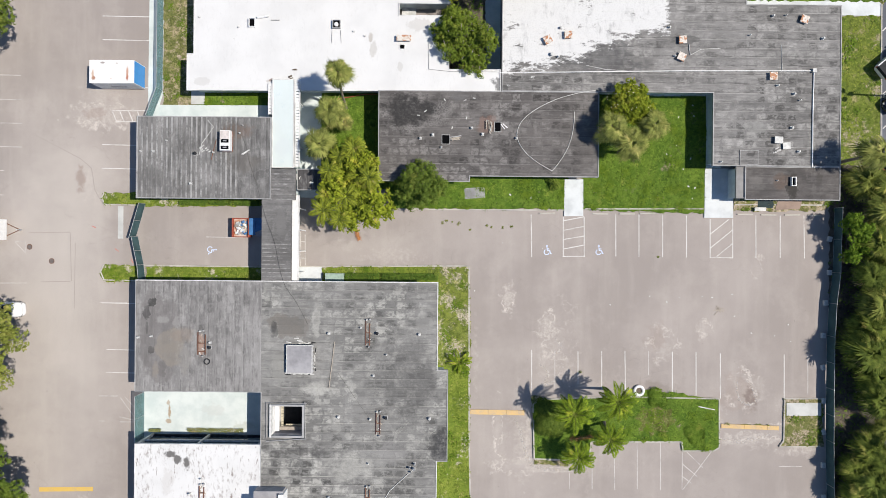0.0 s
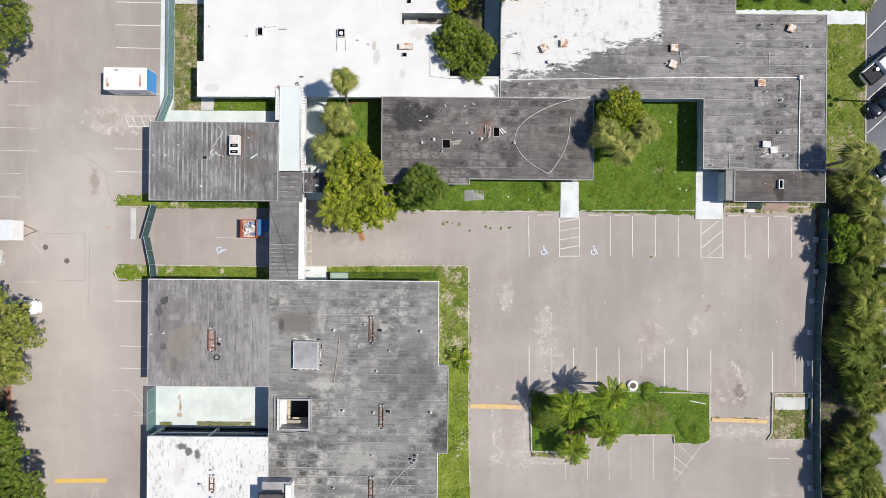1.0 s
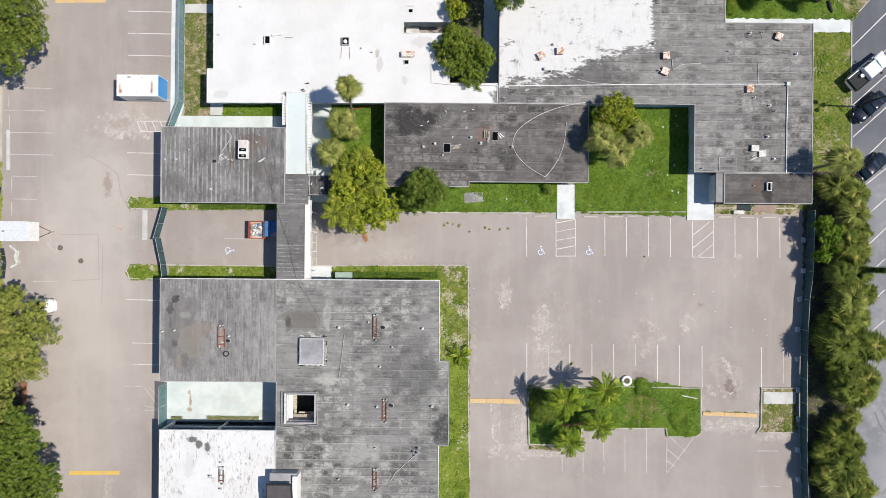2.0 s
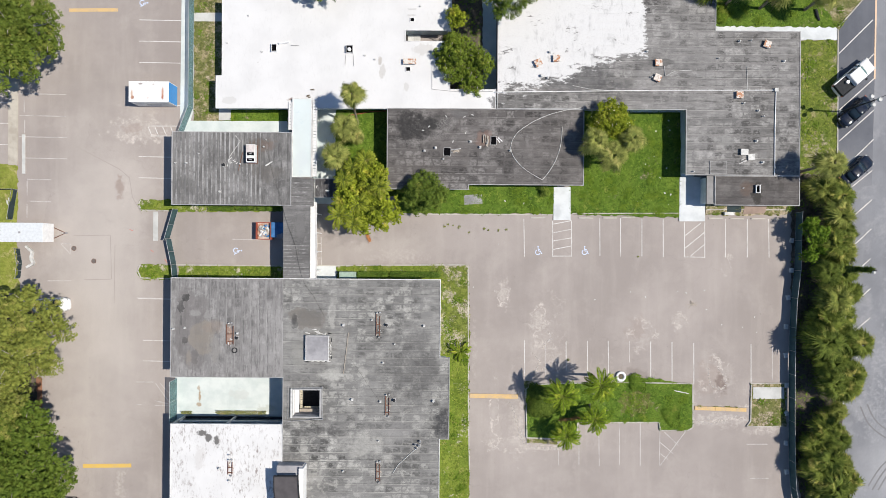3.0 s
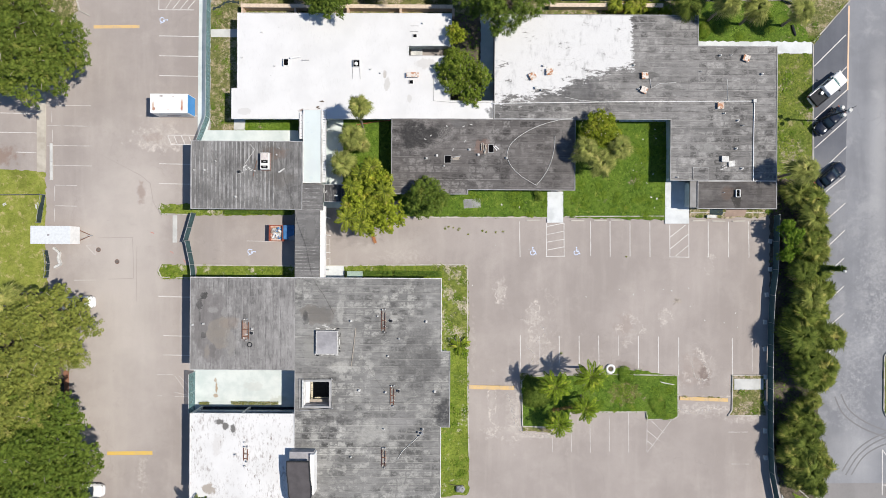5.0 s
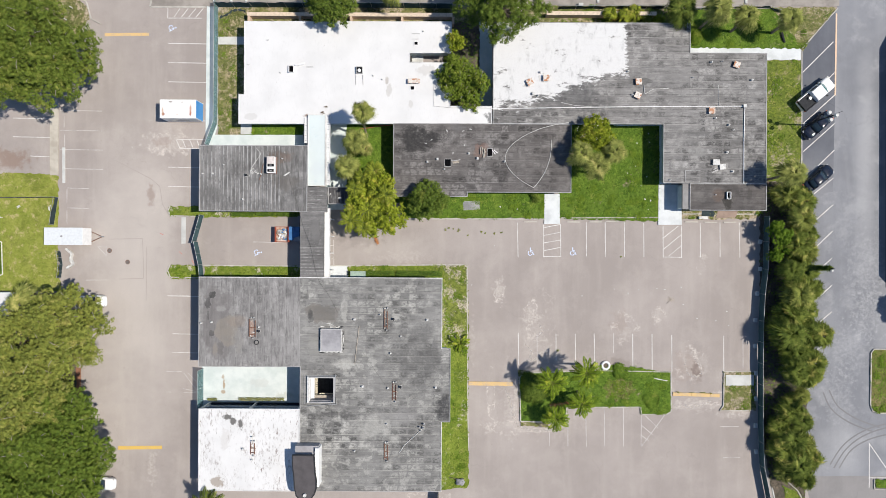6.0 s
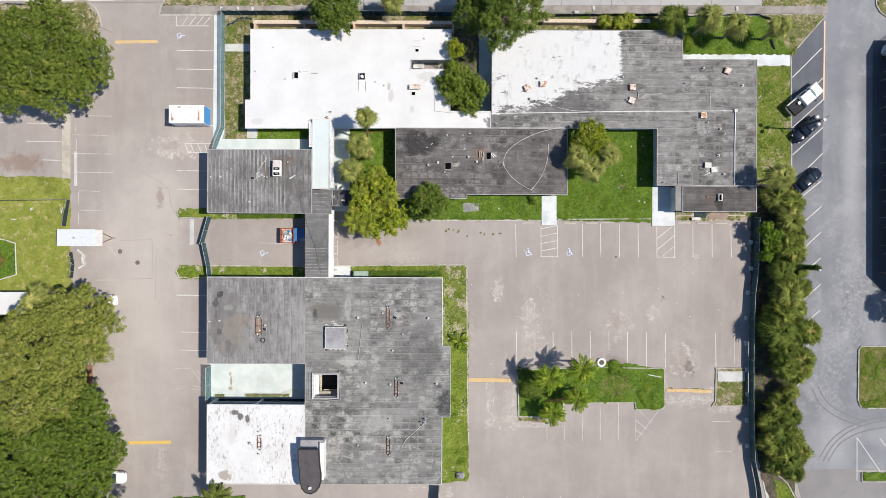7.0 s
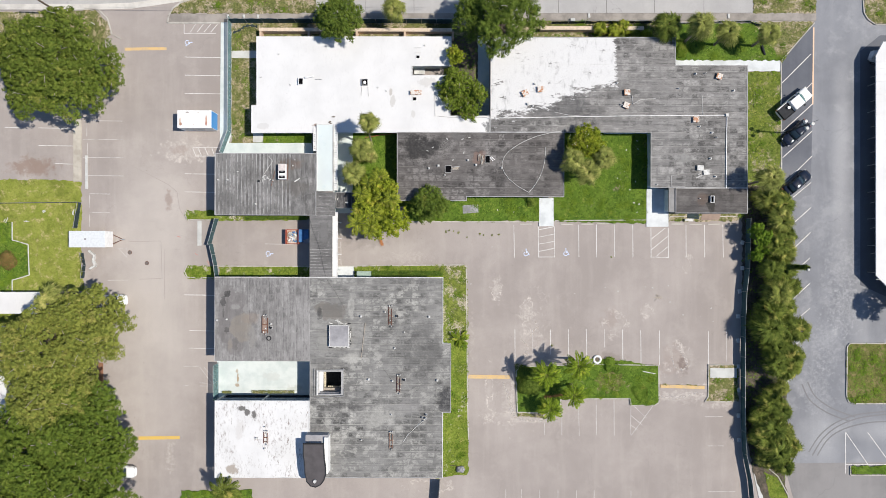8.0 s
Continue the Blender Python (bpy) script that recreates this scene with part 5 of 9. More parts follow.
building("dark_roof_wing", "single-storey wing with a dark stained flat roof", DARK_OUT, HC, M_ROOF_DARK, M_FASCIA, ([(ax0, ay0, ax1, top), (ax1, by0, bx1, top)], True, 0.95, 8.0, 5))
# small ribbed wing
M_ROOF_SMALL = roofing("small_wing_roofing", (0.205, 0.201, 0.197), (0.140, 0.137, 0.134), (0.36, 0.353, 0.345), False, (-33.07, 0.533), laps=0.2, cells=0.3, pools=0.3, streaks=0.5,
    stains=[(-22.28, 12.53, 2.0, 1.2, (0.15, 0.10, 0.075), 0.55), (-21.64, 9.00, 2.2, 1.3, (0.135, 0.125, 0.115), 0.7), (-25.80, 10.18, 1.2, 0.9, (0.33, 0.33, 0.33), 0.4)], vary=0.14)
R_SMALL = (-33.07, 5.22, -18.67, 14.06)
building("small_wing", "small taller wing with a ribbed grey flat roof", rect(R_SMALL), HL, M_ROOF_SMALL, M_FASCIA, ([R_SMALL], False, 0.53, 14.0, 6), seam_rise=0.055, seam_mat=M_RIB, seam_w=0.17, bare=(-22.4, 0, -10, 20))
# covered walkway that joins the wings
M_ROOF_LINK = roofing("link_roofing", (0.185, 0.181, 0.178), (0.13, 0.127, 0.125), (0.30, 0.294, 0.288), True, (-3.6, 0.48), laps=0.25, cells=0.3, pools=0.35, streaks=0.35, ponds=[(-17.5, 2.75, 0.95, 2.0, (0.125, 0.122, 0.12), 0.75), (-17.55, 2.6, 0.7, 1.6, (0.175, 0.171, 0.168), 0.7)], vary=0.06)
R_LINK = (-19.54, -3.63, -16.39, 8.50)
building("covered_walkway", "covered walkway with grey roll roofing between the wings", rect((R_SMALL[2] - 0.9, R_LINK[1] + 0.05, R_LINK[2], R_SMALL[1] - 0.05)), HL - 0.05, M_ROOF_LINK, M_ROOF_LINK,
         ([(R_SMALL[2] - 0.9, R_LINK[1] + 0.05, R_LINK[2], R_SMALL[1] - 0.05)], True, 0.44, 5.0, 7), seam_mat=M_RIB_DARK, seam_rise=0.04, seam_w=0.13, bare=(-30, 0.7, 0, 9), edge=0.012)
R_LINK2 = (-18.50, 5.11, -16.00, 8.50)
building("covered_walkway", "covered walkway with ribbed grey roofing beside the small wing", rect((R_SMALL[2] + 0.04, R_SMALL[1] - 0.02, R_LINK2[2], R_LINK2[3])), HL - 0.08, M_ROOF_LINK, M_ROOF_LINK,
         ([(R_SMALL[2] + 0.04, R_SMALL[1] - 0.02, R_LINK2[2], R_LINK2[3])], True, 0.6, 5.0, 8), seam_rise=0.05, seam_mat=M_RIB, seam_w=0.16, edge=0.012)
# white canopy between small wing and white wing
M_CANOPY = white_roof("white_canopy_sheet", 0.60, (0.52, 0.60, 0.62), tint=(0.60, 0.665, 0.665), stains=[(-17.64, 11.02, 0.9, 1.3, (0.55, 0.60, 0.62), 0.5)], streak=False)
R_CANOPY = (-18.79, 8.75, -16.42, 18.40)
building("white_canopy", "long white flat canopy over a walkway", rect(R_CANOPY), 3.0, M_CANOPY, M_FASCIA_W, over=0.25)


def slotted_strip(r, z, label, horizontal=False):
    """A white slatted sunscreen strip along a canopy: rails and cross slats."""
    x0, y0, x1, y1 = r
    t = thing("slatted_strip", label, "sunscreen", (x0, y0, 0))
    for a, b in ((x0, x0 + 0.12), (x1 - 0.12, x1)):
        part("rail", boxed(a, y0, z - 0.15, b, y1, z, 0.01), M_FASCIA_W, t)
    n = int((y1 - y0) / 0.34)
    for i in range(n):
        y = y0 + (i + 0.5) * (y1 - y0) / n
        part("slat", boxed(x0 + 0.125, y - 0.13, z - 0.10, x1 - 0.125, y + 0.13, z - 0.03), M_WHITE, t)
    k = max(2, int((y1 - y0) / 3.5))
    for i in range(k):
        y = y0 + (i + 0.5) * (y1 - y0) / k
        part("post", boxed((x0 + x1) / 2 - 0.05, y - 0.05, 0.0, (x0 + x1) / 2 + 0.05, y + 0.05, z - 0.10), M_WHITE, t)
    return t


slotted_strip((-16.36, 8.85, -15.79, 18.50), 2.9, "white slatted strip along the canopy")
slotted_strip((-19.31, 14.57, -18.90, 18.00), 2.9, "white slatted strip along the canopy")
R_FASC = (-16.52, -3.66, -15.70, 5.72)
t = thing("walkway_fascia", "white sheet-metal side roof along the covered walkway", "side roof", (R_FASC[0], R_FASC[1], 0))
part("roof_sheet", boxed(R_FASC[0] + 0.05, R_FASC[1], 3.05, R_FASC[2] - 0.12, R_FASC[3], 3.2, 0.01), M_WHITE, t)
part("gutter", boxed(R_FASC[2] - 0.11, R_FASC[1], 2.98, R_FASC[2], R_FASC[3], 3.24, 0.01), M_FASCIA_W, t)
for i in range(4):
    y = R_FASC[1] + (i + 0.4) * (R_FASC[3] - R_FASC[1]) / 4
    part("post", boxed(R_FASC[2] - 0.12, y - 0.06, 0.0, R_FASC[2], y + 0.06, 2.98), M_WHITE, t)
R_DARKCAN = (-16.00, 6.31, -12.32, 8.60)
M_ROOF_CAN = roofing("dark_canopy_roofing", (0.07, 0.068, 0.07), (0.05, 0.048, 0.05), (0.42, 0.42, 0.42), False, laps=0.2, cells=0.2, pools=0.5, pool_at=0.62)
building("dark_canopy", "small dark flat canopy half hidden under a tree", rect(R_DARKCAN), 3.0, M_ROOF_CAN, M_FASCIA, over=0.3)

# large lower wing
CHALK = (0.430, 0.424, 0.394)
M_ROOF_BIG = roofing("large_wing_roofing", (0.230, 0.227, 0.219), (0.168, 0.166, 0.160), CHALK, True, (-32.24, 0.955), laps=0.38, cells=0.72, pools=0.7, pool_at=0.52, streaks=0.3,
    bands=[(-15.0, -24.8, 6.0, 3.6, 0.95), (-5.5, -26.5, 5.5, 5.5, 0.7), (-4.5, -21.0, 6.0, 3.0, 0.6), (-5.0, -13.0, 5.5, 3.0, 0.6)],
    ponds=[(-16.6, -8.5, 2.3, 1.45, (0.185, 0.172, 0.155), 0.85), (-18.1, -8.9, 0.45, 0.95, (0.10, 0.098, 0.095), 0.7), (-13.6, -8.0, 0.5, 1.6, CHALK, 0.5), (-17.6, -12.9, 1.0, 1.6, (0.27, 0.268, 0.25), 0.6)],
    stains=[(-16.01, -7.70, 2.6, 2.2, (0.135, 0.13, 0.125), 0.35), (-18.14, -8.33, 0.4, 1.0, (0.05, 0.05, 0.05), 0.6), (-3.4, -13.8, 3.6, 4.6, (0.105, 0.103, 0.101), 0.6),
            (-0.05, -21.4, 1.2, 2.0, (0.055, 0.055, 0.057), 1.0), (-14.66, -22.00, 4.2, 0.5, (0.06, 0.058, 0.058), 0.7), (-13.50, -15.29, 1.8, 1.0, CHALK, 0.7), (-9.77, -23.78, 3.0, 1.6, CHALK, 0.5),
            (-5.53, -21.92, 2.2, 1.5, (0.24, 0.235, 0.23), 0.6)], vary=0.10)
R_BIG_M, R_BIG_E = (-19.49, -32.24, -0.49, -3.61), (-0.48, -22.91, 0.65, -13.05)
R_BIG_W = (-33.10, -15.62, -19.51, -3.65)
mx0, my0, mx1, my1 = R_BIG_M
wx0, wy0, wx1, wy1 = R_BIG_W
e0, e1, e2, e3 = R_BIG_E
WELL = (-18.36, -20.29, -14.88, -16.97)
BIG_OUT = [(mx0, my0), (mx1, my0), (mx1, e1), (e2, e1), (e2, e3), (mx1, e3), (mx1, my1), (wx0, my1), (wx0, wy0), (mx0, wy0)]
big = thing("large_wing", "large taller wing with chalky grey roll roofing", "building", ((mx0 + mx1) / 2, (my0 + my1) / 2, 0))
outer, inner = inset(BIG_OUT, OVER), inset(BIG_OUT, OVER + 0.2)
lip, back = inset(BIG_OUT, -0.02), inset(BIG_OUT, 0.07)
for i in range(len(BIG_OUT)):
    j = (i + 1) % len(BIG_OUT)
    part("wall", prism(bmesh.new(), ccw([outer[i], outer[j], inner[j], inner[i]]), 0.0, HL - 0.22), M_WALL, big)
    part("roof_edge", prism(bmesh.new(), ccw([lip[i], lip[j], back[j], back[i]]), HL - 0.26, HL + 0.06), M_FASCIA_W if i in (1, 5, 6) else M_FASCIA, big)
wl, wb, wr, wt = WELL
slab = bmesh.new()
for r in [(mx0, my0, wl, my1), (wl, my0, wr, wb), (wl, wt, wr, my1), (wr, my0, mx1, my1), (mx1, e1, e2, e3), (wx0, wy0, mx0, my1)]:
    box(slab, r[0], r[1], HL - 0.22, r[2], r[3], HL)
big_roof = part("roof", slab, M_ROOF_BIG, big)
GUT = (-10.43, -32.24, -9.54, -3.61)
rects = [(mx0, my0, wl, my1), (wl, my0, wr, wb), (wl, wt, wr, my1), (wr, my0, GUT[0], my1), (GUT[2], my0, mx1, my1), (mx1, e1, e2, e3)]
for k, (a, b, c, d) in enumerate(split(rects, True, 0.95, 9.0, 9)):
    part("roofing_sheet", boxed(a + 0.002, b + 0.002, HL - 0.01, c - 0.002, d - 0.002, HL + 0.004 + 0.006 * (k % 2)), M_ROOF_BIG, big_roof)
    part("seam", boxed(a, b - 0.025, HL, c, b + 0.025, HL + 0.022), M_ROOF_BIG, big_roof)
part("roofing_sheet", boxed(GUT[0] + 0.002, my0 + 0.002, HL - 0.01, GUT[2] - 0.002, my1 - 0.002, HL + 0.014), M_ROOF_BIG, big_roof)
M_ROOF_WEST = roofing("west_bay_roofing", (0.262, 0.255, 0.250), (0.205, 0.199, 0.195), (0.36, 0.352, 0.342), False, (-33.10, 0.97), laps=0.45, cells=0.45, pools=0.55, pool_at=0.54, streaks=0.6, bands=[(-22.5, -10.0, 3.0, 5.0, 0.35)],
    ponds=[(-30.7, -9.7, 2.5, 5.4, (0.165, 0.155, 0.152), 0.8), (-29.4, -10.6, 1.5, 2.3, (0.235, 0.212, 0.182), 0.8), (-27.7, -12.2, 0.75, 1.6, (0.245, 0.235, 0.22), 0.7), (-30.2, -7.85, 0.65, 0.42, (0.27, 0.265, 0.255), 0.8),
           (-28.7, -8.1, 0.4, 0.6, (0.27, 0.265, 0.255), 0.7), (-31.3, -6.0, 0.5, 0.55, (0.055, 0.054, 0.053), 0.9), (-31.9, -7.2, 0.45, 0.75, (0.07, 0.069, 0.068), 0.8), (-31.85, -8.7, 0.14, 0.8, (0.08, 0.078, 0.076), 0.7),
           (-31.4, -11.2, 0.4, 0.55, (0.08, 0.077, 0.074), 0.8), (-30.2, -13.2, 0.5, 1.1, (0.13, 0.122, 0.118), 0.6), (-30.9, -13.3, 0.35, 1.0, (0.24, 0.215, 0.185), 0.6)],
    stains=[(-28.0, -9.4, 1.3, 1.0, (0.27, 0.22, 0.18), 0.45), (-26.0, -10.4, 0.5, 1.4, (0.40, 0.24, 0.17), 0.6)], vary=0.07)
for k, (a, b, c, d) in enumerate(split([(wx0, wy0, wx1, wy1)], False, 0.95, 13.0, 10)):
    part("roofing_sheet", boxed(a + 0.002, b + 0.002, HL - 0.01, c - 0.002, d - 0.002, HL + 0.005 + 0.006 * (k % 2)), M_ROOF_WEST, big_roof)

M_CREAM = plain("cream_louvre", (0.62, 0.56, 0.42), 0.6)
# light well in the large roof
well = thing("light_well", "dark square light well with a pale timber rim in the roof", "light well", (wl, wb, HL))
for r, mat, nm in [((wl - 0.12, wb - 0.12, wl + 0.10, wt + 0.12), M_OFFWHITE, "rim"), ((wr - 0.10, wb - 0.12, wr + 0.12, wt + 0.12), M_FASCIA, "rim"), ((wl + 0.10, wb - 0.12, wr - 0.10, wb + 0.08), M_FASCIA, "rim"), ((wl + 0.10, wt - 0.08, wr - 0.10, wt + 0.12), M_FASCIA, "rim")]:
    part(nm, boxed(*r[:2], HL - 0.2, *r[2:], HL + 0.32, 0.015), mat, well)
part("lining", boxed(wl, wb, 0.5, wl + 0.15, wt, HL - 0.21), M_WHITE, well)
part("lining", boxed(wl + 0.16, wb, 0.5, wr, wb + 0.15, HL - 0.21), M_PANEL, well)
part("lining", boxed(wr - 0.15, wb + 0.16, 0.5, wr, wt, HL - 0.21), M_PANEL, well)
part("lining", boxed(wl + 0.16, wt - 0.15, 0.5, wr - 0.16, wt, HL - 0.21), M_PANEL, well)
part("ledge", boxed(wl + 0.15, wb + 0.15, 2.6, wl + 0.55, wt - 0.15, 2.75), M_WHITE, well)
part("sill", boxed(wl + 0.55, wb + 0.15, 2.3, wr - 0.15, wb + 0.55, 2.45), M_PALETIMBER, well)
for k in range(9):
    y = wb + 0.55 + k * (wt - wb - 0.9) / 8
    part("louvre", boxed(wl + 0.56, y - 0.13, 2.15, wl + 0.86, y + 0.13, 2.19), M_CREAM, well)
for k in range(8):
    x = wl + 1.2 + k * (wr - wl - 1.6) / 7
    part("louvre", boxed(x - 0.11, wb + 0.58, 2.0, x + 0.11, wb + 0.74, 2.04), M_CREAM, well)
part("floor_below", boxed(wl + 0.15, wb + 0.15, 0.06, wr - 0.15, wt - 0.15, 0.1), M_DARK, well)
rng = random.Random(4)
for i in range(6):
    a = rng.choice([(wl - 0.4, wb - 0.5, wr + 0.3, wb - 0.3), (wl - 0.45, wt + 0.3, wr + 0.35, wt + 0.2), (wl - 0.55, wb - 0.3, wl - 0.35, wt + 0.35), (wr + 0.25, wb - 0.2, wr + 0.2, wt + 0.4)])
    j = rng.uniform(-0.1, 0.1)
    part("loose_batten", tube(bmesh.new(), [(a[0] + j, a[1] + j, HL + 0.12), (a[2] - j, a[3] - j, HL + 0.3)], 0.03, 5), M_PIPE, well)

# small court: beams at the edge of the white roof
M_ROOF_LOW = white_roof("peeling_white_coating", 0.60, (0.24, 0.205, 0.19), stains=[(-29.3, -22.4, 0.75, 0.45, (0.15, 0.145, 0.14), 1.0), (-28.5, -23.0, 0.45, 0.6, (0.15, 0.145, 0.14), 1.0), (-27.45, -23.4, 0.38, 0.75, (0.15, 0.145, 0.14), 1.0),
    (-30.54, -31.08, 1.0, 1.0, (0.25, 0.20, 0.15), 0.7), (-29.50, -25.42, 0.8, 1.6, (0.5, 0.48, 0.46), 0.4)], scuff=0.75)
R_LOW = (-33.05, -32.28, -19.71, -21.28)
building("white_corner_wing", "corner wing with a peeling white coated flat roof", rect((R_LOW[0], R_LOW[1], mx0 - 0.05, R_LOW[3])), HL, M_ROOF_LOW, M_FASCIA_W)
glz = thing("glazed_front", "dark glazed front with pale pilasters facing the small court", "glazed wall", (R_LOW[0], R_LOW[3], 0))
yf = R_LOW[3] - 0.30
for xc in (R_LOW[0] + 0.14, (-26.42, -21.31)[0], mx0 - 0.32):
    part("pilaster", boxed(xc - 0.12, yf - 0.1, 0.0, xc + 0.12, yf + 0.26, HL - 0.23), M_OFFWHITE, glz)
part("mid_rail", boxed(R_LOW[0] + 0.27, yf - 0.05, 2.05, mx0 - 0.45, yf + 0.22, 2.25), M_OFFWHITE, glz)
part("sill", boxed(R_LOW[0] + 0.27, yf - 0.05, 0.0, mx0 - 0.45, yf + 0.16, 0.35), M_DARK, glz)
xs = [R_LOW[0] + 0.27 + k * (mx0 - 0.45 - R_LOW[0] - 0.27) / 6 for k in range(7)]
for xa, xb in zip(xs, xs[1:]):
    part("pane", boxed(xa + 0.02, yf, 0.36, xb - 0.02, yf + 0.03, 2.04), M_GLASS, glz)
    part("pane", boxed(xa + 0.02, yf, 2.26, xb - 0.02, yf + 0.03, HL - 0.24), M_GLASS, glz)
for xa in xs[1:-1]:
    part("mullion", boxed(xa - 0.018, yf - 0.02, 0.36, xa + 0.018, yf + 0.06, HL - 0.24), M_DARK, glz)

# tower with the rounded dark roof
HT = 6.1
TOWER = [(-19.92, -26.69), (-17.08, -26.68), (-16.92, -29.04), (-16.76, -30.07), (-16.76, -31.01), (-16.99, -31.80), (-17.46, -32.43), (-18.17, -32.75), (-18.88, -32.59), (-19.43, -31.97), (-19.67, -30.86), (-19.75, -29.45), (-19.91, -28.26)]
tower = thing("rounded_tower", "white-walled tower with a dark brown round-ended roof", "tower", (-19.74, -30.81, 0))
part("wall", prism(bmesh.new(), inset(TOWER, 0.25), 0.0, HT - 0.2), M_WHITE, tower)
part("roof", prism(bmesh.new(), ccw(TOWER), HT - 0.2, HT), M_BROWNROOF, tower)
lipo = inset(TOWER, -0.03)
inn = inset(TOWER, 0.10)
bm = bmesh.new()
for i in range(len(lipo)):
    j = (i + 1) % len(lipo)
    prism(bm, ccw([lipo[i], lipo[j], inn[j], inn[i]]), HT - 0.22, HT + 0.05)
part("roof_edge", bm, M_DARK, tower)
r = (-19.81, -27.06, -16.71, -25.87)
part("back_block", boxed(r[0], r[1], 0.0, r[2], r[3] + 0.1, 5.2, 0.03), M_PANEL, tower)
r = (-17.10, -31.05, -16.54, -25.97)
part("side_fin", boxed(r[0], r[1], 0.0, r[2], r[3], 5.6, 0.03), M_WHITE, tower)
part("vent", tube(bmesh.new(), [(-18.25, -31.88, HT), (-18.25, -31.88, HT + 0.25)], 0.22, 12), M_OFFWHITE, tower)

# street-side terrace walls
for label, r in [("low beige terrace wall by the street", (-27.64, 32.50, 0.71, 32.92)), ("low beige garden wall by the street", (13.84, 32.83, 28.96, 33.25))]:
    t = thing("terrace_wall", label, "wall", (r[0], r[1], 0))
    part("wall", boxed(r[0], r[1], 0, r[2], r[3], 1.25), M_BEIGE, t)
    part("coping", boxed(r[0] - 0.04, r[1] - 0.05, 1.25, r[2] + 0.04, r[3] + 0.05, 1.33, 0.01), plain("beige_coping", (0.66, 0.54, 0.42), 0.8), t)
    n = 5 if "terrace" in label else 2
    for i in range(n):
        x = r[0] + (r[2] - r[0]) * i / (n - 1)
        if "terrace" in label:
            part("fin", boxed(x, r[1] - 1.05, 0, x + 0.3, r[1] - 0.02, 1.27), M_BEIGE, t)

# carport across the service road
R_CAR = (62.47, -5.45, 79.86, 30.81)
cp = thing("carport", "long white sheet-metal carport roof on steel posts", "carport", (R_CAR[0], R_CAR[1], 0))
M_CARPORT = white_roof("ribbed_white_sheet", 0.66, (0.62, 0.61, 0.55), streak=False)
CAR_OUT = [(62.43, 28.72), (63.50, 30.79), (79.81, 30.83), (79.92, -9.14), (66.73, -7.52), (62.52, -3.25)]
part("roof", prism(bmesh.new(), ccw(CAR_OUT), 2.12, 2.3), M_CARPORT, cp)
n = 34
for i in range(n):
    y = R_CAR[1] + 1.6 + i * (R_CAR[3] - R_CAR[1] - 3.6) / n
    part("rib", boxed(R_CAR[0] + 0.02, y, 2.29, R_CAR[2] - 0.1, y + 0.07, 2.34), M_CARPORT, cp)
for i in range(9):
    y = R_CAR[1] + 2.6 + i * (R_CAR[3] - R_CAR[1] - 4.5) / 8
    part("post", boxed(R_CAR[0] + 0.35, y - 0.06, 0, R_CAR[0] + 0.47, y + 0.06, 2.12), M_STEEL, cp)

# ground darkened under the carport, so its shadow is deepened by colour
sheet("parking_bays", [(61.74, 30.15), (64.70, 32.53), (76.88, 32.56), (76.99, -9.41), (68.52, -7.74), (61.83, -4.79)], 0.022, M_BAY, "parking bays under the carport, asphalt darkened to deepen the shade", "parking bays")
marking("stall_lines", [line(a, b, 0.11) for a, b in [[(63.26, 30.07), (66.73, 30.84)], [(63.27, 26.26), (66.74, 27.03)], [(63.28, 22.62), (66.75, 23.39)], [(63.29, 18.82), (66.76, 19.59)], [(63.30, 15.01), (66.77, 15.78)], [(63.31, 11.20), (66.78, 11.97)],
        [(63.32, 7.48), (66.79, 8.25)], [(63.33, 3.67), (66.80, 4.44)], [(63.34, -0.14), (66.81, 0.64)]]], M_LINE_OLD, "faded stall lines under the carport", z=0.028)
M_GAP = plain("dark_slab_joint", (0.16, 0.15, 0.14), 0.9, dirt_shade=0.4)
marking("slab_joint", [line(a, b, 0.06) for a, b in [[(-12.15, 41.12), (-12.13, 35.59)], [(-4.95, 41.14), (-4.94, 35.61)], [(2.24, 41.16), (2.25, 35.62)], [(16.62, 41.20), (16.63, 35.75)], [(23.81, 41.22), (23.82, 35.77)], [(31.00, 41.24), (31.01, 35.78)], [(38.36, 41.25), (38.37, 35.89)], [(-19.58, 35.57), (45.57, 35.82)]]], M_GAP, "dark joints between the street slabs", z=0.031)

# roofs of neighbours among the oaks
for label, r, h in [("long pale flat-roofed shed beside the lawn", (-69.82, -9.07, -58.98, -5.95), 2.6), ("pale house roof under the oaks", (-71.45, -13.27, -63.07, -10.88), 2.6), ("pale house roof under the oaks", (-71.43, -24.11, -63.79, -17.29), 2.6)]:
    building("neighbour_house", label, rect(r), h, M_ROOF_WHITE, M_FASCIA_W, over=0.3)


# ---------------------------------------------------------------- trees
M_TWIG = plain("pale_dead_twig", (0.36, 0.33, 0.29), 0.9, dirt_shade=0.4, scale=4.0)


def leaves(centres, outward, size, rng, flat=1.0):
    """Folded diamond leaves at the centres, facing mostly outwards."""
    n = len(centres)
    nrm = outward * flat + rng.normal(0, 0.20, (n, 3))
    nrm[:, 2] += 0.30
    nrm /= np.linalg.norm(nrm, axis=1, keepdims=True) + 1e-9
    ref = rng.normal(0, 1, (n, 3))
    u = np.cross(nrm, ref)
    u /= np.linalg.norm(u, axis=1, keepdims=True) + 1e-9
    v = np.cross(nrm, u)
    s = (size * rng.uniform(0.65, 1.35, n))[:, None]
    quad = np.stack([centres - u * s, centres - v * s * 0.45 + nrm * s * 0.18, centres + u * s, centres + v * s * 0.45 + nrm * s * 0.18], 1)
    return quad


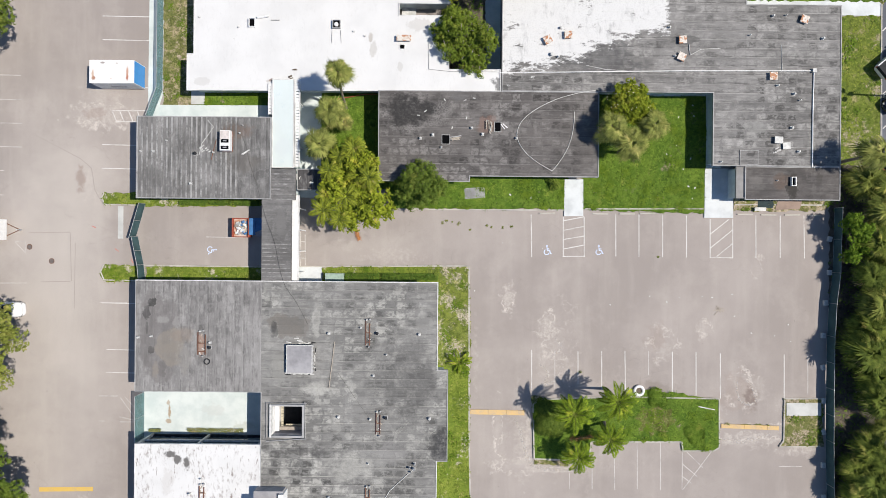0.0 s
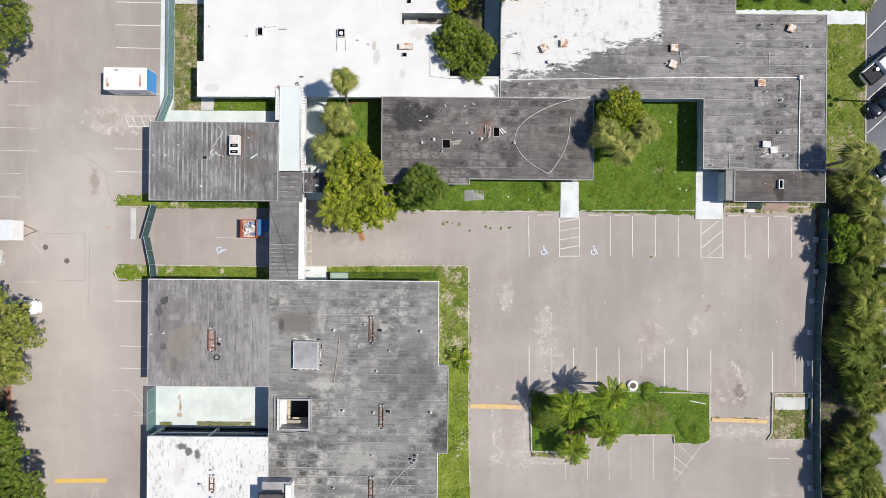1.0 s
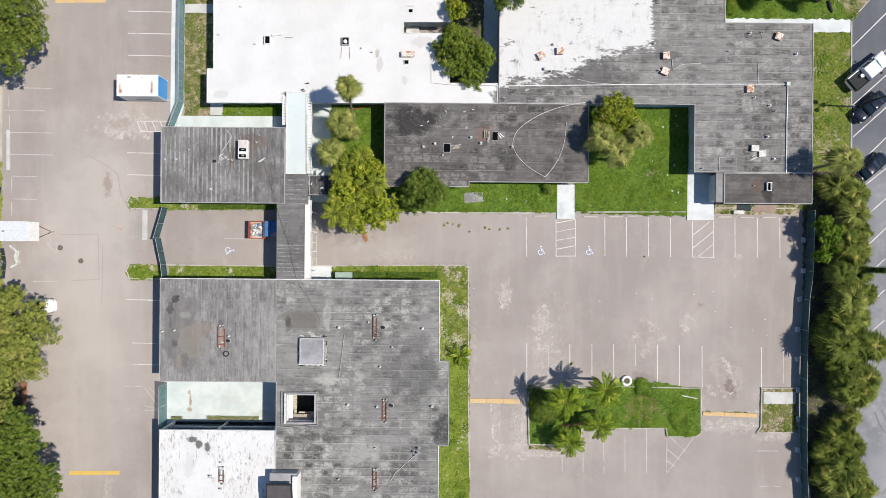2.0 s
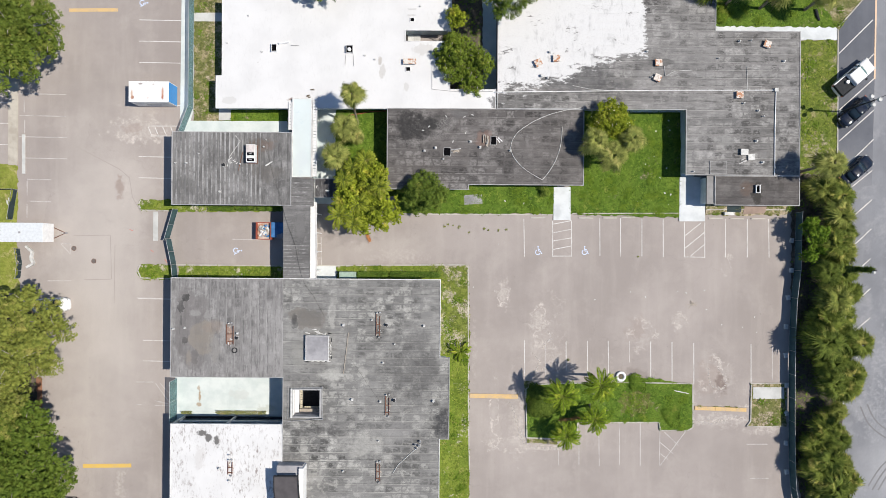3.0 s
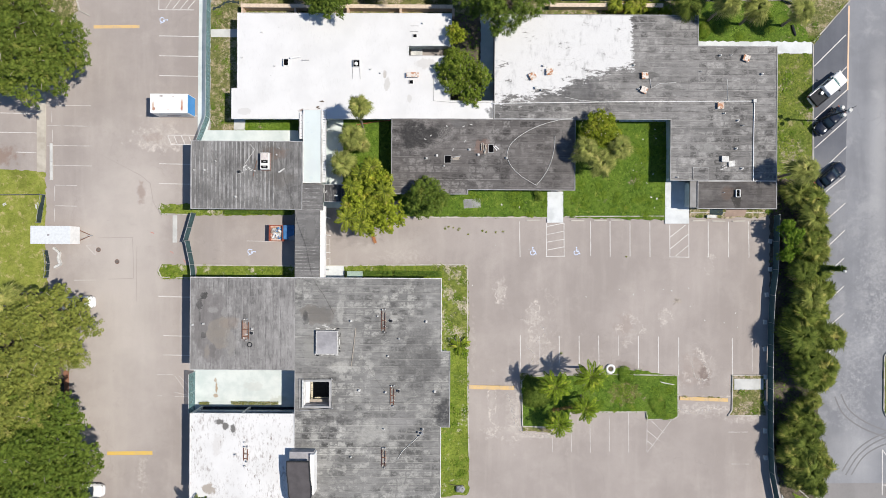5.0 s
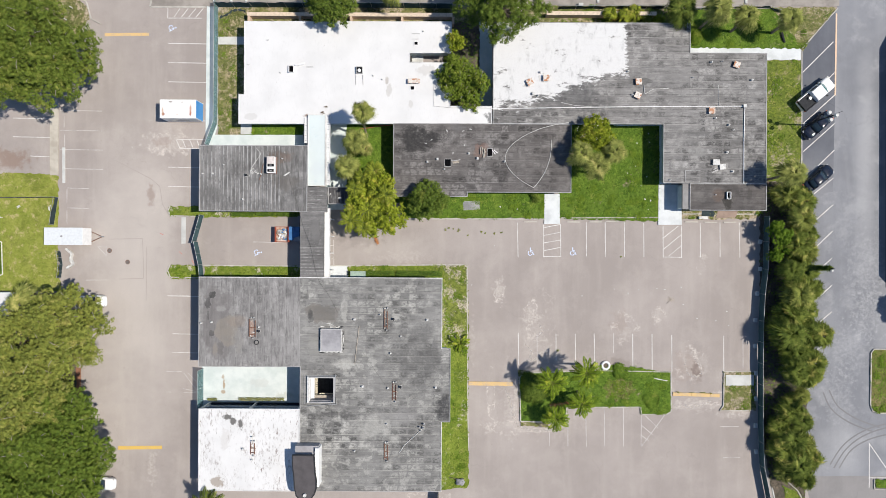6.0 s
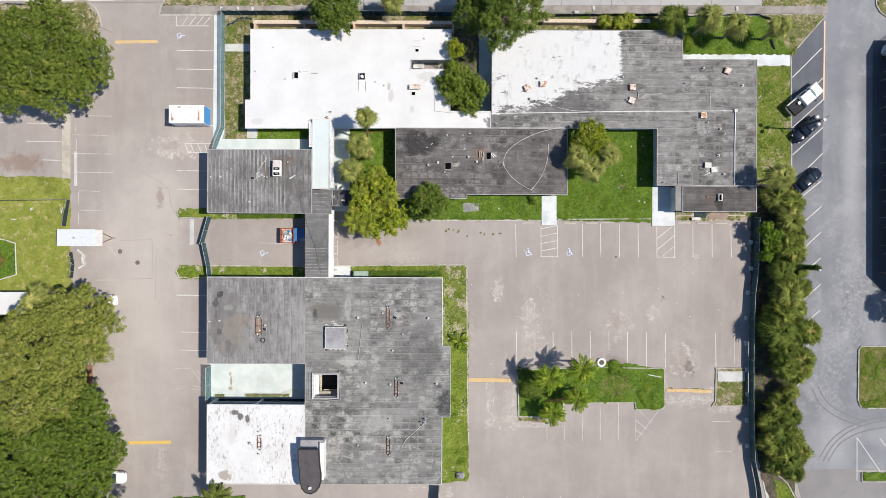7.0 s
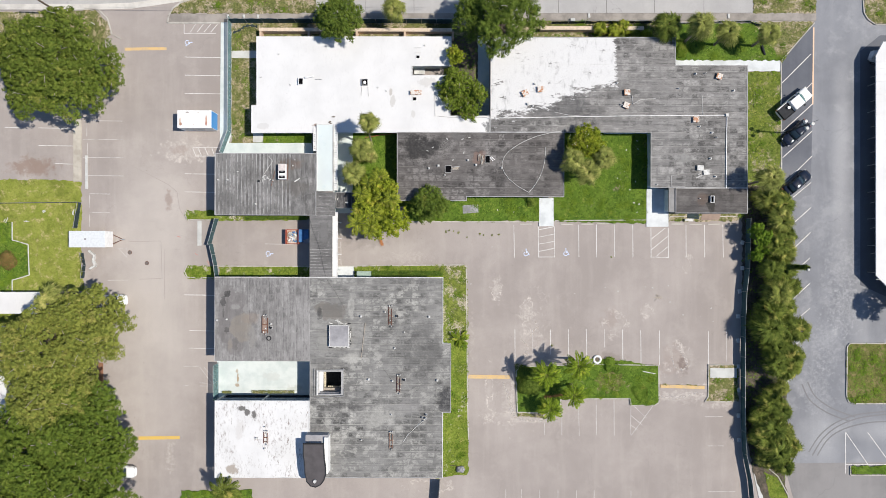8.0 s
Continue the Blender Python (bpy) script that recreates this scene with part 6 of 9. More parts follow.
def crown_points(lobes, rng, clump, per, fill=1.0):
    """Leaves over the upper skin of the lobes, with some deeper ones."""
    pts, out = [], []
    for x, y, z, r, rz in lobes:
        n = max(30, int(fill * per * 12 * r * r))
        d = rng.normal(0, 1, (n, 3))
        d /= np.linalg.norm(d, axis=1, keepdims=True)
        d[:, 2] = np.where(d[:, 2] < -0.1, -d[:, 2], d[:, 2])
        rad = rng.uniform(0.72, 1.0, (n, 1)) ** 0.6 + rng.normal(0, 0.06, (n, 1))
        pts.append(np.array([x, y, z]) + d * rad * np.array([r, r, rz]))
        out.append(d)
    return np.concatenate(pts), np.concatenate(out)


def dome(rng, n, low=-0.1):
    d = rng.normal(0, 1, (n, 3))
    d /= np.linalg.norm(d, axis=1, keepdims=True)
    d[:, 2] = np.where(d[:, 2] < low, -d[:, 2], d[:, 2])
    return d


def tufted(lobes, rng, tuft, leaf_size, cover, tight=0.0):
    """Each bough carries separate tufts of leaves, high and low, over a shaded inner layer. tight: how closely the tufts follow the bough's skin."""
    pts, out = [], []
    for x, y, z, r, rz in lobes:
        c, q = np.array([x, y, z]), np.array([r, r, rz])
        k = max(4, int(2.9 * (r / tuft) ** 2))
        heads = c + dome(rng, k) * q * rng.uniform(0.72 + 0.16 * tight, 1.12 - 0.04 * tight, (k, 1))
        heads[:, 2] += rng.uniform(-1.0, 0.5, k) * tuft * (1 - 0.45 * tight)
        m = max(8, int(cover * 2.6 * (tuft / leaf_size) ** 2))
        d = dome(rng, k * m, -0.35)
        size = np.repeat(tuft * rng.uniform(0.6, 1.25, (k, 1)), m, 0)
        pts.append(np.repeat(heads, m, 0) + d * size * rng.uniform(0.45, 1.05, (k * m, 1)) * np.array([1, 1, 0.75]))
        out.append(d)
        n = int(cover * 3.4 * (r / leaf_size) ** 2 * 0.5)
        d = dome(rng, n)
        pts.append(c + d * q * rng.uniform(0.5, 0.74, (n, 1)))
        out.append(d)
    return np.concatenate(pts), np.concatenate(out)


def tree(name, label, at, radius, height, mat, seed, tuft=None, cover=1.0, leaf_size=0.17, flatten=0.7, base=None, category="tree", group="", bough=None, ragged=1.0, tight=0.0, masses=None):
    """A trunk with limbs that carry many billowing boughs of leaves."""
    rng = np.random.default_rng(seed)
    x, y = at
    bx, by = base or at
    t = thing(name, label, category, (bx, by, 0), group)
    zc = max(height - radius * flatten, height * 0.45)
    bough = bough or max(0.42, radius * 0.17)
    tuft = tuft or bough * 0.42
    phase = rng.uniform(0, 6.28, 4)
    lobes = []
    # masses: (dx, dy, share of the radius, share of the height), the big limbs' own domes; one dome where none are given
    for dx, dy, share, lift in masses or [(0.0, 0.0, 1.0, 1.0)]:
        big, top = radius * share, height * lift
        low = max(top - big * flatten, top * 0.45)
        n = max(5, int((2.0 - 0.85 * tight) * (big / bough) ** 2))
        for i in range(n):
            a = i * 2.39996 + rng.uniform(-0.25, 0.25)
            edge = big * (1 + ragged * (0.05 * math.sin(3 * a + phase[0]) + 0.04 * math.sin(5 * a + phase[1]) + 0.05 * math.sin(8 * a + phase[2])))
            f = math.sqrt((i + 0.5) / n)
            r = bough * rng.uniform(0.7, 1.3)
            d = f * (edge - r * 0.8)
            rise = math.sqrt(max(0.0, 1 - (0.96 * f) ** 2))
            z = low + (top - low) * (rise - 0.12) + rng.uniform(-1.5, 0.6) * bough
            lobes.append((x + dx * radius + d * math.cos(a), y + dy * radius + d * math.sin(a), z, r, r * rng.uniform(0.55 + 0.25 * tight, 0.85 + 0.25 * tight)))
    n = len(lobes)
    c, o = tufted(lobes, rng, tuft, leaf_size, cover, tight)
    c[:, 2] = np.maximum(c[:, 2], 0.12)
    q = leaves(c, o, leaf_size, rng)
    raw("crown", q, np.arange(len(q) * 4).reshape(-1, 4), mat, t)
    bm = bmesh.new()
    tr = max(0.07, radius * 0.055)
    fork = (bx * 0.6 + x * 0.4, by * 0.6 + y * 0.4, max(0.3, zc * 0.55))
    tube(bm, [(bx, by, 0), ((bx + fork[0]) / 2 + 0.05, (by + fork[1]) / 2, fork[2] * 0.5), fork], [tr * 1.3, tr, tr * 0.85], 8)
    part("trunk", bm, M_BARK, t)
    limbs, twigs = bmesh.new(), bmesh.new()
    for k, (lx, ly, lz, r, rz) in enumerate(lobes):
        if k % max(1, n // 14) == 0:
            mid = ((fork[0] + lx) / 2 + rng.uniform(-0.2, 0.2), (fork[1] + ly) / 2, (fork[2] + lz) / 2 - 0.2)
            tube(limbs, [fork, mid, (lx, ly, lz)], [tr * 0.6, tr * 0.35, tr * 0.12], 5)
        if k % 2 == 0 and radius > 4:
            a = rng.uniform(0, 2 * math.pi)
            w = r * rng.uniform(0.6, 1.4)
            tube(twigs, [(lx, ly, lz + rz * 0.3), (lx + w * 0.6 * math.cos(a), ly + w * 0.6 * math.sin(a), lz + rz * 0.95), (lx + w * math.cos(a), ly + w * math.sin(a), lz + rz * 1.15)], [0.05, 0.036, 0.016], 4)
    part("branch_frame", limbs, M_BARK, t)
    if radius > 4:
        part("deadwood", twigs, M_TWIG, t)["kind"] = "stuff"
    return t


def shrub(label, at, radius, height, mat, seed, name="shrub", clump=0.3, leaf_size=0.08, category="shrub", z=0.05):
    rng = np.random.default_rng(seed)
    t = thing(name, label, category, (*at, 0))
    lobes = [(at[0] + rng.uniform(-0.5, 0.5) * radius, at[1] + rng.uniform(-0.5, 0.5) * radius, z + height * rng.uniform(0.3, 0.6), radius * rng.uniform(0.45, 0.65), height * 0.5) for i in range(5)]
    c, o = crown_points(lobes, rng, clump, 62)
    c[:, 2] = np.maximum(c[:, 2], z)
    q = leaves(c, o, leaf_size, rng)
    raw("foliage", q, np.arange(len(q) * 4).reshape(-1, 4), mat, t)
    if height > 0.1:
        bm = bmesh.new()
        for lx, ly, lz, r, rz in lobes:
            tube(bm, [(at[0], at[1], 0.0), (lx, ly, lz)], [0.03, 0.012], 5)
        part("stems", bm, M_BARK, t)
    return t


def hedge(label, r, height, seed, mat=None, z=0.1):
    rng = np.random.default_rng(seed)
    x0, y0, x1, y1 = r
    t = thing("hedge", label, "hedge", (x0, y0, 0))
    n = int((x1 - x0) * (y1 - y0) * 190 + 80)
    p = np.stack([rng.uniform(x0, x1, n), rng.uniform(y0, y1, n), z + height * rng.uniform(0.45, 1.02, n)], 1)
    o = np.zeros((n, 3))
    o[:, 2] = 1
    q = leaves(p, o, 0.085, rng)
    raw("foliage", q, np.arange(n * 4).reshape(-1, 4), mat or M_HEDGE, t)
    bm = bmesh.new()
    k = max(2, int((x1 - x0) / 0.6))
    for i in range(k):
        x = x0 + (i + 0.5) * (x1 - x0) / k
        tube(bm, [(x, (y0 + y1) / 2, 0.0), (x + 0.05, (y0 + y1) / 2, height * 0.8)], [0.04, 0.02], 5)
    part("stems", bm, M_BARK, t)
    return t


def fan_crown(at, radius, rng, fans=40, leaflets=25, droop=1.0):
    """Fan-shaped fronds on stalks, the young ones upright in the middle, the older ones hanging lower."""
    quads = []
    c = np.array(at)
    for i in range(fans):
        f = (i + 0.5) / fans
        az = i * 2.39996 + rng.uniform(-0.6, 0.6)
        el = math.radians(72 - 92 * f ** 0.9 * droop + rng.uniform(-16, 16))
        stalk = radius * (0.16 + 0.36 * f ** 0.6) * rng.uniform(0.65, 1.3)
        flat = np.array([math.cos(az), math.sin(az), 0.0])
        hub = c + flat * stalk * math.cos(el) + np.array([0, 0, stalk * math.sin(el)])
        eb = el - math.radians(38)
        d = flat * math.cos(eb) + np.array([0, 0, math.sin(eb)])
        side = np.array([-math.sin(az), math.cos(az), 0.0])
        up = np.cross(d, side)
        roll = rng.uniform(-1.0, 1.0)
        side = side * math.cos(roll) + up * math.sin(roll)
        nrm = np.cross(d, side)
        quads.append([c + side * 0.03, c - side * 0.03, hub - side * 0.02, hub + side * 0.02])
        length = radius * rng.uniform(0.46, 0.68)
        for j in range(leaflets):
            a = math.radians(-105 + 210 * j / (leaflets - 1) + rng.uniform(-4, 4))
            w = d * math.cos(a) + side * math.sin(a)
            ll = length * (0.70 + 0.30 * math.cos(a)) * rng.uniform(0.88, 1.08)
            tip = hub + w * ll + np.array([0, 0, -ll * rng.uniform(0.12, 0.55)])
            mid = hub + w * ll * 0.45 + np.array([0, 0, 0.02])
            sw = np.cross(w, nrm)
            sw /= np.linalg.norm(sw) + 1e-9
            ww = ll * 0.046
            quads.append([hub, mid - sw * ww, tip, mid + sw * ww])
    return np.array(quads)


def fan_palm(label, base, crown, height, radius, seed, mat=None, group="", fans=38, trunk=0.16, name="fan_palm", droop=1.0):
    rng = np.random.default_rng(seed)
    t = thing(name, label, "palm tree", (*base, 0), group)
    q = fan_crown((*crown, height), radius, rng, fans, droop=droop)
    q[:, :, 2] = np.maximum(q[:, :, 2], 0.1)
    raw("crown", q, np.arange(len(q) * 4).reshape(-1, 4), mat or M_PALM, t)
    bm = bmesh.new()
    mid = ((base[0] * 0.62 + crown[0] * 0.38), (base[1] * 0.62 + crown[1] * 0.38), height * 0.5)
    tube(bm, [(*base, 0), mid, (*crown, height + 0.1)], [trunk * 1.25, trunk, trunk * 0.8], 9)
    part("trunk", bm, M_PALMBARK, t)
    dead = fan_crown((*crown, height - radius * 0.12), radius * 0.8, rng, 9, 9)
    dead[:, :, 2] -= np.abs(dead[:, :, 2] - height) * 0.6
    dead[:, :, 2] = np.maximum(dead[:, :, 2], 0.1)
    raw("dry_fronds", dead, np.arange(len(dead) * 4).reshape(-1, 4), M_DEADFROND, t)
    return t


def feather_palm(label, base, crown, height, radius, seed, fronds=20, mat=None, group=""):
    """A palm with long feathered fronds that arch from the top of the trunk."""
    rng = np.random.default_rng(seed)
    t = thing("feather_palm", label, "palm tree", (*base, 0), group)
    quads, ribs = [], bmesh.new()
    c = np.array([*crown, height])
    for i in range(fronds):
        az = i * 2.39996 + rng.uniform(-0.15, 0.15)
        lift = 0.85 - 0.95 * i / fronds
        length = radius * rng.uniform(0.9, 1.12)
        flat = np.array([math.cos(az), math.sin(az), 0.0])
        side = np.array([-math.sin(az), math.cos(az), 0.0])
        pts = []
        for k in range(9):
            f = k / 8
            pts.append(c + flat * length * f * (1 - 0.12 * f) + np.array([0, 0, length * (lift * f - 0.95 * f * f * (0.55 + 0.3 * lift))]))
        tube(ribs, [tuple(p) for p in pts], [0.045 - 0.0045 * k for k in range(9)], 4)
        for k in range(24):
            f = 0.10 + 0.9 * k / 23
            j = min(7, int(f * 8))
            p = pts[j] + (pts[j + 1] - pts[j]) * (f * 8 - j)
            d = pts[j + 1] - pts[j]
            d /= np.linalg.norm(d)
            ll = length * 0.225 * math.sin(math.pi * min(1.0, 0.16 + f * 0.80)) ** 0.7
            for s in (-1, 1):
                w = side * s * 0.75 + d * 0.75 + np.array([0, 0, -0.16 + rng.uniform(-0.14, 0.14)])
                w /= np.linalg.norm(w)
                tip = p + w * ll
                mid = p + w * ll * 0.45 + np.array([0, 0, 0.02])
                ww = d * 0.082 * radius / 3
                quads.append([p - ww * 0.5, mid - ww, tip, mid + ww])
    q = np.array(quads)
    q[:, :, 2] = np.maximum(q[:, :, 2], 0.12)
    raw("fronds", q, np.arange(len(q) * 4).reshape(-1, 4), mat or M_PALMDARK, t)
    part("frond_ribs", ribs, M_PALM, t)
    bm = bmesh.new()
    tube(bm, [(*base, 0), ((base[0] + crown[0]) / 2, (base[1] + crown[1]) / 2 + 0.06, height * 0.5), (*crown, height)], [0.19, 0.13, 0.12], 9)
    part("trunk", bm, M_PALMBARK, t)
    return t


OAK = "spreading live oak with dense olive-green foliage over the lot"
tree("oak_tree", OAK, (-53.45, 25.95), 8.75, 9.5, M_OAK, 14, cover=1.3, leaf_size=0.14, flatten=0.5, bough=1.1, tuft=0.36, ragged=0.8, tight=1.0,
     masses=[(-0.32, 0.10, 0.72, 1.0), (0.10, 0.34, 0.54, 0.95), (0.62, 0.0, 0.42, 0.84), (0.10, -0.34, 0.60, 0.93), (-0.44, -0.40, 0.50, 0.86), (0.48, -0.36, 0.42, 0.80), (-0.66, 0.05, 0.42, 0.84)])
OAK_MASSES = [(0.0, 0.10, 0.66, 1.0), (0.50, 0.18, 0.50, 0.88), (-0.48, 0.30, 0.50, 0.90), (0.20, -0.50, 0.50, 0.86), (-0.38, -0.42, 0.52, 0.92), (0.10, 0.62, 0.38, 0.82)]
for k, (at, r, h, label) in enumerate([
        ((-49.32, -10.16), 5.41, 8.5, "live oak with dense olive foliage at the edge of the lot"), ((-56.49, -13.65), 5.58, 8.8, "live oak with dusty olive foliage over a house roof"),
        ((-54.10, -18.42), 7.11, 9.5, "live oak with brown-tinged olive foliage"), ((-50.31, -24.67), 7.44, 9.0, "live oak with fresh green foliage over parked cars"),
        ((-57.60, -28.22), 7.28, 9.5, "live oak with dense green foliage"), ((-50.61, -32.56), 7.28, 9.0, "live oak with dense green foliage over parked cars"),
        ((-56.75, -35.89), 6.77, 9.0, "live oak with dense green foliage")]):
    turn = 1.1 * k
    tree("oak_tree", label, at, r * (1.12, 1.12, 1.02, 1.05, 1.07, 1.07, 1.07)[k], h, M_OAKDRY if k < 3 else M_OAKGREEN, 20 + k, cover=1.3, leaf_size=0.14, flatten=0.5, bough=1.1, tuft=0.36, group="oaks beside the lot", tight=1.0,
         masses=[(u * math.cos(turn) - v * math.sin(turn), u * math.sin(turn) + v * math.cos(turn), w, z) for u, v, w, z in OAK_MASSES])
tree("street_tree", "rounded fine-leaved dark green tree by the street wall", (-15.31, 32.99), 3.55, 6.8, M_DARKLEAF, 31, leaf_size=0.080, flatten=0.8)
tree("street_tree", "large dense dark green tree by the street", (7.58, 32.74), 5.58, 9.5, M_DARKLEAF, 32, leaf_size=0.104, flatten=0.75)
tree("street_tree", "dense dark green tree by the street", (3.67, 33.08), 3.05, 7.5, M_DARKLEAF, 33, leaf_size=0.098, flatten=0.8)
tree("court_tree", "leafy green tree growing between two white roofs", (2.1, 22.6), 4.3, 4.8, M_COURTLEAF, 34, leaf_size=0.11, flatten=0.8, bough=0.6, tuft=0.27, tight=0.7,
     masses=[(-0.15, 0.1, 0.66, 1.0), (0.45, 0.05, 0.45, 0.88), (-0.45, 0.25, 0.42, 0.86), (0.25, -0.5, 0.42, 0.84), (-0.2, 0.6, 0.36, 0.82)])
tree("small_tree", "small yellowing tree in the planted court", (1.19, 28.17), 1.44, 4.6, M_YELLOWLEAF, 35, leaf_size=0.073)
for k, (at, r, h, label) in enumerate([((-7.27, 4.45), 2.3, 6.0, "yellow-green broadleaf tree beside the dark roof"), ((-11.86, 6.10), 1.7, 5.6, "yellow-green broadleaf tree beside the dark canopy"),
        ((-8.76, 9.02), 1.9, 5.6, "yellow-green broadleaf tree mixed with palm fronds"), ((-9.82, 3.48), 1.7, 5.2, "yellow-green broadleaf tree mixed with palm fronds"), ((-8.79, 6.29), 1.7, 5.0, "yellow-green broadleaf tree mixed with palm fronds"), ((-10.98, 7.36), 1.5, 4.9, "yellow-green broadleaf tree mixed with palm fronds")]):
    tree("garden_tree", label, at, r, h, M_YELLOWLEAF, 36 + 100 * k, leaf_size=0.19, flatten=0.8, bough=0.6, tuft=0.34)
tree("round_tree", "compact rounded dark green tree at the roof edge", (-2.49, 6.85), 2.88, 5.6, M_DARKLEAF, 38, leaf_size=0.10, flatten=0.85, bough=0.62, tuft=0.34)
tree("court_tree", "bright green flowering tree in the lawn court", (19.85, 15.55), 2.75, 6.0, M_YELLOWLEAF, 39, leaf_size=0.12, flatten=0.9, ragged=1.6)
tree("boundary_tree", "bright green broadleaf tree among the boundary palms", (45.45, 1.7), 2.35, 4.1, M_BRIGHTLEAF, 40, leaf_size=0.10, flatten=0.9, bough=0.55, tight=0.6, masses=[(0.0, 0.25, 0.62, 1.0), (0.25, -0.45, 0.55, 0.85), (-0.25, 0.75, 0.40, 0.8), (-0.2, -0.9, 0.32, 0.7)])

# fan palms: base on the ground, crown where it shows
fan_palm("slender leaning cabbage palm beside the white roof", (-11.20, 15.99), (-10.65, 17.56), 8.6, 1.75, 51, M_PALMPALE, trunk=0.13, fans=44)
for k, (px, r, h, label) in enumerate([
        ((-12.31, 14.82), 1.95, 4.4, "cabbage palm with grey-green fans in the garden court"), ((-13.26, 11.12), 2.15, 4.4, "cabbage palm with grey-green fans beside the canopy"),
        ((-11.00, 13.90), 1.2, 2.6, "young cabbage palm in the garden court"),
        ((17.70, 13.14), 2.1, 5.4, "cabbage palm with pale fans in the lawn court"), ((19.85, 11.3), 2.2, 5.2, "cabbage palm with pale fans in the lawn court"),
        ((22.3, 13.4), 2.0, 5.2, "cabbage palm with pale fans in the lawn court"), ((-7.49, 34.37), 2.1, 5.0, "cabbage palm by the street wall"),
        ((31.50, 32.35), 2.45, 4.2, "dark green fan palm at the roof corner"), ((35.25, 31.45), 2.35, 6.8, "cabbage palm on the street lawn"),
        ((39.78, 31.14), 2.1, 5.0, "cabbage palm on the street lawn"), ((45.52, 30.99), 2.0, 5.0, "cabbage palm on the street lawn"),
        ((44.95, 10.35), 2.3, 6.7, "cabbage palm beside the parking bays")]):
    fan_palm(label, (px[0] + 0.1, px[1] - 0.1), px, h, r, 60 + k, M_PALMDARK if k == 7 else M_PALMPALE)
for k, (x, y) in enumerate([(-11.10, 9.78), (-9.55, 10.63), (-12.61, 4.02), (-10.92, 2.95), (-9.05, 7.76), (-10.35, 5.47), (-12.05, 8.21), (-7.85, 7.41), (-8.67, 5.37), (-12.50, 5.63)]):
    feather_palm("golden-green palm in the garden thicket", (x, y), (x, y), 4.9 + 0.25 * (k % 4), 1.45 + 0.2 * (k % 3), 400 + k, 17, M_PALMGOLD, "garden thicket palms")
ROW = [(46.4, 7.9, 2.4), (48.2, 7.0, 2.2), (47.7, 4.6, 2.5), (48.8, 2.7, 2.1), (47.2, 1.0, 2.3), (48.8, 0.2, 2.2), (48.2, -2.8, 2.5), (46.4, -2.6, 2.1), (49.3, -4.9, 2.2), (47.4, -5.7, 2.6), (48.8, -7.9, 2.4), (46.7, -8.4, 2.5), (46.1, -11.0, 3.0), (48.8, -11.0, 2.8), (50.5, -11.3, 2.2), (47.7, -13.7, 2.6), (49.6, -15.0, 2.3), (46.9, -15.9, 2.3), (49.8, -16.7, 1.7), (48.5, -16.7, 2.1), (48.3, -19.7, 1.6), (46.5, -21.8, 2.4), (47.7, -22.7, 2.1), (45.2, -23.9, 1.9), (46.8, -25.3, 2.5), (48.7, -26.4, 2.2), (45.7, -26.8, 2.4), (47.3, -28.6, 2.6), (49.4, -28.2, 2.1), (48.2, -30.6, 2.1), (46.3, -30.0, 1.9)]
for k, (x, y, r) in enumerate(ROW):
    h = 2.2 + 1.1 * ((k * 7) % 5) / 4
    x += 0.5
    label, mat = "shaggy cabbage palm in the boundary row", M_PALM
    if k in (3, 7, 12, 13, 15, 17, 22, 24, 27, 29):
        label, mat = "dense dark fan palm in the boundary row", M_PALMDARK
    elif k in (0, 2, 5, 9, 20, 25, 30):
        label, mat = "sun-bleached cabbage palm in the boundary row", M_PALMSUN
    fan_palm(label, (x, y), (x, y), h, r, 100 + k, mat, "boundary palms", fans=46)
for k, (base, crown, h, r) in enumerate([((14.57, -17.86), (14.05, -17.30), 5.4, 2.3), ((18.80, -15.82), (18.53, -15.97), 5.6, 2.35), ((18.6, -19.6), (18.2, -20.42), 4.1, 2.15), ((15.3, -22.45), (15.0, -22.7), 3.2, 2.1)]):
    feather_palm("feathery green palm in the planted island", base, crown, h, r, 200 + k, 19, M_PALMLUSH, group="island palms")
feather_palm("feathery palm beside the corner roof", (-33.10, -34.40), (-31.56, -33.87), 4.6, 2.4, 210, 22, M_PALM)
feather_palm("young yellow-green palm in the grass strip", (1.93, -12.97), (1.97, -12.90), 0.7, 1.7, 220, 11, M_PALMLUSH)
fan_palm("yellowing palm between the oaks", (-58.38, -7.90), (-55.6, -7.2), 5.6, 2.6, 221, M_PALMPALE)
shrub("autumn-tinted round shrub on the lawn", (-64.75, -1.47), 1.5, 1.5, leaf("russet_leaves", (0.12, 0.10, 0.03), (0.20, 0.13, 0.05), (0.10, 0.14, 0.03)), 230)
shrub("leafy green bush in the planted island", (24.55, -16.75), 1.25, 0.4, M_BLADE, 231)
shrub("leafy green bush in the planted island", (29.21, -21.03), 1.7, 0.16, M_BLADE, 232, leaf_size=0.09)
shrub("leafy green bush in the planted island", (12.42, -20.00), 2.0, 0.9, M_DARKLEAF, 233, leaf_size=0.10)
shrub("leafy green bush in the planted island", (12.21, -18.28), 1.5, 0.9, M_DARKLEAF, 234, leaf_size=0.10)
shrub("leafy green bush at the end of the lawn", (12.40, 7.56), 0.9, 0.9, M_BROADLEAF, 235)
for k, (x, y) in enumerate([(22.59, 32.93), (24.58, 32.60), (25.90, 33.10)]):
    fan_palm("golden-green young palm by the street wall", (x, y), (x, y), 1.8, 1.3, 500 + k, M_PALMGOLD, "street wall palms", fans=26, trunk=0.1)
shrub("green shrub by the street wall", (25.54, 33.31), 1.4, 1.5, M_BROADLEAF, 240)
shrub("green shrub by the street wall", (28.0, 32.95), 1.2, 1.3, M_BROADLEAF, 241)
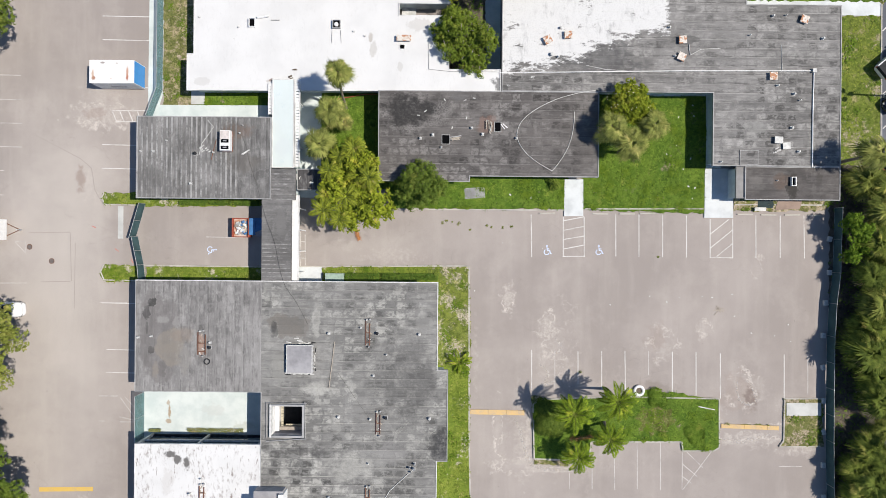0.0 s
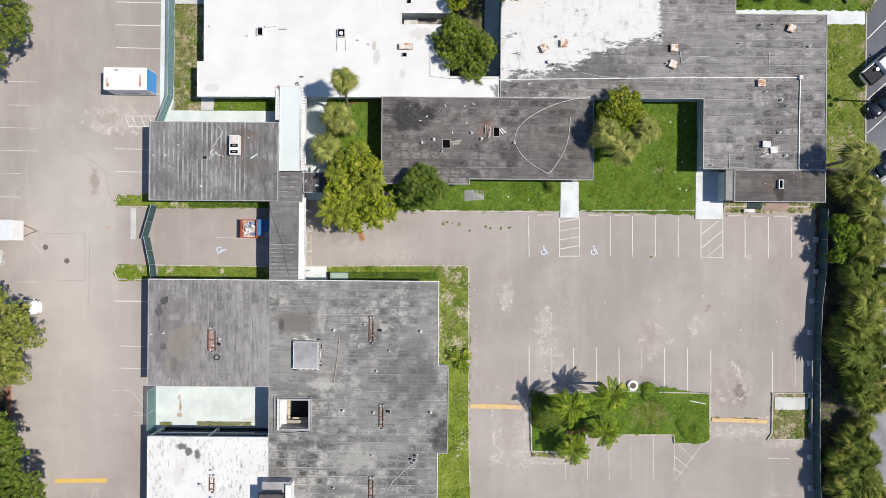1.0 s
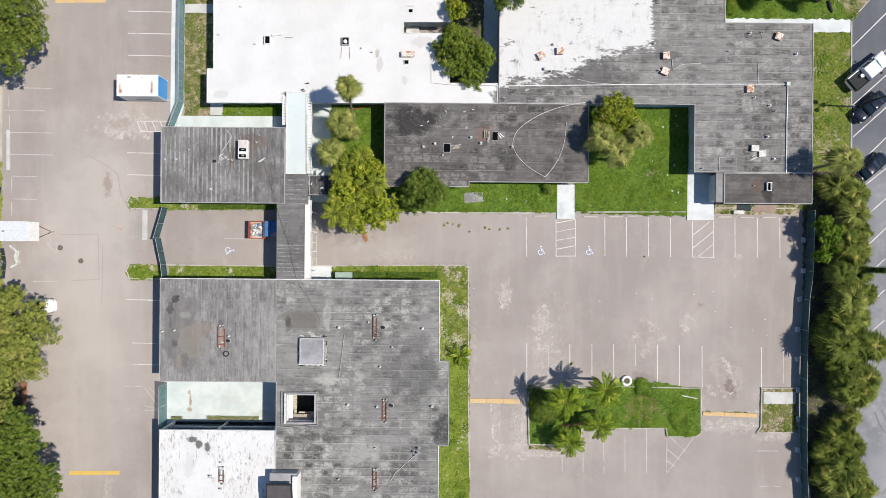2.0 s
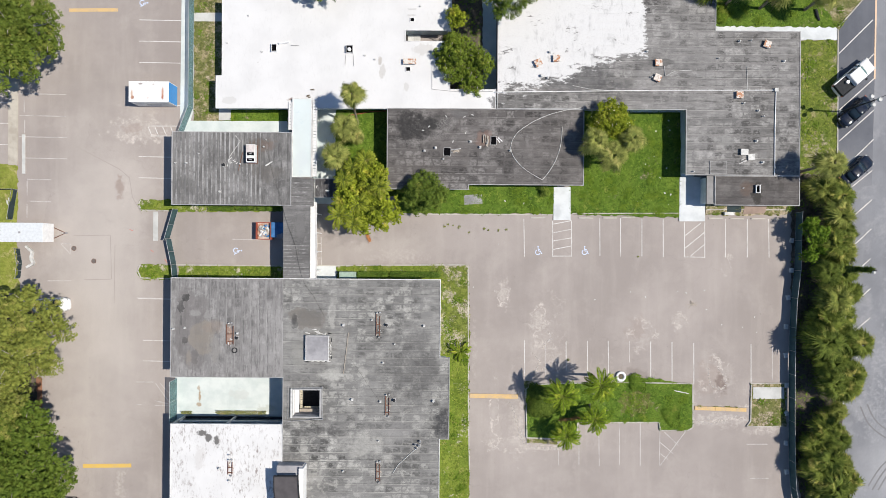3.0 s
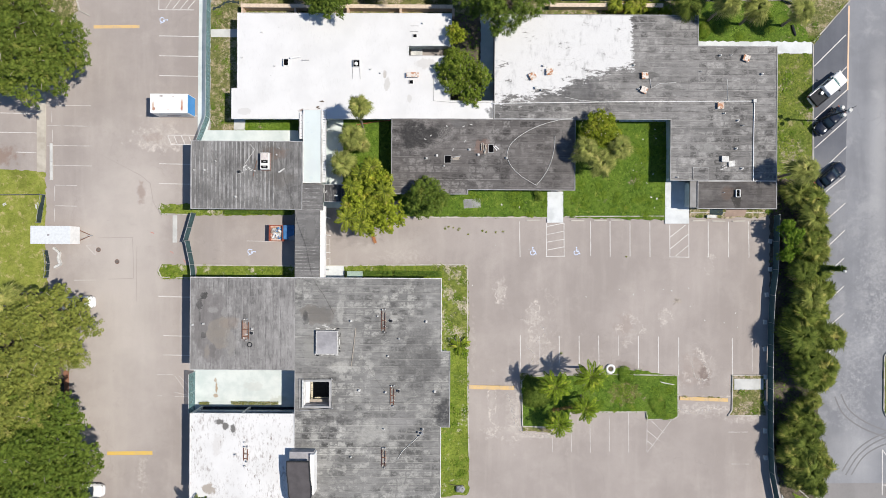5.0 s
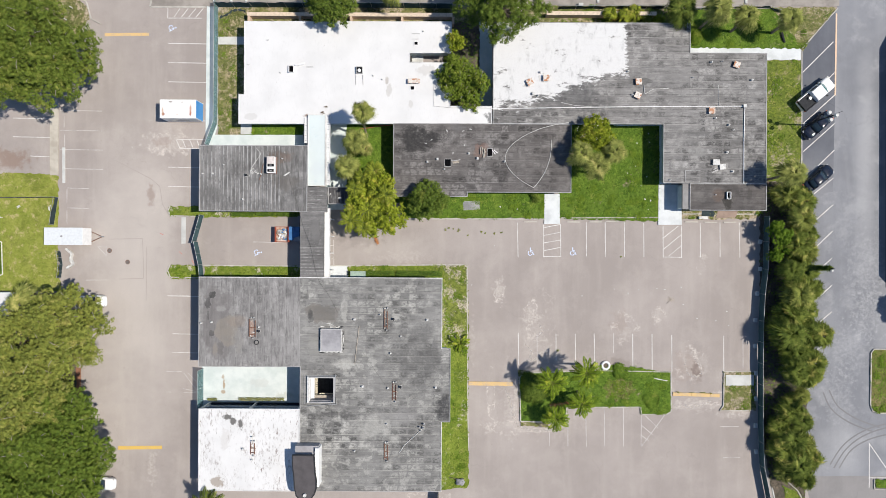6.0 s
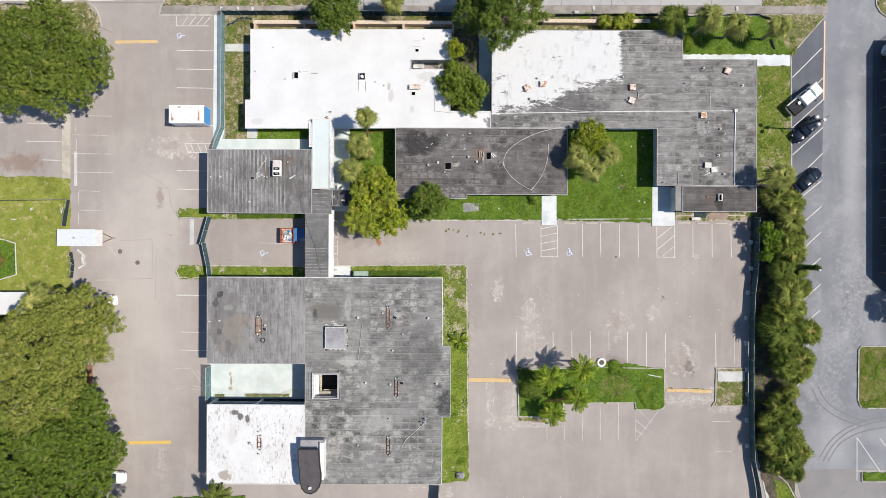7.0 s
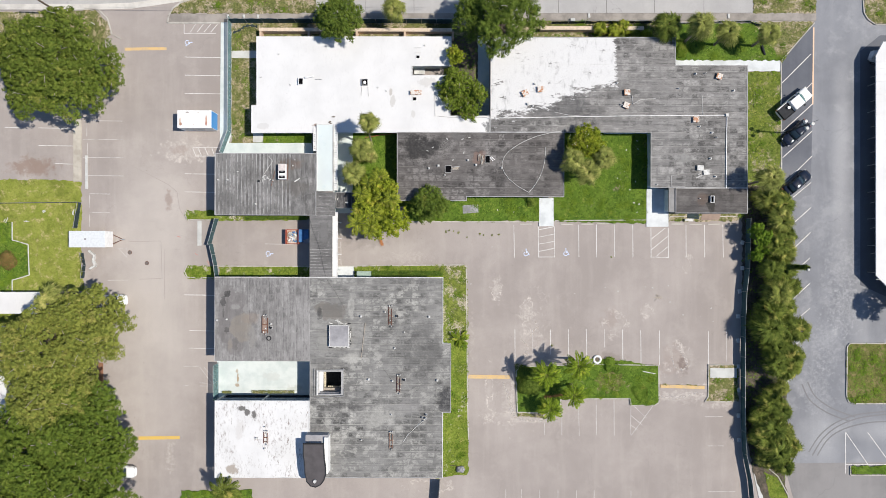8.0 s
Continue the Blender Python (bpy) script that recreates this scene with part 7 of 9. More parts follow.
shrub("yellow-green shrub by the street wall", (29.5, 32.8), 1.0, 1.1, M_YELLOWLEAF, 246)
shrub("yellow-green shrub by the street wall", (26.9, 33.1), 0.9, 1.2, M_YELLOWLEAF, 247)
shrub("orange-tinted shrub by the street wall", (23.4, 33.0), 0.9, 1.0, leaf("orange_tinted_leaves", (0.14, 0.11, 0.03), (0.34, 0.24, 0.06), (0.46, 0.26, 0.08)), 248)
shrub("dense green shrub in the street lawn", (34.64, 30.58), 1.5, 0.7, M_WEED, 242)
shrub("green plants in the planted court", (0.74, 26.60), 1.3, 1.2, M_BROADLEAF, 244)
shrub("weedy bush by the oak lot", (-31.02, -35.84), 1.0, 0.9, M_BROADLEAF, 245)
for k, r in enumerate([(-29.9, 4.72, -26.75, 5.30), (-26.45, 4.74, -24.0, 5.32), (-23.75, 4.74, -20.96, 5.34)]):
    hedge("clipped hedge segment below the small wing", r, 0.7, 250 + k)
for k, r in enumerate([(-11.06, -3.58, -7.22, -2.83), (-6.88, -3.56, -0.52, -2.81)]):
    hedge("dark clipped hedge above the large roof", r, 1.0, 260 + k)
for k, r in enumerate([(-33.36, -21.13, -32.01, -20.79), (-28.98, -21.11, -22.57, -20.69)]):
    hedge("weeds growing along the court floor", r, 0.25, 270 + k, M_BLADE_DRY)
tree("far_tree", "green tree beyond the carport", (65.89, -7.85), 2.6, 5.2, M_BROADLEAF, 46, leaf_size=0.085)


# ---------------------------------------------------------------- fences
def fence(label, pts, height, screen_mat=None, spacing=2.4, name="fence", cloth=True, sag=0.0, post=0.035):
    """Posts, a top rail, a low rail and cloth stretched from post to post."""
    t = thing(name, label, "fence", (*pts[0], 0))
    rng = random.Random(len(pts))
    mat = screen_mat or M_SCREEN
    for a, b in zip(pts, pts[1:]):
        d = math.dist(a, b)
        n = max(1, round(d / spacing))
        ang = math.degrees(math.atan2(b[1] - a[1], b[0] - a[0]))
        for i in range(n):
            p = (a[0] + (b[0] - a[0]) * i / n, a[1] + (b[1] - a[1]) * i / n)
            q = (a[0] + (b[0] - a[0]) * (i + 1) / n, a[1] + (b[1] - a[1]) * (i + 1) / n)
            part("post", tube(bmesh.new(), [(*p, 0), (*p, height + 0.06)], post, 6), M_STEEL, t)
            part("top_rail", tube(bmesh.new(), [(*p, height), (*q, height)], 0.028, 5), M_STEEL, t)
            part("low_rail", tube(bmesh.new(), [(*p, 0.12), (*q, 0.12)], 0.02, 5), M_STEEL, t)
            if cloth:
                bm = bmesh.new()
                rows = []
                for k in range(5):
                    f = k / 4
                    bulge = 0.05 * math.sin(math.pi * f) * rng.uniform(-1, 1)
                    nx, ny = -(q[1] - p[1]) / d * n, (q[0] - p[0]) / d * n
                    x, y = p[0] + (q[0] - p[0]) * f, p[1] + (q[1] - p[1]) * f
                    drop = sag * rng.uniform(0.2, 1.0)
                    rows.append([bm.verts.new((x + nx * s * 0.012 + nx * w, y + ny * s * 0.012 + ny * w, z)) for s in (-1, 1) for z, w in ((0.1, 0.0), (height * 0.5, bulge), (height - 0.03 - drop, bulge * 0.4))])
                for u, v in zip(rows, rows[1:]):
                    for o in (0, 1, 3, 4):
                        bm.faces.new((u[o], v[o], v[o + 1], u[o + 1]))
                    bm.faces.new((u[2], v[2], v[5], u[5]))
                    bm.faces.new((u[0], u[3], v[3], v[0]))
                for u in (rows[0], rows[-1]):
                    bm.faces.new((u[0], u[1], u[4], u[3]))
                    bm.faces.new((u[1], u[2], u[5], u[4]))
                part("cloth", bm, mat, t)
    part("post", tube(bmesh.new(), [(*pts[-1], 0), (*pts[-1], height + 0.06)], post, 6), M_STEEL, t)
    return t


fence("tall fence hung with green privacy cloth along the lot", [(-32.18, 34.64), (-32.22, 17.80), (-33.40, 14.67)], 1.6, post=0.02)
fence("fence hung with dark privacy cloth along the street", [(-32.18, 34.12), (-12.80, 34.16), (0.73, 34.10)], 1.9, M_GATE, sag=0.25)
fence("sagging fence with dark cloth along the street", [(15.54, 34.09), (30.34, 34.21)], 1.2, M_SCREEN_DK, sag=0.3)
fence("sagging low fence with torn dark cloth along the lawn", [(30.4, 34.25), (33.2, 34.0), (40.3, 34.35), (45.2, 34.4), (46.9, 33.75)], 0.8, M_SCREEN_DK, sag=0.45)
fence("metal gate leaf hung with green cloth", [(-34.05, 4.86), (-35.14, 0.96)], 1.6, M_GATE, name="gate", spacing=2.0)
fence("metal gate leaf hung with green cloth, standing ajar", [(-34.88, 1.13), (-34.20, -2.08), (-34.02, -3.77)], 1.6, M_GATE, name="gate", spacing=2.0)
fence("green cloth screen closing the small court", [(-33.99, -16.63), (-33.98, -21.88)], 2.2)
fence("black chain-link fence round the lawn", [(-77.03, 6.94), (-54.53, 7.26), (-55.11, 3.45)], 1.15, M_SCREEN_DK, spacing=3.0, sag=0.35)
fence("black chain-link fence beside the white trailer", [(-54.17, -0.27), (-53.85, -2.1), (-54.05, -4.00)], 1.1, M_SCREEN_DK, spacing=1.0, sag=0.5)
fence("dark cloth fence beyond the corner of the large roof", [(-0.87, -33.98), (-1.19, -38.38)], 2.1, M_SCREEN_DK)
RIGHT_FENCE = [(44.72, 5.06), (44.64, 1.51), (44.57, -2.30), (44.15, -5.77), (43.99, -9.49), (43.92, -15.41), (43.94, -21.34), (44.04, -26.41), (44.22, -29.80), (45.07, -34.02), (45.51, -38.68)]
fence("boundary fence with dark green cloth on steel posts", RIGHT_FENCE, 1.5, M_GATE, spacing=3.4)

# ballast blocks along the boundary fence
blk = thing("ballast_block", "pale concrete ballast block at the fence foot", "concrete block", group="ballast blocks along the fence")
part("block", boxed(-0.22, -0.3, 0, 0.22, 0.3, 0.32, 0.03), M_CONC, blk)
part("socket", tube(bmesh.new(), [(0, 0, 0.3), (0, 0, 0.42)], 0.06, 8), M_STEEL, blk)
spots = [(44.13, 1.51), (44.14, -2.30), (43.73, -5.77), (43.49, -9.49), (43.50, -13.13), (43.59, -16.94), (43.60, -20.49), (43.61, -24.30), (43.70, -27.94)]
for i, (x, y) in enumerate(spots):
    m = pose(x, y, 0, 0, 0, (i * 37) % 25 - 12)
    if i == 0:
        blk.matrix_basis = m
    else:
        copy_thing(blk, m)

# wheel stops at the stall heads
ws = thing("wheel_stop", "weathered concrete wheel stop at a stall head", "wheel stop", group="wheel stops")
part("bar", prism(bmesh.new(), [(-0.9, -0.08), (0.9, -0.08), (0.9, 0.08), (-0.9, 0.08)], 0, 0.07), M_KERB, ws)
part("top", boxed(-0.86, -0.055, 0.068, 0.86, 0.055, 0.12, 0.015), M_KERB, ws)
for i, ((x, y), a) in enumerate(zip([(11.86, 4.18), (17.93, 4.17), (21.03, 4.20), (23.36, 4.28), (34.48, 4.26), (37.19, 4.22), (39.91, 4.24), (42.56, 4.20)], (1, -1, 0, 1, 0, -1, 1, 0))):
    m = pose(x, y, 0, 0, 0, a)
    if i == 0:
        ws.matrix_basis = m
    else:
        copy_thing(ws, m)

# round covers in the far lot
for x, y in [(-47.32, -0.17), (-44.77, -1.77), (-62.63, 0.55)]:
    t = thing("manhole_cover", "round dark iron manhole cover in the asphalt", "manhole cover", (x, y, 0))
    part("ring", tube(bmesh.new(), [(x, y, -0.05), (x, y, 0.012)], 0.32, 20), M_RUST, t)
    part("lid", tube(bmesh.new(), [(x, y, 0.0), (x, y, 0.02)], 0.26, 20), plain("iron_lid", (0.20, 0.17, 0.155), 0.7, 0.3), t)

# ---------------------------------------------------------------- vehicles
def taper(bm, low, z0, high, z1):
    a = [bm.verts.new((x, y, z0)) for x, y in low]
    b = [bm.verts.new((x, y, z1)) for x, y in high]
    bm.faces.new(list(reversed(a)))
    bm.faces.new(b)
    for i in range(len(low)):
        j = (i + 1) % len(low)
        bm.faces.new((a[i], a[j], b[j], b[i]))
    return bm


def wheels(t, xs, w, r=0.34):
    for x in xs:
        for s in (-1, 1):
            y = s * (w - 0.12)
            wh = part("wheel", tube(bmesh.new(), [(x, y - 0.11, r), (x, y + 0.11, r)], r, 14), M_TYRE, t)
            part("rim", tube(bmesh.new(), [(x, y + s * 0.10, r), (x, y + s * 0.125, r)], r * 0.6, 10), M_RIM, wh)


def oval(x0, x1, w, power=4.0, n=28):
    """A squarish oval from above."""
    c, h = (x0 + x1) / 2, (x1 - x0) / 2
    pts = []
    for k in range(n):
        a = 2 * math.pi * k / n
        u, v = math.cos(a), math.sin(a)
        pts.append((c + h * math.copysign(abs(u) ** (2 / power), u), w * math.copysign(abs(v) ** (2 / power), v)))
    return pts


def stack(layers):
    """Closed outlines of equal count, one above the other: (outline, height)."""
    bm = bmesh.new()
    rings = [[bm.verts.new((x, y, z)) for x, y in pts] for pts, z in layers]
    for r, q in zip(rings, rings[1:]):
        for k in range(len(r)):
            j = (k + 1) % len(r)
            bm.faces.new((r[k], r[j], q[j], q[k]))
    bm.faces.new(list(reversed(rings[0])))
    bm.faces.new(rings[-1])
    return bm


def sedan(label, m, paint, roof_paint=None, name="sedan", length=4.75, w=0.91):
    t = thing(name, label, "car")
    h = length / 2
    part("body", stack([(oval(-h + 0.10, h - 0.12, w - 0.10, 5), 0.24), (oval(-h + 0.02, h, w - 0.01, 4.5), 0.38), (oval(-h, h, w, 4.5), 0.55), (oval(-h + 0.03, h - 0.06, w - 0.01, 4.5), 0.68), (oval(-h + 0.10, h - 0.22, w - 0.05, 4), 0.76)]), paint, t, smooth=True)
    part("bonnet", stack([(oval(0.45, h - 0.16, w - 0.07, 4), 0.74), (oval(0.45, h - 0.28, w - 0.12, 4), 0.83), (oval(0.45, h - 0.62, w - 0.24, 4), 0.90), (oval(0.5, h - 1.1, w - 0.4, 3), 0.93)]), paint, t, smooth=True)
    part("boot_lid", stack([(oval(-h + 0.07, -0.9, w - 0.07, 4), 0.74), (oval(-h + 0.12, -0.9, w - 0.11, 4), 0.88), (oval(-h + 0.30, -0.95, w - 0.22, 4), 0.94)]), paint, t, smooth=True)
    part("waist", stack([(oval(-1.75, 1.15, w - 0.02, 7), 0.72), (oval(-1.72, 1.1, w - 0.05, 7), 0.86), (oval(-1.65, 1.0, w - 0.10, 7), 0.92)]), paint, t, smooth=True)
    part("glasshouse", stack([(oval(-1.82, 1.12, w - 0.11, 5), 0.90), (oval(-1.45, 0.62, w - 0.19, 5), 1.16), (oval(-1.12, 0.24, w - 0.28, 5), 1.36), (oval(-1.0, 0.12, w - 0.32, 5), 1.40)]), M_GLASS, t, smooth=True)
    part("roof", stack([(oval(-1.10, 0.22, w - 0.28, 5), 1.365), (oval(-1.06, 0.18, w - 0.31, 5), 1.42), (oval(-0.9, 0.02, w - 0.42, 4), 1.455), (oval(-0.65, -0.25, w - 0.62, 3), 1.465)]), roof_paint or paint, t, smooth=True)
    for s in (-1, 1):
        part("pillar", tube(bmesh.new(), [(1.0, s * (w - 0.16), 0.91), (0.55, s * (w - 0.22), 1.17), (0.18, s * (w - 0.31), 1.385)], 0.035, 6), paint, t)
        part("pillar", tube(bmesh.new(), [(-1.70, s * (w - 0.17), 0.91), (-1.38, s * (w - 0.23), 1.17), (-1.06, s * (w - 0.31), 1.385)], 0.05, 6), paint, t)
        part("pillar", tube(bmesh.new(), [(-0.42, s * (w - 0.10), 0.91), (-0.44, s * (w - 0.18), 1.17), (-0.46, s * (w - 0.28), 1.37)], 0.03, 6), paint, t)
        part("mirror", boxed(0.62, s * (w + 0.02) - 0.07, 0.9, 0.76, s * (w + 0.02) + 0.07, 1.03, 0.03), paint, t)
        part("headlight", boxed(h - 0.46, s * (w - 0.26) - 0.13, 0.62, h - 0.20, s * (w - 0.26) + 0.13, 0.765, 0.04), M_PIPE, t)
        part("tail_light", boxed(-h + 0.04, s * (w - 0.27) - 0.14, 0.62, -h + 0.16, s * (w - 0.27) + 0.14, 0.78, 0.03), M_RED, t)
    wheels(t, (-1.4, 1.4), w)
    t.matrix_basis = m
    return t


def pickup(label, m, paint, bed_paint):
    t = thing("pickup_truck", label, "truck")
    w = 0.98
    part("body", stack([(oval(-2.8, 2.78, w - 0.08, 7), 0.35), (oval(-2.85, 2.85, w, 7), 0.5), (oval(-2.85, 2.82, w, 7), 0.75), (oval(-2.82, 2.72, w - 0.04, 7), 0.92)]), paint, t)
    part("bonnet", stack([(oval(1.2, 2.76, w - 0.05, 4), 0.90), (oval(1.2, 2.70, w - 0.08, 4), 1.02), (oval(1.25, 2.5, w - 0.2, 4), 1.10), (oval(1.3, 2.2, w - 0.4, 4), 1.13)]), paint, t, smooth=True)
    part("windscreen", taper(bmesh.new(), [(0.80, -w + 0.10), (1.34, -w + 0.12), (1.56, -0.4), (1.56, 0.4), (1.34, w - 0.12), (0.80, w - 0.10)], 1.09, [(0.55, -w + 0.26), (0.86, -w + 0.26), (0.98, -0.36), (0.98, 0.36), (0.86, w - 0.26), (0.55, w - 0.26)], 1.70), M_TEALGLASS, t)
    part("cab", taper(bmesh.new(), [(-0.95, -w + 0.03), (0.85, -w + 0.03), (0.85, w - 0.03), (-0.95, w - 0.03)], 0.915, [(-0.88, -w + 0.2), (0.70, -w + 0.2), (0.70, w - 0.2), (-0.88, w - 0.2)], 1.74), paint, t)
    part("cab_roof", boxed(-0.84, -w + 0.22, 1.735, 0.80, w - 0.22, 1.79, 0.02), paint, t)
    for s in (-1, 1):
        part("side_window", taper(bmesh.new(), [(-0.6, s * (w - 0.05) - 0.012), (0.5, s * (w - 0.05) - 0.012), (0.5, s * (w - 0.05) + 0.012), (-0.6, s * (w - 0.05) + 0.012)], 1.12,
                                   [(-0.55, s * (w - 0.17) - 0.012), (0.38, s * (w - 0.17) - 0.012), (0.38, s * (w - 0.17) + 0.012), (-0.55, s * (w - 0.17) + 0.012)], 1.62), M_GLASS, t)
        part("bed_side", boxed(-2.82, s * (w - 0.07) - 0.06, 0.90, -0.78, s * (w - 0.07) + 0.06, 1.32, 0.02), bed_paint if s < 0 else paint, t)
        part("mirror", boxed(0.72, s * (w + 0.12) - 0.1, 1.15, 0.88, s * (w + 0.12) + 0.1, 1.36, 0.02), M_DARK, t)
        part("headlight", boxed(2.55, s * (w - 0.25) - 0.16, 0.78, 2.82, s * (w - 0.25) + 0.16, 0.95, 0.02), M_OFFWHITE, t)
        part("tail_light", boxed(-2.88, s * (w - 0.12) - 0.07, 0.85, -2.80, s * (w - 0.12) + 0.07, 1.2, 0.02), M_RED, t)
    part("tailgate", boxed(-2.86, -w + 0.14, 0.90, -2.76, w - 0.14, 1.32, 0.02), bed_paint, t)
    part("bed_floor", boxed(-2.76, -w + 0.13, 0.90, -0.78, w - 0.13, 0.97), M_DARK, t)
    part("bed_cover", boxed(-2.74, -w + 0.14, 1.16, -0.84, w - 0.14, 1.22, 0.01), M_DARK, t)
    part("bed_drum", tube(bmesh.new(), [(-1.35, 0.15, 0.96), (-1.35, 0.15, 1.5)], [0.25, 0.22], 14), M_STEEL, t)
    wheels(t, (-1.75, 1.75), w, 0.4)
    t.matrix_basis = m
    return t


x, y = (51.41, 22.12)
pickup("white pickup truck with a black covered bed, parked at an angle", pose(x, y, 0.02, 0, 0, 40), M_CARWHITE, M_DARK)
x, y = (51.74, 17.78)
sedan("black saloon car parked at an angle", pose(x, y, 0.02, 0, 0, 222), M_CARBLACK)
x, y = (51.95, 10.42)
sedan("black saloon car with a bluish windscreen, parked at an angle", pose(x, y, 0.02, 0, 0, 40), M_CARBLACK)
x, y = (-49.73, -7.38)
sedan("white car half hidden under the oaks", pose(x, y, 0, 0, 0, 4), M_CARWHITE)
x, y = (-48.32, -32.70)
sedan("white car half hidden under the oaks", pose(x, y, 0, 0, 0, -2), M_CARWHITE)
x, y = (64.95, 28.55)
sedan("silver car parked under the carport", pose(x, y, 0.02, 0, 0, 158), plain("silver_car_paint", (0.55, 0.57, 0.6), 0.25, 0.3, dirt_shade=0.05))

# storage container with a blue end
r = (-39.10, 17.94, -34.17, 20.48)
cx, cy, lx, ly = (r[0] + r[2]) / 2, (r[1] + r[3]) / 2, (r[2] - r[0]) / 2, (r[3] - r[1]) / 2
t = thing("storage_container", "white rust-streaked storage container with a bright blue end", "container", (cx, cy, 0))
n = Nodes("container_roof_paint")
col = n.mix(n.step(n.noise(0.6, 5), 0.4, 0.7), (0.80, 0.80, 0.79), (0.70, 0.70, 0.69))
for sx, sy, rx, ry, c, amount in ((-lx + 0.45, -0.7, 0.3, 0.36, (0.30, 0.12, 0.06), 0.9), (-lx + 0.38, -0.3, 0.2, 0.85, (0.45, 0.27, 0.17), 0.75), (lx - 0.75, -0.6, 0.24, 0.5, (0.34, 0.10, 0.05), 0.95), (lx - 0.75, -0.1, 0.18, 0.9, (0.46, 0.23, 0.14), 0.85),
                                  (-lx + 1.45, ly - 0.3, 0.36, 0.16, (0.26, 0.22, 0.20), 0.85), (lx - 1.9, ly - 0.35, 0.2, 0.12, (0.40, 0.33, 0.29), 0.6), (-0.1, -ly + 0.5, 0.2, 0.14, (0.55, 0.42, 0.35), 0.6)):
    col = n.mix(n.math('MULTIPLY', n.spot(cx + sx, cy + sy, rx, ry, soft=0.7, grain=0.3, scale=1.8), amount), col, c)
M_BOXROOF = n.done(col, 0.5, n.noise(20.0), 0.1, 0.003)
body = part("body", boxed(r[0] + 0.02, r[1] + 0.02, 0.18, r[2] - 0.05, r[3] - 0.02, 2.54, 0.02), M_WHITE, t)
part("roof", boxed(r[0], r[1], 2.53, r[2], r[3], 2.60, 0.015), M_BOXROOF, t)
k = 20
for i in range(k):
    x = r[0] + 0.2 + i * (r[2] - r[0] - 0.5) / (k - 1)
    for y0_, y1_ in ((r[1] - 0.015, r[1] + 0.03), (r[3] - 0.03, r[3] + 0.015)):
        part("rib", boxed(x, y0_, 0.3, x + 0.10, y1_, 2.45), M_WHITE, body)
part("end_panel", boxed(r[2] - 0.05, r[1] + 0.06, 0.25, r[2] + 0.0, r[3] - 0.06, 2.5, 0.01), M_BLUEPANEL, t)
part("end_post", boxed(r[2] - 0.04, r[1], 0.15, r[2] + 0.02, r[1] + 0.06, 2.56), M_WHITE, t)
part("end_post", boxed(r[2] - 0.04, r[3] - 0.06, 0.15, r[2] + 0.02, r[3], 2.56), M_WHITE, t)
for sx in (r[0] + 0.15, r[2] - 0.3):
    for sy in (r[1] + 0.1, r[3] - 0.25):
        part("foot", boxed(sx, sy, 0, sx + 0.16, sy + 0.16, 0.19), M_DARK, t)
part("side_marking", boxed(cx - 0.8, r[1] - 0.03, 1.0, cx + 1.0, r[1] - 0.016, 1.35), M_PANEL, t)

# white box trailer
r = (-54.75, 0.57, -49.50, 2.95)
t = thing("box_trailer", "long white box trailer with a steel drawbar", "trailer", (r[0], r[1], 0))
part("body", boxed(r[0] + 0.02, r[1] + 0.02, 0.55, r[2] - 0.02, r[3] - 0.02, 2.66, 0.06), M_WHITE, t)
part("roof", boxed(r[0], r[1], 2.63, r[2], r[3], 2.70, 0.03), plain("bluish_white_sheet", (0.66, 0.69, 0.71), 0.4, dirt_shade=0.12), t)
part("roof_vent", boxed((r[0] + r[2]) / 2 - 0.35, (r[1] + r[3]) / 2 - 0.12, 2.69, (r[0] + r[2]) / 2 - 0.1, (r[1] + r[3]) / 2 + 0.12, 2.80, 0.01), M_PANEL, t)
ym = (r[1] + r[3]) / 2
part("drawbar", tube(bmesh.new(), [(r[2] - 0.1, ym - 0.7, 0.5), (r[2] + 1.45, ym, 0.5)], 0.05, 6), M_RUST, t)
part("drawbar", tube(bmesh.new(), [(r[2] - 0.1, ym + 0.7, 0.5), (r[2] + 1.45, ym, 0.5)], 0.05, 6), M_RUST, t)
part("jack", tube(bmesh.new(), [(r[2] + 1.3, ym, 0.0), (r[2] + 1.3, ym, 0.9)], 0.05, 8), M_OFFWHITE, t)
part("coupling", boxed(r[2] + 1.35, ym - 0.08, 0.42, r[2] + 1.65, ym + 0.08, 0.6, 0.02), M_STEEL, t)
for sx in (-0.5, 0.5):
    for y0_ in (r[1] + 0.05, r[3] - 0.30):
        x = (r[0] + r[2]) / 2 + sx
        wh = part("wheel", tube(bmesh.new(), [(x, y0_, 0.36), (x, y0_ + 0.25, 0.36)], 0.36, 14), M_TYRE, t)
        part("rim", tube(bmesh.new(), [(x, y0_ - 0.01, 0.36), (x, y0_ + 0.26, 0.36)], 0.2, 10), M_RIM, wh)

# red tipping skip with rubbish, and the blue machine beside it
r = (-23.73, 1.12, -21.83, 3.28)
t = thing("rubbish_skip", "rusty red open steel skip full of rubbish", "skip", (r[0], r[1], 0))
for a in ((r[0], r[1], r[0] + 0.08, r[3]), (r[2] - 0.08, r[1], r[2], r[3]), (r[0] + 0.08, r[1], r[2] - 0.08, r[1] + 0.08), (r[0] + 0.08, r[3] - 0.08, r[2] - 0.08, r[3])):
    part("side", boxed(a[0], a[1], 0.12, a[2], a[3], 1.3, 0.01), M_RED, t)
part("floor", boxed(r[0] + 0.08, r[1] + 0.08, 0.12, r[2] - 0.08, r[3] - 0.08, 0.2), M_RUST, t)
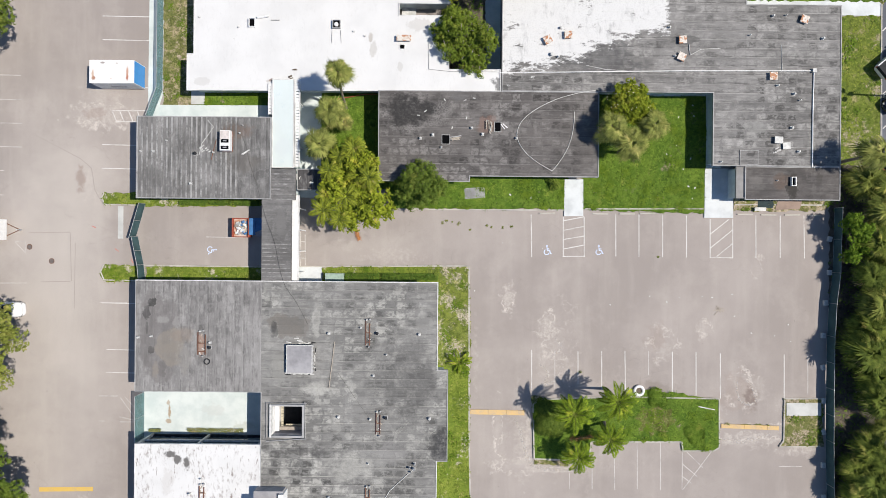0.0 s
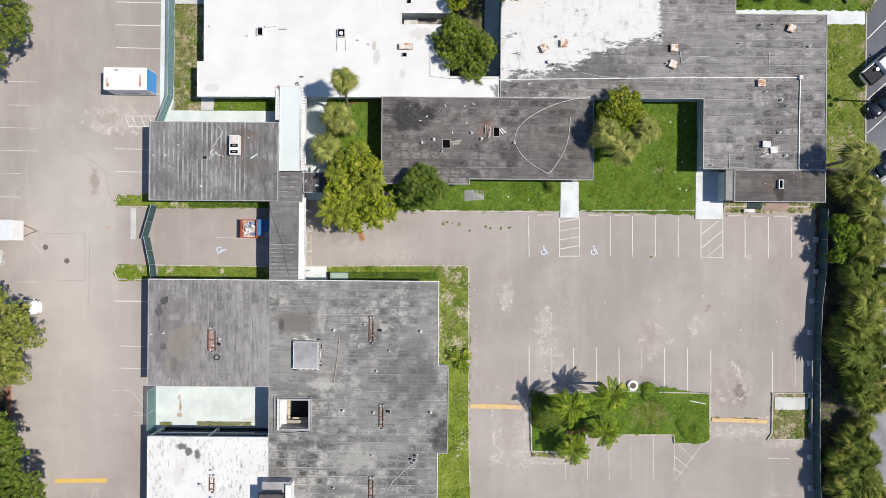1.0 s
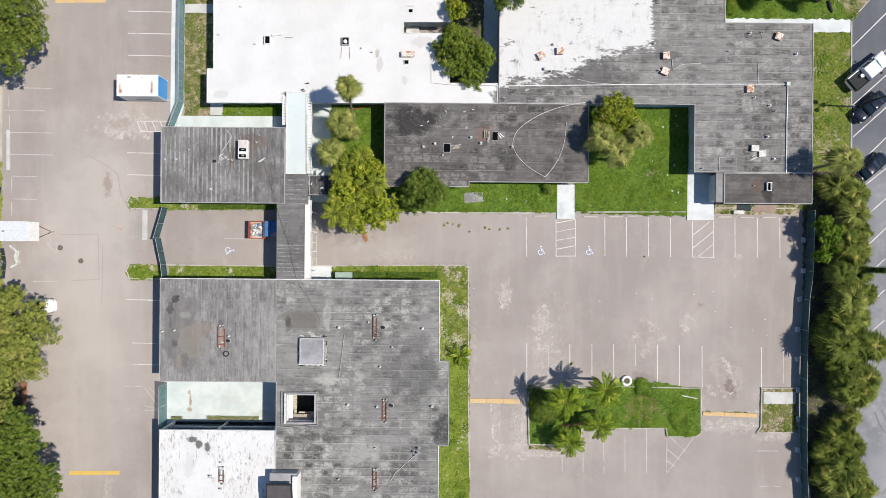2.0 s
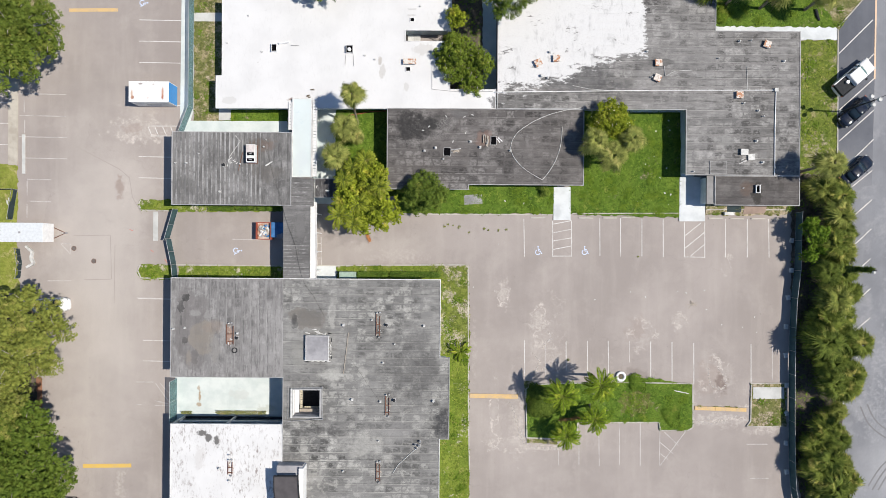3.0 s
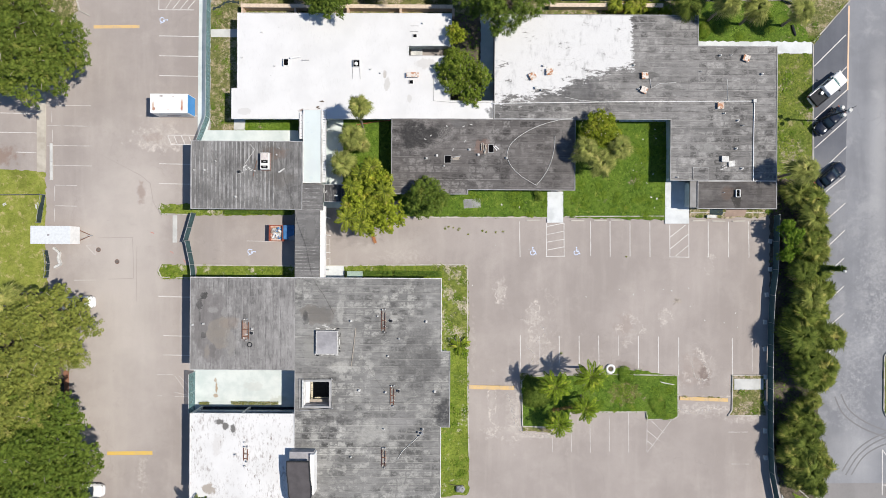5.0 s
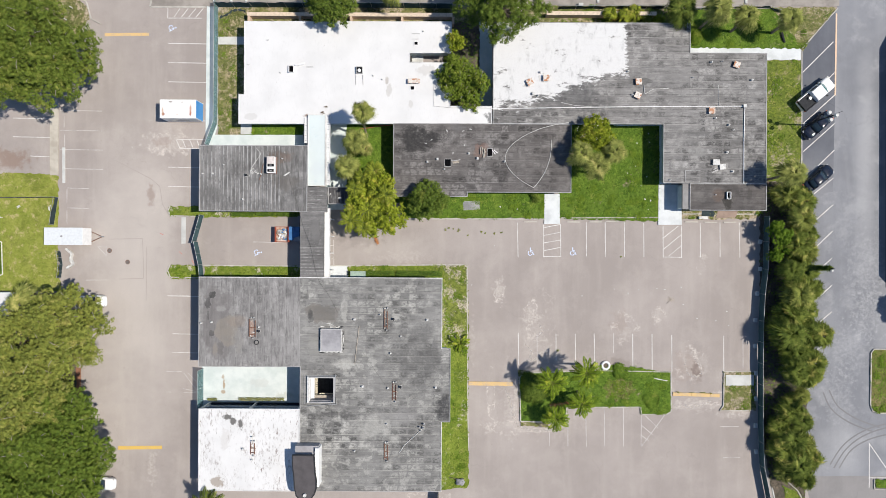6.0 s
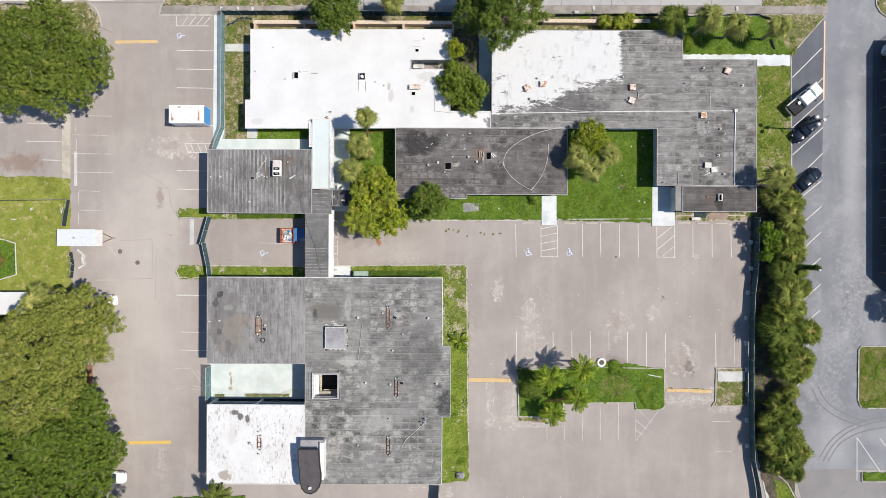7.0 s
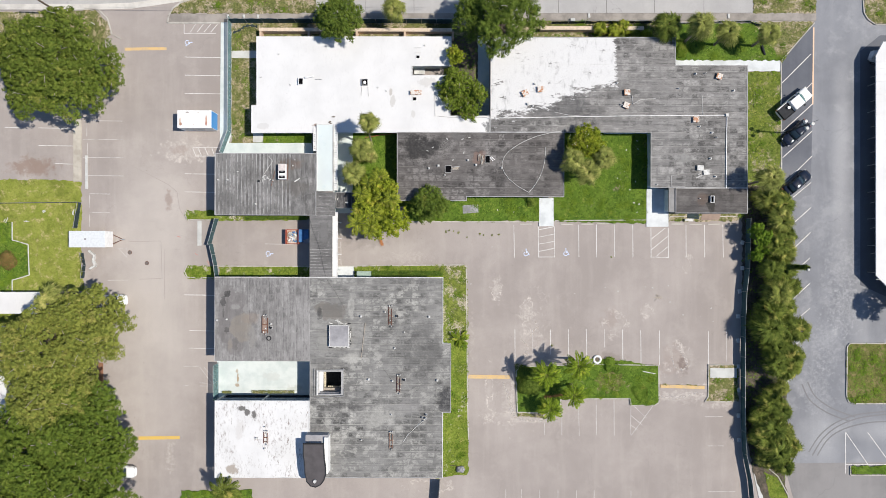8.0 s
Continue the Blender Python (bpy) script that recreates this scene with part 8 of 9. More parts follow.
for sx in (r[0] + 0.2, r[2] - 0.35):
    part("skid", boxed(sx, r[1] + 0.1, 0.0, sx + 0.15, r[3] - 0.1, 0.13), M_DARK, t)
rng = random.Random(8)
heap = thing("rubbish_heap", "mixed pale boards, bags and scraps heaped in the skip", "rubbish", ((r[0] + r[2]) / 2, (r[1] + r[3]) / 2, 0.2))
mats = [M_OFFWHITE, M_PANEL, M_RUSTPALE, M_WHITE, M_CONC_TEAL, M_PALETIMBER, M_TARP]
part("packed_waste", boxed(r[0] + 0.1, r[1] + 0.1, 0.2, r[2] - 0.1, r[3] - 0.1, 0.85, 0.02), M_RUSTPALE, heap)
for i in range(70):
    sx, sy = rng.uniform(0.05, 0.20), rng.uniform(0.04, 0.16)
    m = pose(rng.uniform(r[0] + 0.4, r[2] - 0.4), rng.uniform(r[1] + 0.4, r[3] - 0.4), rng.uniform(0.85, 1.2), rng.uniform(-25, 25), rng.uniform(-25, 25), rng.uniform(0, 180))
    part("scrap", boxed(-sx, -sy, -0.05, sx, sy, 0.05, 0.01, m), mats[i % 7], heap)
r = (-21.73, 1.39, -20.34, 3.29)
t = thing("blue_waste_bin", "blue plastic-sheeted waste bin in the building's shade", "bin", (r[0], r[1], 0))
part("body", taper(bmesh.new(), rect((r[0] + 0.1, r[1] + 0.1, r[2] - 0.1, r[3] - 0.1)), 0.08, rect(r), 1.3), M_TARP, t)
part("lid", boxed(r[0] - 0.03, r[1] + 0.02, 1.3, (r[0] + r[2]) / 2, r[3] - 0.02, 1.4, 0.02), M_TARP, t)
part("lid", boxed((r[0] + r[2]) / 2 + 0.02, r[1] + 0.02, 1.3, r[2] + 0.03, r[3] - 0.02, 1.36, 0.02), M_TARP, t)
part("loose_sheet", boxed(-0.42, -0.3, -0.02, 0.42, 0.3, 0.03, 0.01, pose(r[2] - 0.25, r[1] + 0.15, 1.42, 8, -6, 20)), M_PANEL, t, "crumpled pale plastic sheet")
for sx in (r[0] + 0.2, r[2] - 0.3):
    part("castor", boxed(sx, r[1] + 0.2, 0, sx + 0.08, r[1] + 0.4, 0.09), M_DARK, t)

# pad-mounted green cabinet
r = (-13.26, -3.67, -11.16, -2.85)
t = thing("utility_cabinet", "pale green steel utility cabinet beside the hedge", "utility box", (r[0], r[1], 0))
M_CAB = plain("pale_green_steel", (0.33, 0.43, 0.36), 0.5, dirt_shade=0.2)
part("body", boxed(r[0] + 0.03, r[1] + 0.03, 0.1, r[2] - 0.03, r[3] - 0.03, 1.02), M_CAB, t)
part("lid", boxed(r[0], r[1], 1.02, r[2], r[3], 1.1, 0.02), M_CAB, t)
part("pad", boxed(r[0] - 0.1, r[1] - 0.1, 0.0, r[2] + 0.1, r[3] + 0.1, 0.13), M_CONC, t)

# ---------------------------------------------------------------- street furniture
def floodlight_pole(base, height, label):
    x, y = base
    t = thing("floodlight_pole", label, "light pole", (x, y, 0))
    part("pole", tube(bmesh.new(), [(x, y, 0), (x, y, height)], [0.10, 0.07], 10), M_DARK, t)
    part("base", boxed(x - 0.2, y - 0.2, 0, x + 0.2, y + 0.2, 0.25, 0.02), M_CONC, t)
    for dx, dy in ((-0.55, 0.35), (0.4, 0.0), (-0.35, -0.6)):
        arm = part("arm", tube(bmesh.new(), [(x, y, height - 0.15), (x + dx, y + dy, height)], 0.03, 6), M_DARK, t)
        part("lamp_head", tube(bmesh.new(), [(x + dx, y + dy, height - 0.05), (x + dx, y + dy, height + 0.2)], [0.3, 0.22], 12), M_OFFWHITE, arm)
    part("cross_arm", tube(bmesh.new(), [(x - 0.2, y - 0.1, height - 0.3), (x + 1.3, y + 0.6, height - 0.1)], 0.035, 6), M_DARK, t)
    return t


floodlight_pole((50.35, 17.94), 6.2, "dark steel light pole with round lamp heads by the bays")
x, y = (50.57, -2.03)
t = thing("overgrown_pole", "light pole wrapped in dark climbing leaves", "light pole", (x, y, 0))
part("pole", tube(bmesh.new(), [(x, y, 0), (x, y, 6.2)], [0.09, 0.06], 8), M_DARK, t)
rg = np.random.default_rng(77)
c = np.stack([rg.normal(x, 0.16, 1500), rg.normal(y, 0.16, 1500), rg.uniform(0.5, 5.6, 1500)], 1)
o = np.zeros((1500, 3))
q = leaves(c, o, 0.14, rg)
raw("climbing_leaves", q, np.arange(6000).reshape(-1, 4), M_DARKLEAF, t)
part("lamp_head", tube(bmesh.new(), [(x - 0.1, y - 0.3, 5.8), (x - 0.1, y - 0.3, 6.0)], [0.2, 0.14], 10), M_OFFWHITE, t)

# overhead cables by the street
t = thing("overhead_cables", "thin black overhead cables along the street", "cable", (-58.50, 36.77, 0))
pole_at = (-57.65, 35.42)
part("pole", tube(bmesh.new(), [(*pole_at, 0), (*pole_at, 9.0)], [0.16, 0.11], 8), M_BARK, t)
for z, dy in ((8.8, 0.0), (8.2, 0.4)):
    pts = []
    for k in range(13):
        f = k / 12
        pts.append((pole_at[0] + (-60 + 120 * f), pole_at[1] + dy + 0.5 * f, z - 1.0 * math.sin(math.pi * ((f * 2) % 1.0))))
    part("cable", tube(bmesh.new(), pts, 0.02, 4), M_DARK, t)

# ---------------------------------------------------------------- roof things
def vent(at, h, label="small pale roof vent pipe with a flashing collar", r=0.12, tall=0.3, mat=None, base=True):
    x, y = at
    r *= 0.75
    t = thing("roof_vent", label, "vent", (x, y, h))
    h += 0.012
    if base:
        part("flashing", boxed(x - r * 1.45, y - r * 1.45, h - 0.02, x + r * 1.45, y + r * 1.45, h + 0.02), M_PIPE, t)
    part("pipe", tube(bmesh.new(), [(x, y, h), (x, y, h + tall)], r, 10), mat or M_OFFWHITE, t)
    part("cap", tube(bmesh.new(), [(x, y, h + tall - 0.01), (x, y, h + tall + 0.06)], [r * 1.25, r * 0.8], 10), mat or M_OFFWHITE, t)
    return t


def cap_box(at, h, w, d, turn, label, mat, tall=0.35):
    """A sheet-metal roof cowl: a curb, a box and an overhanging lid."""
    x, y = at
    m = pose(x, y, h + 0.01, 0, 0, turn)
    t = thing("roof_cowl", label, "vent", (x, y, h))
    part("curb", boxed(-w * 0.42, -d * 0.42, -0.02, w * 0.42, d * 0.42, tall * 0.7, 0.0, m), M_PIPE, t)
    part("lid", boxed(-w / 2, -d / 2, tall * 0.7, w / 2, d / 2, tall, 0.02, m), mat, t)
    return t


def roof_hole(at, h, w, d, label, rim=M_OFFWHITE, rim_h=0.18):
    """A roof curb; the shade of its opening is a black plate at roof level."""
    x, y = at
    t = thing("roof_opening", label, "roof opening", (x, y, h))
    for a in ((-w / 2 - 0.06, -d / 2 - 0.06, -w / 2, d / 2 + 0.06), (w / 2, -d / 2 - 0.06, w / 2 + 0.06, d / 2 + 0.06), (-w / 2, -d / 2 - 0.06, w / 2, -d / 2), (-w / 2, d / 2, w / 2, d / 2 + 0.06)):
        part("rim", boxed(x + a[0], y + a[1], h - 0.01, x + a[2], y + a[3], h + rim_h), rim, t)
    part("painted_hollow", boxed(x - w / 2, y - d / 2, h - 0.01, x + w / 2, y + d / 2, h + 0.035), M_BLACK, t)
    return t


def planks(at, h, label, n, seed, spread=0.5, long=1.0, turn=0, mat=None, name="loose_boards"):
    rg = random.Random(seed)
    t = thing(name, label, "boards", (*at, h))
    for i in range(n):
        m = pose(at[0] + rg.uniform(-spread, spread), at[1] + rg.uniform(-spread, spread), h + 0.03 + 0.025 * i, 0, 0, turn + rg.uniform(-12, 12))
        part("board", boxed(-long / 2, -0.05, 0, long / 2, 0.05, 0.025, 0.0, m), mat or (M_PALETIMBER if i % 3 else M_PIPE), t)
    return t


def smooth(pts, steps=5):
    """A soft curve through the points."""
    out, p = [], [pts[0]] + list(pts) + [pts[-1]]
    for a, b, c, d in zip(p, p[1:], p[2:], p[3:]):
        for i in range(steps):
            f = i / steps
            out.append(tuple(0.5 * (2 * b[k] + (c[k] - a[k]) * f + (2 * a[k] - 5 * b[k] + 4 * c[k] - d[k]) * f * f + (3 * b[k] - a[k] - 3 * c[k] + d[k]) * f ** 3) for k in (0, 1)))
    return out + [pts[-1]]


def run_pipe(label, pts, z, r, mat, name="roof_pipe", supports=0.0, category="pipe"):
    if category == "cable":
        pts = smooth(pts)
    t = thing(name, label, category, (*pts[0], z))
    part("pipe", tube(bmesh.new(), [(x, y, z + r + 0.015) for x, y in pts], r, 6), mat, t)
    if supports:
        for a, b in zip(pts, pts[1:]):
            n = int(math.dist(a, b) / supports)
            for i in range(n):
                f = (i + 0.5) / n
                x, y = a[0] + (b[0] - a[0]) * f, a[1] + (b[1] - a[1]) * f
                part("support", boxed(x - 0.09, y - 0.09, z - 0.01, x + 0.09, y + 0.09, z + 0.03), M_DARK, t)
    return t


# small wing: air unit, pipework, debris
x, y = (-23.30, 11.35)
t = thing("air_unit", "white rooftop air unit with two dark fan openings", "air conditioner", (x, y, HL))
part("plinth", boxed(x - 0.58, y - 1.12, HL, x + 0.58, y + 1.12, HL + 0.2), M_RUST, t)
part("body", boxed(x - 0.54, y - 1.08, HL + 0.2, x + 0.54, y + 1.08, HL + 0.95, 0.03), M_WHITE, t)
part("top_panel", boxed(x - 0.5, y + 0.12, HL + 0.945, x + 0.5, y + 1.02, HL + 0.99, 0.01), plain("pinkish_sheet_metal", (0.66, 0.60, 0.57), 0.5, dirt_shade=0.25), t)
# black plates on the top paint the shade inside the two fans
for yy in (y - 0.05, y - 0.75):
    fan = part("fan_opening", boxed(x - 0.42, yy - 0.2, HL + 0.94, x + 0.42, yy + 0.16, HL + 0.965), M_BLACK, t)
    part("fan_blade", boxed(x - 0.18, yy - 0.06, HL + 0.965, x + 0.2, yy + 0.05, HL + 0.985), M_PANEL, fan)
run_pipe("bent pale conduit lying on the small roof", [(-25.46, 13.66), (-24.85, 12.93), (-26.11, 11.09), (-26.40, 9.87)], HL, 0.032, M_OFFWHITE)
run_pipe("rusty rod lying on the small roof", [(-24.53, 11.59), (-25.06, 9.40)], HL, 0.04, M_RUST)
run_pipe("black cable trailing over the roofs and the covered walkway", [(-22.04, 12.53), (-21.42, 11.13), (-20.98, 9.31), (-20.29, 7.19), (-19.72, 5.24), (-19.05, 2.93), (-18.16, 0.51), (-17.65, -1.93), (-17.02, -4.05), (-15.78, -5.87), (-14.48, -8.29)], HL, 0.014, M_CABLE, "roof_cable", category="cable")
planks((-25.61, 10.30), HL, "scattered debris round a roof vent", 8, 3, 0.6, 0.28, 30, M_OFFWHITE, "roof_debris")
vent((-26.77, 10.05), HL, "dark round roof vent", 0.2, 0.3, M_DARK)
vent((-31.28, 10.25), HL)
vent((-32.62, 10.24), HL, r=0.09)
vent((-27.23, 6.82), HL, r=0.14)
vent((-29.83, 11.42), HL, r=0.08)
vent((-21.98, 12.29), HL, r=0.09)
vent((-24.82, 10.19), HL, r=0.09)
vent((-21.68, 13.14), HL, r=0.05)
planks((-21.47, 10.16), HL, "pale rod and bracket left on the small roof", 2, 5, 0.2, 0.9, 25, M_OFFWHITE, "roof_debris")


def rail_frame(at, h, length, gap, label, turn=90):
    """Two rusted equipment rails with cross bars and pipe stubs between them."""
    x, y = at
    m = pose(x, y, h + 0.012, 0, 0, turn)
    t = thing("equipment_rails", label, "equipment frame", (x, y, h))
    for s in (-1, 1):
        part("rail", boxed(-length / 2, s * gap / 2 - 0.035, 0, length / 2 * (1.0 if s > 0 else 0.82), s * gap / 2 + 0.035, 0.14, 0.0, m), M_RUST, t)
    for k in range(2):
        f = -length / 2 + (k + 0.35) * length / 2.6
        part("cross_bar", boxed(f - 0.05, -gap / 2 + 0.065, 0.05, f + 0.05, gap / 2 - 0.065, 0.10, 0.0, m), M_RUST, t)
    for k, (u, v, a) in enumerate(((0.2, 0.1, 20), (-0.5, -0.15, 70), (0.75, 0.05, -30), (-0.9, 0.2, 10), (0.0, -0.3, 50))):
        part("scrap", boxed(-0.16, -0.05, 0, 0.16, 0.05, 0.03, 0.0, m @ pose(u * length / 2, v, 0.0, 0, 0, a)), M_OFFWHITE if k % 2 else M_PALETIMBER, t)
    for f, s in ((length / 2 + 0.15, 0.1), (-length / 2 - 0.15, -0.15), (length / 2 + 0.2, -0.25)):
        bm = tube(bmesh.new(), [(f, s, 0), (f, s, 0.3)], 0.09, 8)
        bmesh.ops.transform(bm, matrix=m, verts=bm.verts)
        part("pipe_stub", bm, M_OFFWHITE if s > 0 else M_PIPE, t)
    return t


rail_frame((-8.02, -9.15), HL, 2.6, 0.42, "rusted equipment rails on the large roof")
rail_frame((-6.83, -18.88), HL, 2.3, 0.42, "rusted equipment rails on the large roof")
rail_frame((-7.90, -26.90), HL, 2.2, 0.42, "rusted equipment rails on the large roof")
rail_frame((-25.91, -10.41), HL, 2.4, 0.8, "rusted equipment frame on the west roof bay")
rail_frame((-25.78, -26.54), HL, 1.6, 0.5, "rusted equipment rails on the white corner roof")
for at, r in [((-12.22, -9.19), 0.16), ((-2.47, -9.22), 0.16), ((-11.10, -18.19), 0.16), ((-1.30, -18.28), 0.17), ((-7.69, -18.40), 0.14), ((-32.74, -9.80), 0.12), ((-31.34, -9.66), 0.12), ((-25.00, -10.28), 0.13),
              ((-7.37, -13.71), 0.12), ((-5.99, -11.44), 0.1), ((-7.83, -23.16), 0.09), ((-8.75, -8.55), 0.1), ((-12.11, -26.83), 0.11), ((-25.85, -28.08), 0.12), ((-27.07, -26.62), 0.14), ((-25.86, -25.00), 0.1)]:
    vent(at, HL, r=r)
for at in [(-6.98, -9.14), (-5.99, -18.21), (-25.00, -10.83)]:
    vent(at, HL, "dark round roof vent", 0.18, 0.35, M_DARK)
ring = (-25.35, -12.35)
t = thing("roof_drain", "round dark roof drain ring", "drain", (*ring, HL))
bm = bmesh.new()
for k in range(20):
    a, b = 2 * math.pi * k / 20, 2 * math.pi * (k + 1) / 20
    prism(bm, ccw([(ring[0] + q * math.cos(s), ring[1] + q * math.sin(s)) for q, s in ((0.34, a), (0.34, b), (0.24, b), (0.24, a))]), HL, HL + 0.08)
part("ring", bm, M_DARK, t)
for dx, dy, r in ((0, 0, 0.16), (-0.45, 0.1, 0.13), (0.1, 0.5, 0.13), (-0.3, -0.35, 0.09)):
    x, y = (-2.95, -23.66)
    vent((x + dx, y + dy), HL, "clustered pale roof vent", r, 0.4, M_STEEL)
run_pipe("pale conduit running across the large roof", [(-3.07, -23.84), (-5.49, -26.06), (-6.09, -27.04)], HL, 0.045, M_OFFWHITE, supports=1.2)
run_pipe("pale rod lying on the large roof", [(-11.60, -10.09), (-11.83, -12.23), (-12.17, -15.09)], HL, 0.05, M_PALETIMBER)
run_pipe("thin dark cable on the large roof", [(-11.21, -13.44), (-9.97, -15.26), (-8.61, -17.19), (-7.75, -18.34)], HL, 0.010, M_CABLE, "roof_cable", category="cable")
# raised hatch
r = (-16.68, -13.48, -13.84, -10.40)
t = thing("raised_hatch", "raised square hatch with a lead-grey cover", "roof hatch", (r[0], r[1], HL))
part("curb", boxed(r[0] + 0.1, r[1] + 0.1, HL, r[2] - 0.1, r[3] - 0.1, HL + 0.45), M_FASCIA, t)
part("cover", boxed(r[0], r[1], HL + 0.44, r[2], r[3], HL + 0.53, 0.03), M_PANEL, t)
for q in ((r[0] + 0.02, r[3] - 0.10, r[2] - 0.02, r[3] - 0.02), (r[0] + 0.02, r[1] + 0.02, r[2] - 0.02, r[1] + 0.10), (r[0] + 0.02, r[1] + 0.11, r[0] + 0.09, r[3] - 0.11), (r[2] - 0.12, r[1] + 0.11, r[2] - 0.02, r[3] - 0.11)):
    part("lip", boxed(q[0], q[1], HL + 0.52, q[2], q[3], HL + 0.565, 0.008), M_OFFWHITE, t)
for k in range(7):
    y = r[1] + 0.2 + k * (r[3] - r[1] - 0.4) / 6
    part("clip", boxed(r[2] + 0.01, y, HL + 0.3, r[2] + 0.1, y + 0.16, HL + 0.5), M_FASCIA, t)
rg = random.Random(17)
for k in range(34):
    side, f, off = k % 4, rg.uniform(0, 1), rg.uniform(0.06, 0.22)
    x = (r[0] - off, r[2] + off, r[0] + (r[2] - r[0]) * f, r[0] + (r[2] - r[0]) * f)[side]
    y = (r[1] + (r[3] - r[1]) * f, r[1] + (r[3] - r[1]) * f, r[1] - off, r[3] + off)[side]
    m = pose(x, y, HL + 0.016, 0, 0, rg.uniform(-12, 12) + (90 if side < 2 else 0))
    part("torn_flashing", boxed(-rg.uniform(0.1, 0.3), -0.05, 0, rg.uniform(0.1, 0.3), 0.05, 0.015 + 0.001 * k, 0.0, m), M_OFFWHITE if k % 3 else M_DARK, t)
planks((-15.38, -10.19), HL, "torn roofing scraps beside the raised hatch", 4, 12, 0.7, 0.5, 0, M_OFFWHITE, "roof_debris")

# dark wing: two open curbs with boards, vents, the looped white cable
roof_hole((0.20, 12.02), HC, 0.8, 0.95, "open dark roof curb with boards beside it", M_PIPE, 0.06)
planks((1.25, 12.22), HC, "bleached boards beside an open roof curb", 9, 21, 0.26, 0.8, 4)
roof_hole((5.89, 13.44), HC, 0.65, 1.0, "open dark roof curb with boards beside it", M_PIPE, 0.06)
planks((4.84, 13.37), HC, "bleached boards and scrap beside an open roof curb", 9, 22, 0.36, 0.95, 88)
planks((6.57, 13.44), HC, "bent white strip beside an open roof curb", 2, 23, 0.15, 0.7, -50, M_WHITE, "roof_debris")
for at in [(-2.59, 12.12), (3.04, 13.29), (7.94, 12.22)]:
    vent(at, HC, r=0.14)
vent((-1.23, 12.50), HC, r=0.16)
vent((4.22, 12.62), HC, "pale round roof vent", 0.16)
vent((-0.29, 11.15), HC, "dark round roof vent", 0.12, 0.2, M_PIPE)
for k, at in enumerate([(-2.80, 14.66), (-2.00, 15.16), (0.93, 13.33), (0.04, 16.36), (3.26, 16.57), (2.27, 16.32), (2.47, 14.34)]):
    planks(at, HC, "small scrap lying on the dark roof", 1, 30 + k, 0.05, 0.3, 40 * k, M_OFFWHITE, "roof_scrap")
run_pipe("white cable looped loosely over the dark roof", [(16.63, 17.56), (14.47, 17.17), (12.30, 16.53), (10.15, 15.46), (8.61, 14.21), (8.00, 12.84), (8.20, 11.78), (8.95, 10.68), (10.20, 9.63), (11.88, 8.66)], HC, 0.035, M_OFFWHITE, "roof_cable", category="cable")
run_pipe("white cable looped loosely over the dark roof", [(11.88, 8.66), (12.68, 9.66), (13.47, 10.97), (13.95, 12.27), (14.19, 13.51), (14.30, 15.19)], HC, 0.035, M_OFFWHITE, "roof_cable", category="cable")

# long grey wing: pipe run, cowls and vents
run_pipe("long white pipe run on supports across the roof", [(6.02, 19.39), (13.21, 19.51), (25.60, 19.75), (40.47, 19.88)], HC, 0.055, M_WHITE, supports=1.7)
run_pipe("white pipe run on supports across the roof", [(40.47, 19.76), (40.38, 15.30), (40.38, 9.35)], HC, 0.07, M_WHITE, supports=1.7)
run_pipe("thin pale conduit on the grey roof", [(36.91, 22.70), (37.00, 19.92)], HC, 0.03, M_OFFWHITE)
run_pipe("thin pale conduit on the grey roof", [(15.55, 20.28), (17.54, 19.86), (20.02, 19.70)], HC, 0.03, M_OFFWHITE)
run_pipe("thin pale conduit on the grey roof", [(26.94, 21.50), (28.05, 22.13), (30.22, 22.27)], HC, 0.03, M_OFFWHITE)
run_pipe("dark bracket rod on the grey roof", [(26.75, 22.73), (26.88, 21.50)], HC, 0.05, M_PIPE)
cap_box((40.47, 19.88), HC, 0.45, 0.45, 0, "pale pipe junction box on the grey roof", M_OFFWHITE, 0.3)
for at, turn, label, mat in [((11.25, 22.97), 28, "rusty tilted cowl plate on the white roof end", M_RUSTPATCH), ((13.48, 23.54), 2, "rust-stained square roof cowl", M_RUSTPATCH), ((26.00, 23.10), 3, "rust-stained square roof cowl", M_RUSTPATCH),
                             ((25.89, 21.24), -25, "white cowl lid knocked askew", M_RUSTPATCH), ((39.30, 25.45), -20, "rusty cowl lid knocked askew", M_RUSTPATCH), ((35.95, 19.22), 0, "rusty square roof cowl", M_RUSTPATCH)]:
    cap_box(at, HC, 0.85, 0.85, turn, label, mat)
cap_box((36.57, 12.23), HC, 0.9, 0.75, -2, "pale roof cowl on the grey roof", M_OFFWHITE)
cap_box((37.50, 11.62), HC, 0.85, 0.75, 4, "pale loose cowl lid on the grey roof", M_OFFWHITE, 0.2)
planks((36.39, 11.11), HC, "scattered scraps beside the pale roof cowls", 5, 41, 0.4, 0.45, 20, M_PIPE, "roof_debris")
for at, r in [((24.62, 24.51), 0.12), ((35.95, 25.85), 0.14), ((41.43, 23.43), 0.15), ((38.32, 17.33), 0.15), ((38.95, 16.65), 0.08), ((38.11, 13.61), 0.16), ((38.87, 11.01), 0.15), ((12.67, 24.34), 0.14),
              ((11.70, 21.42), 0.2), ((12.45, 21.18), 0.12), ((25.21, 21.36), 0.12), ((36.52, 18.24), 0.12), ((33.43, 23.72), 0.08), ((37.37, 25.93), 0.08), ((30.40, 9.82), 0.1)]:
    vent(at, HC, r=r)
r = (32.50, 9.60, 34.42, 11.08)
t = thing("flat_hatch", "flat grey roof hatch with a raised rim", "roof hatch", (r[0], r[1], HC))
part("cover", boxed(r[0], r[1], HC - 0.01, r[2], r[3], HC + 0.06, 0.01), M_ROOF_LONG, t)
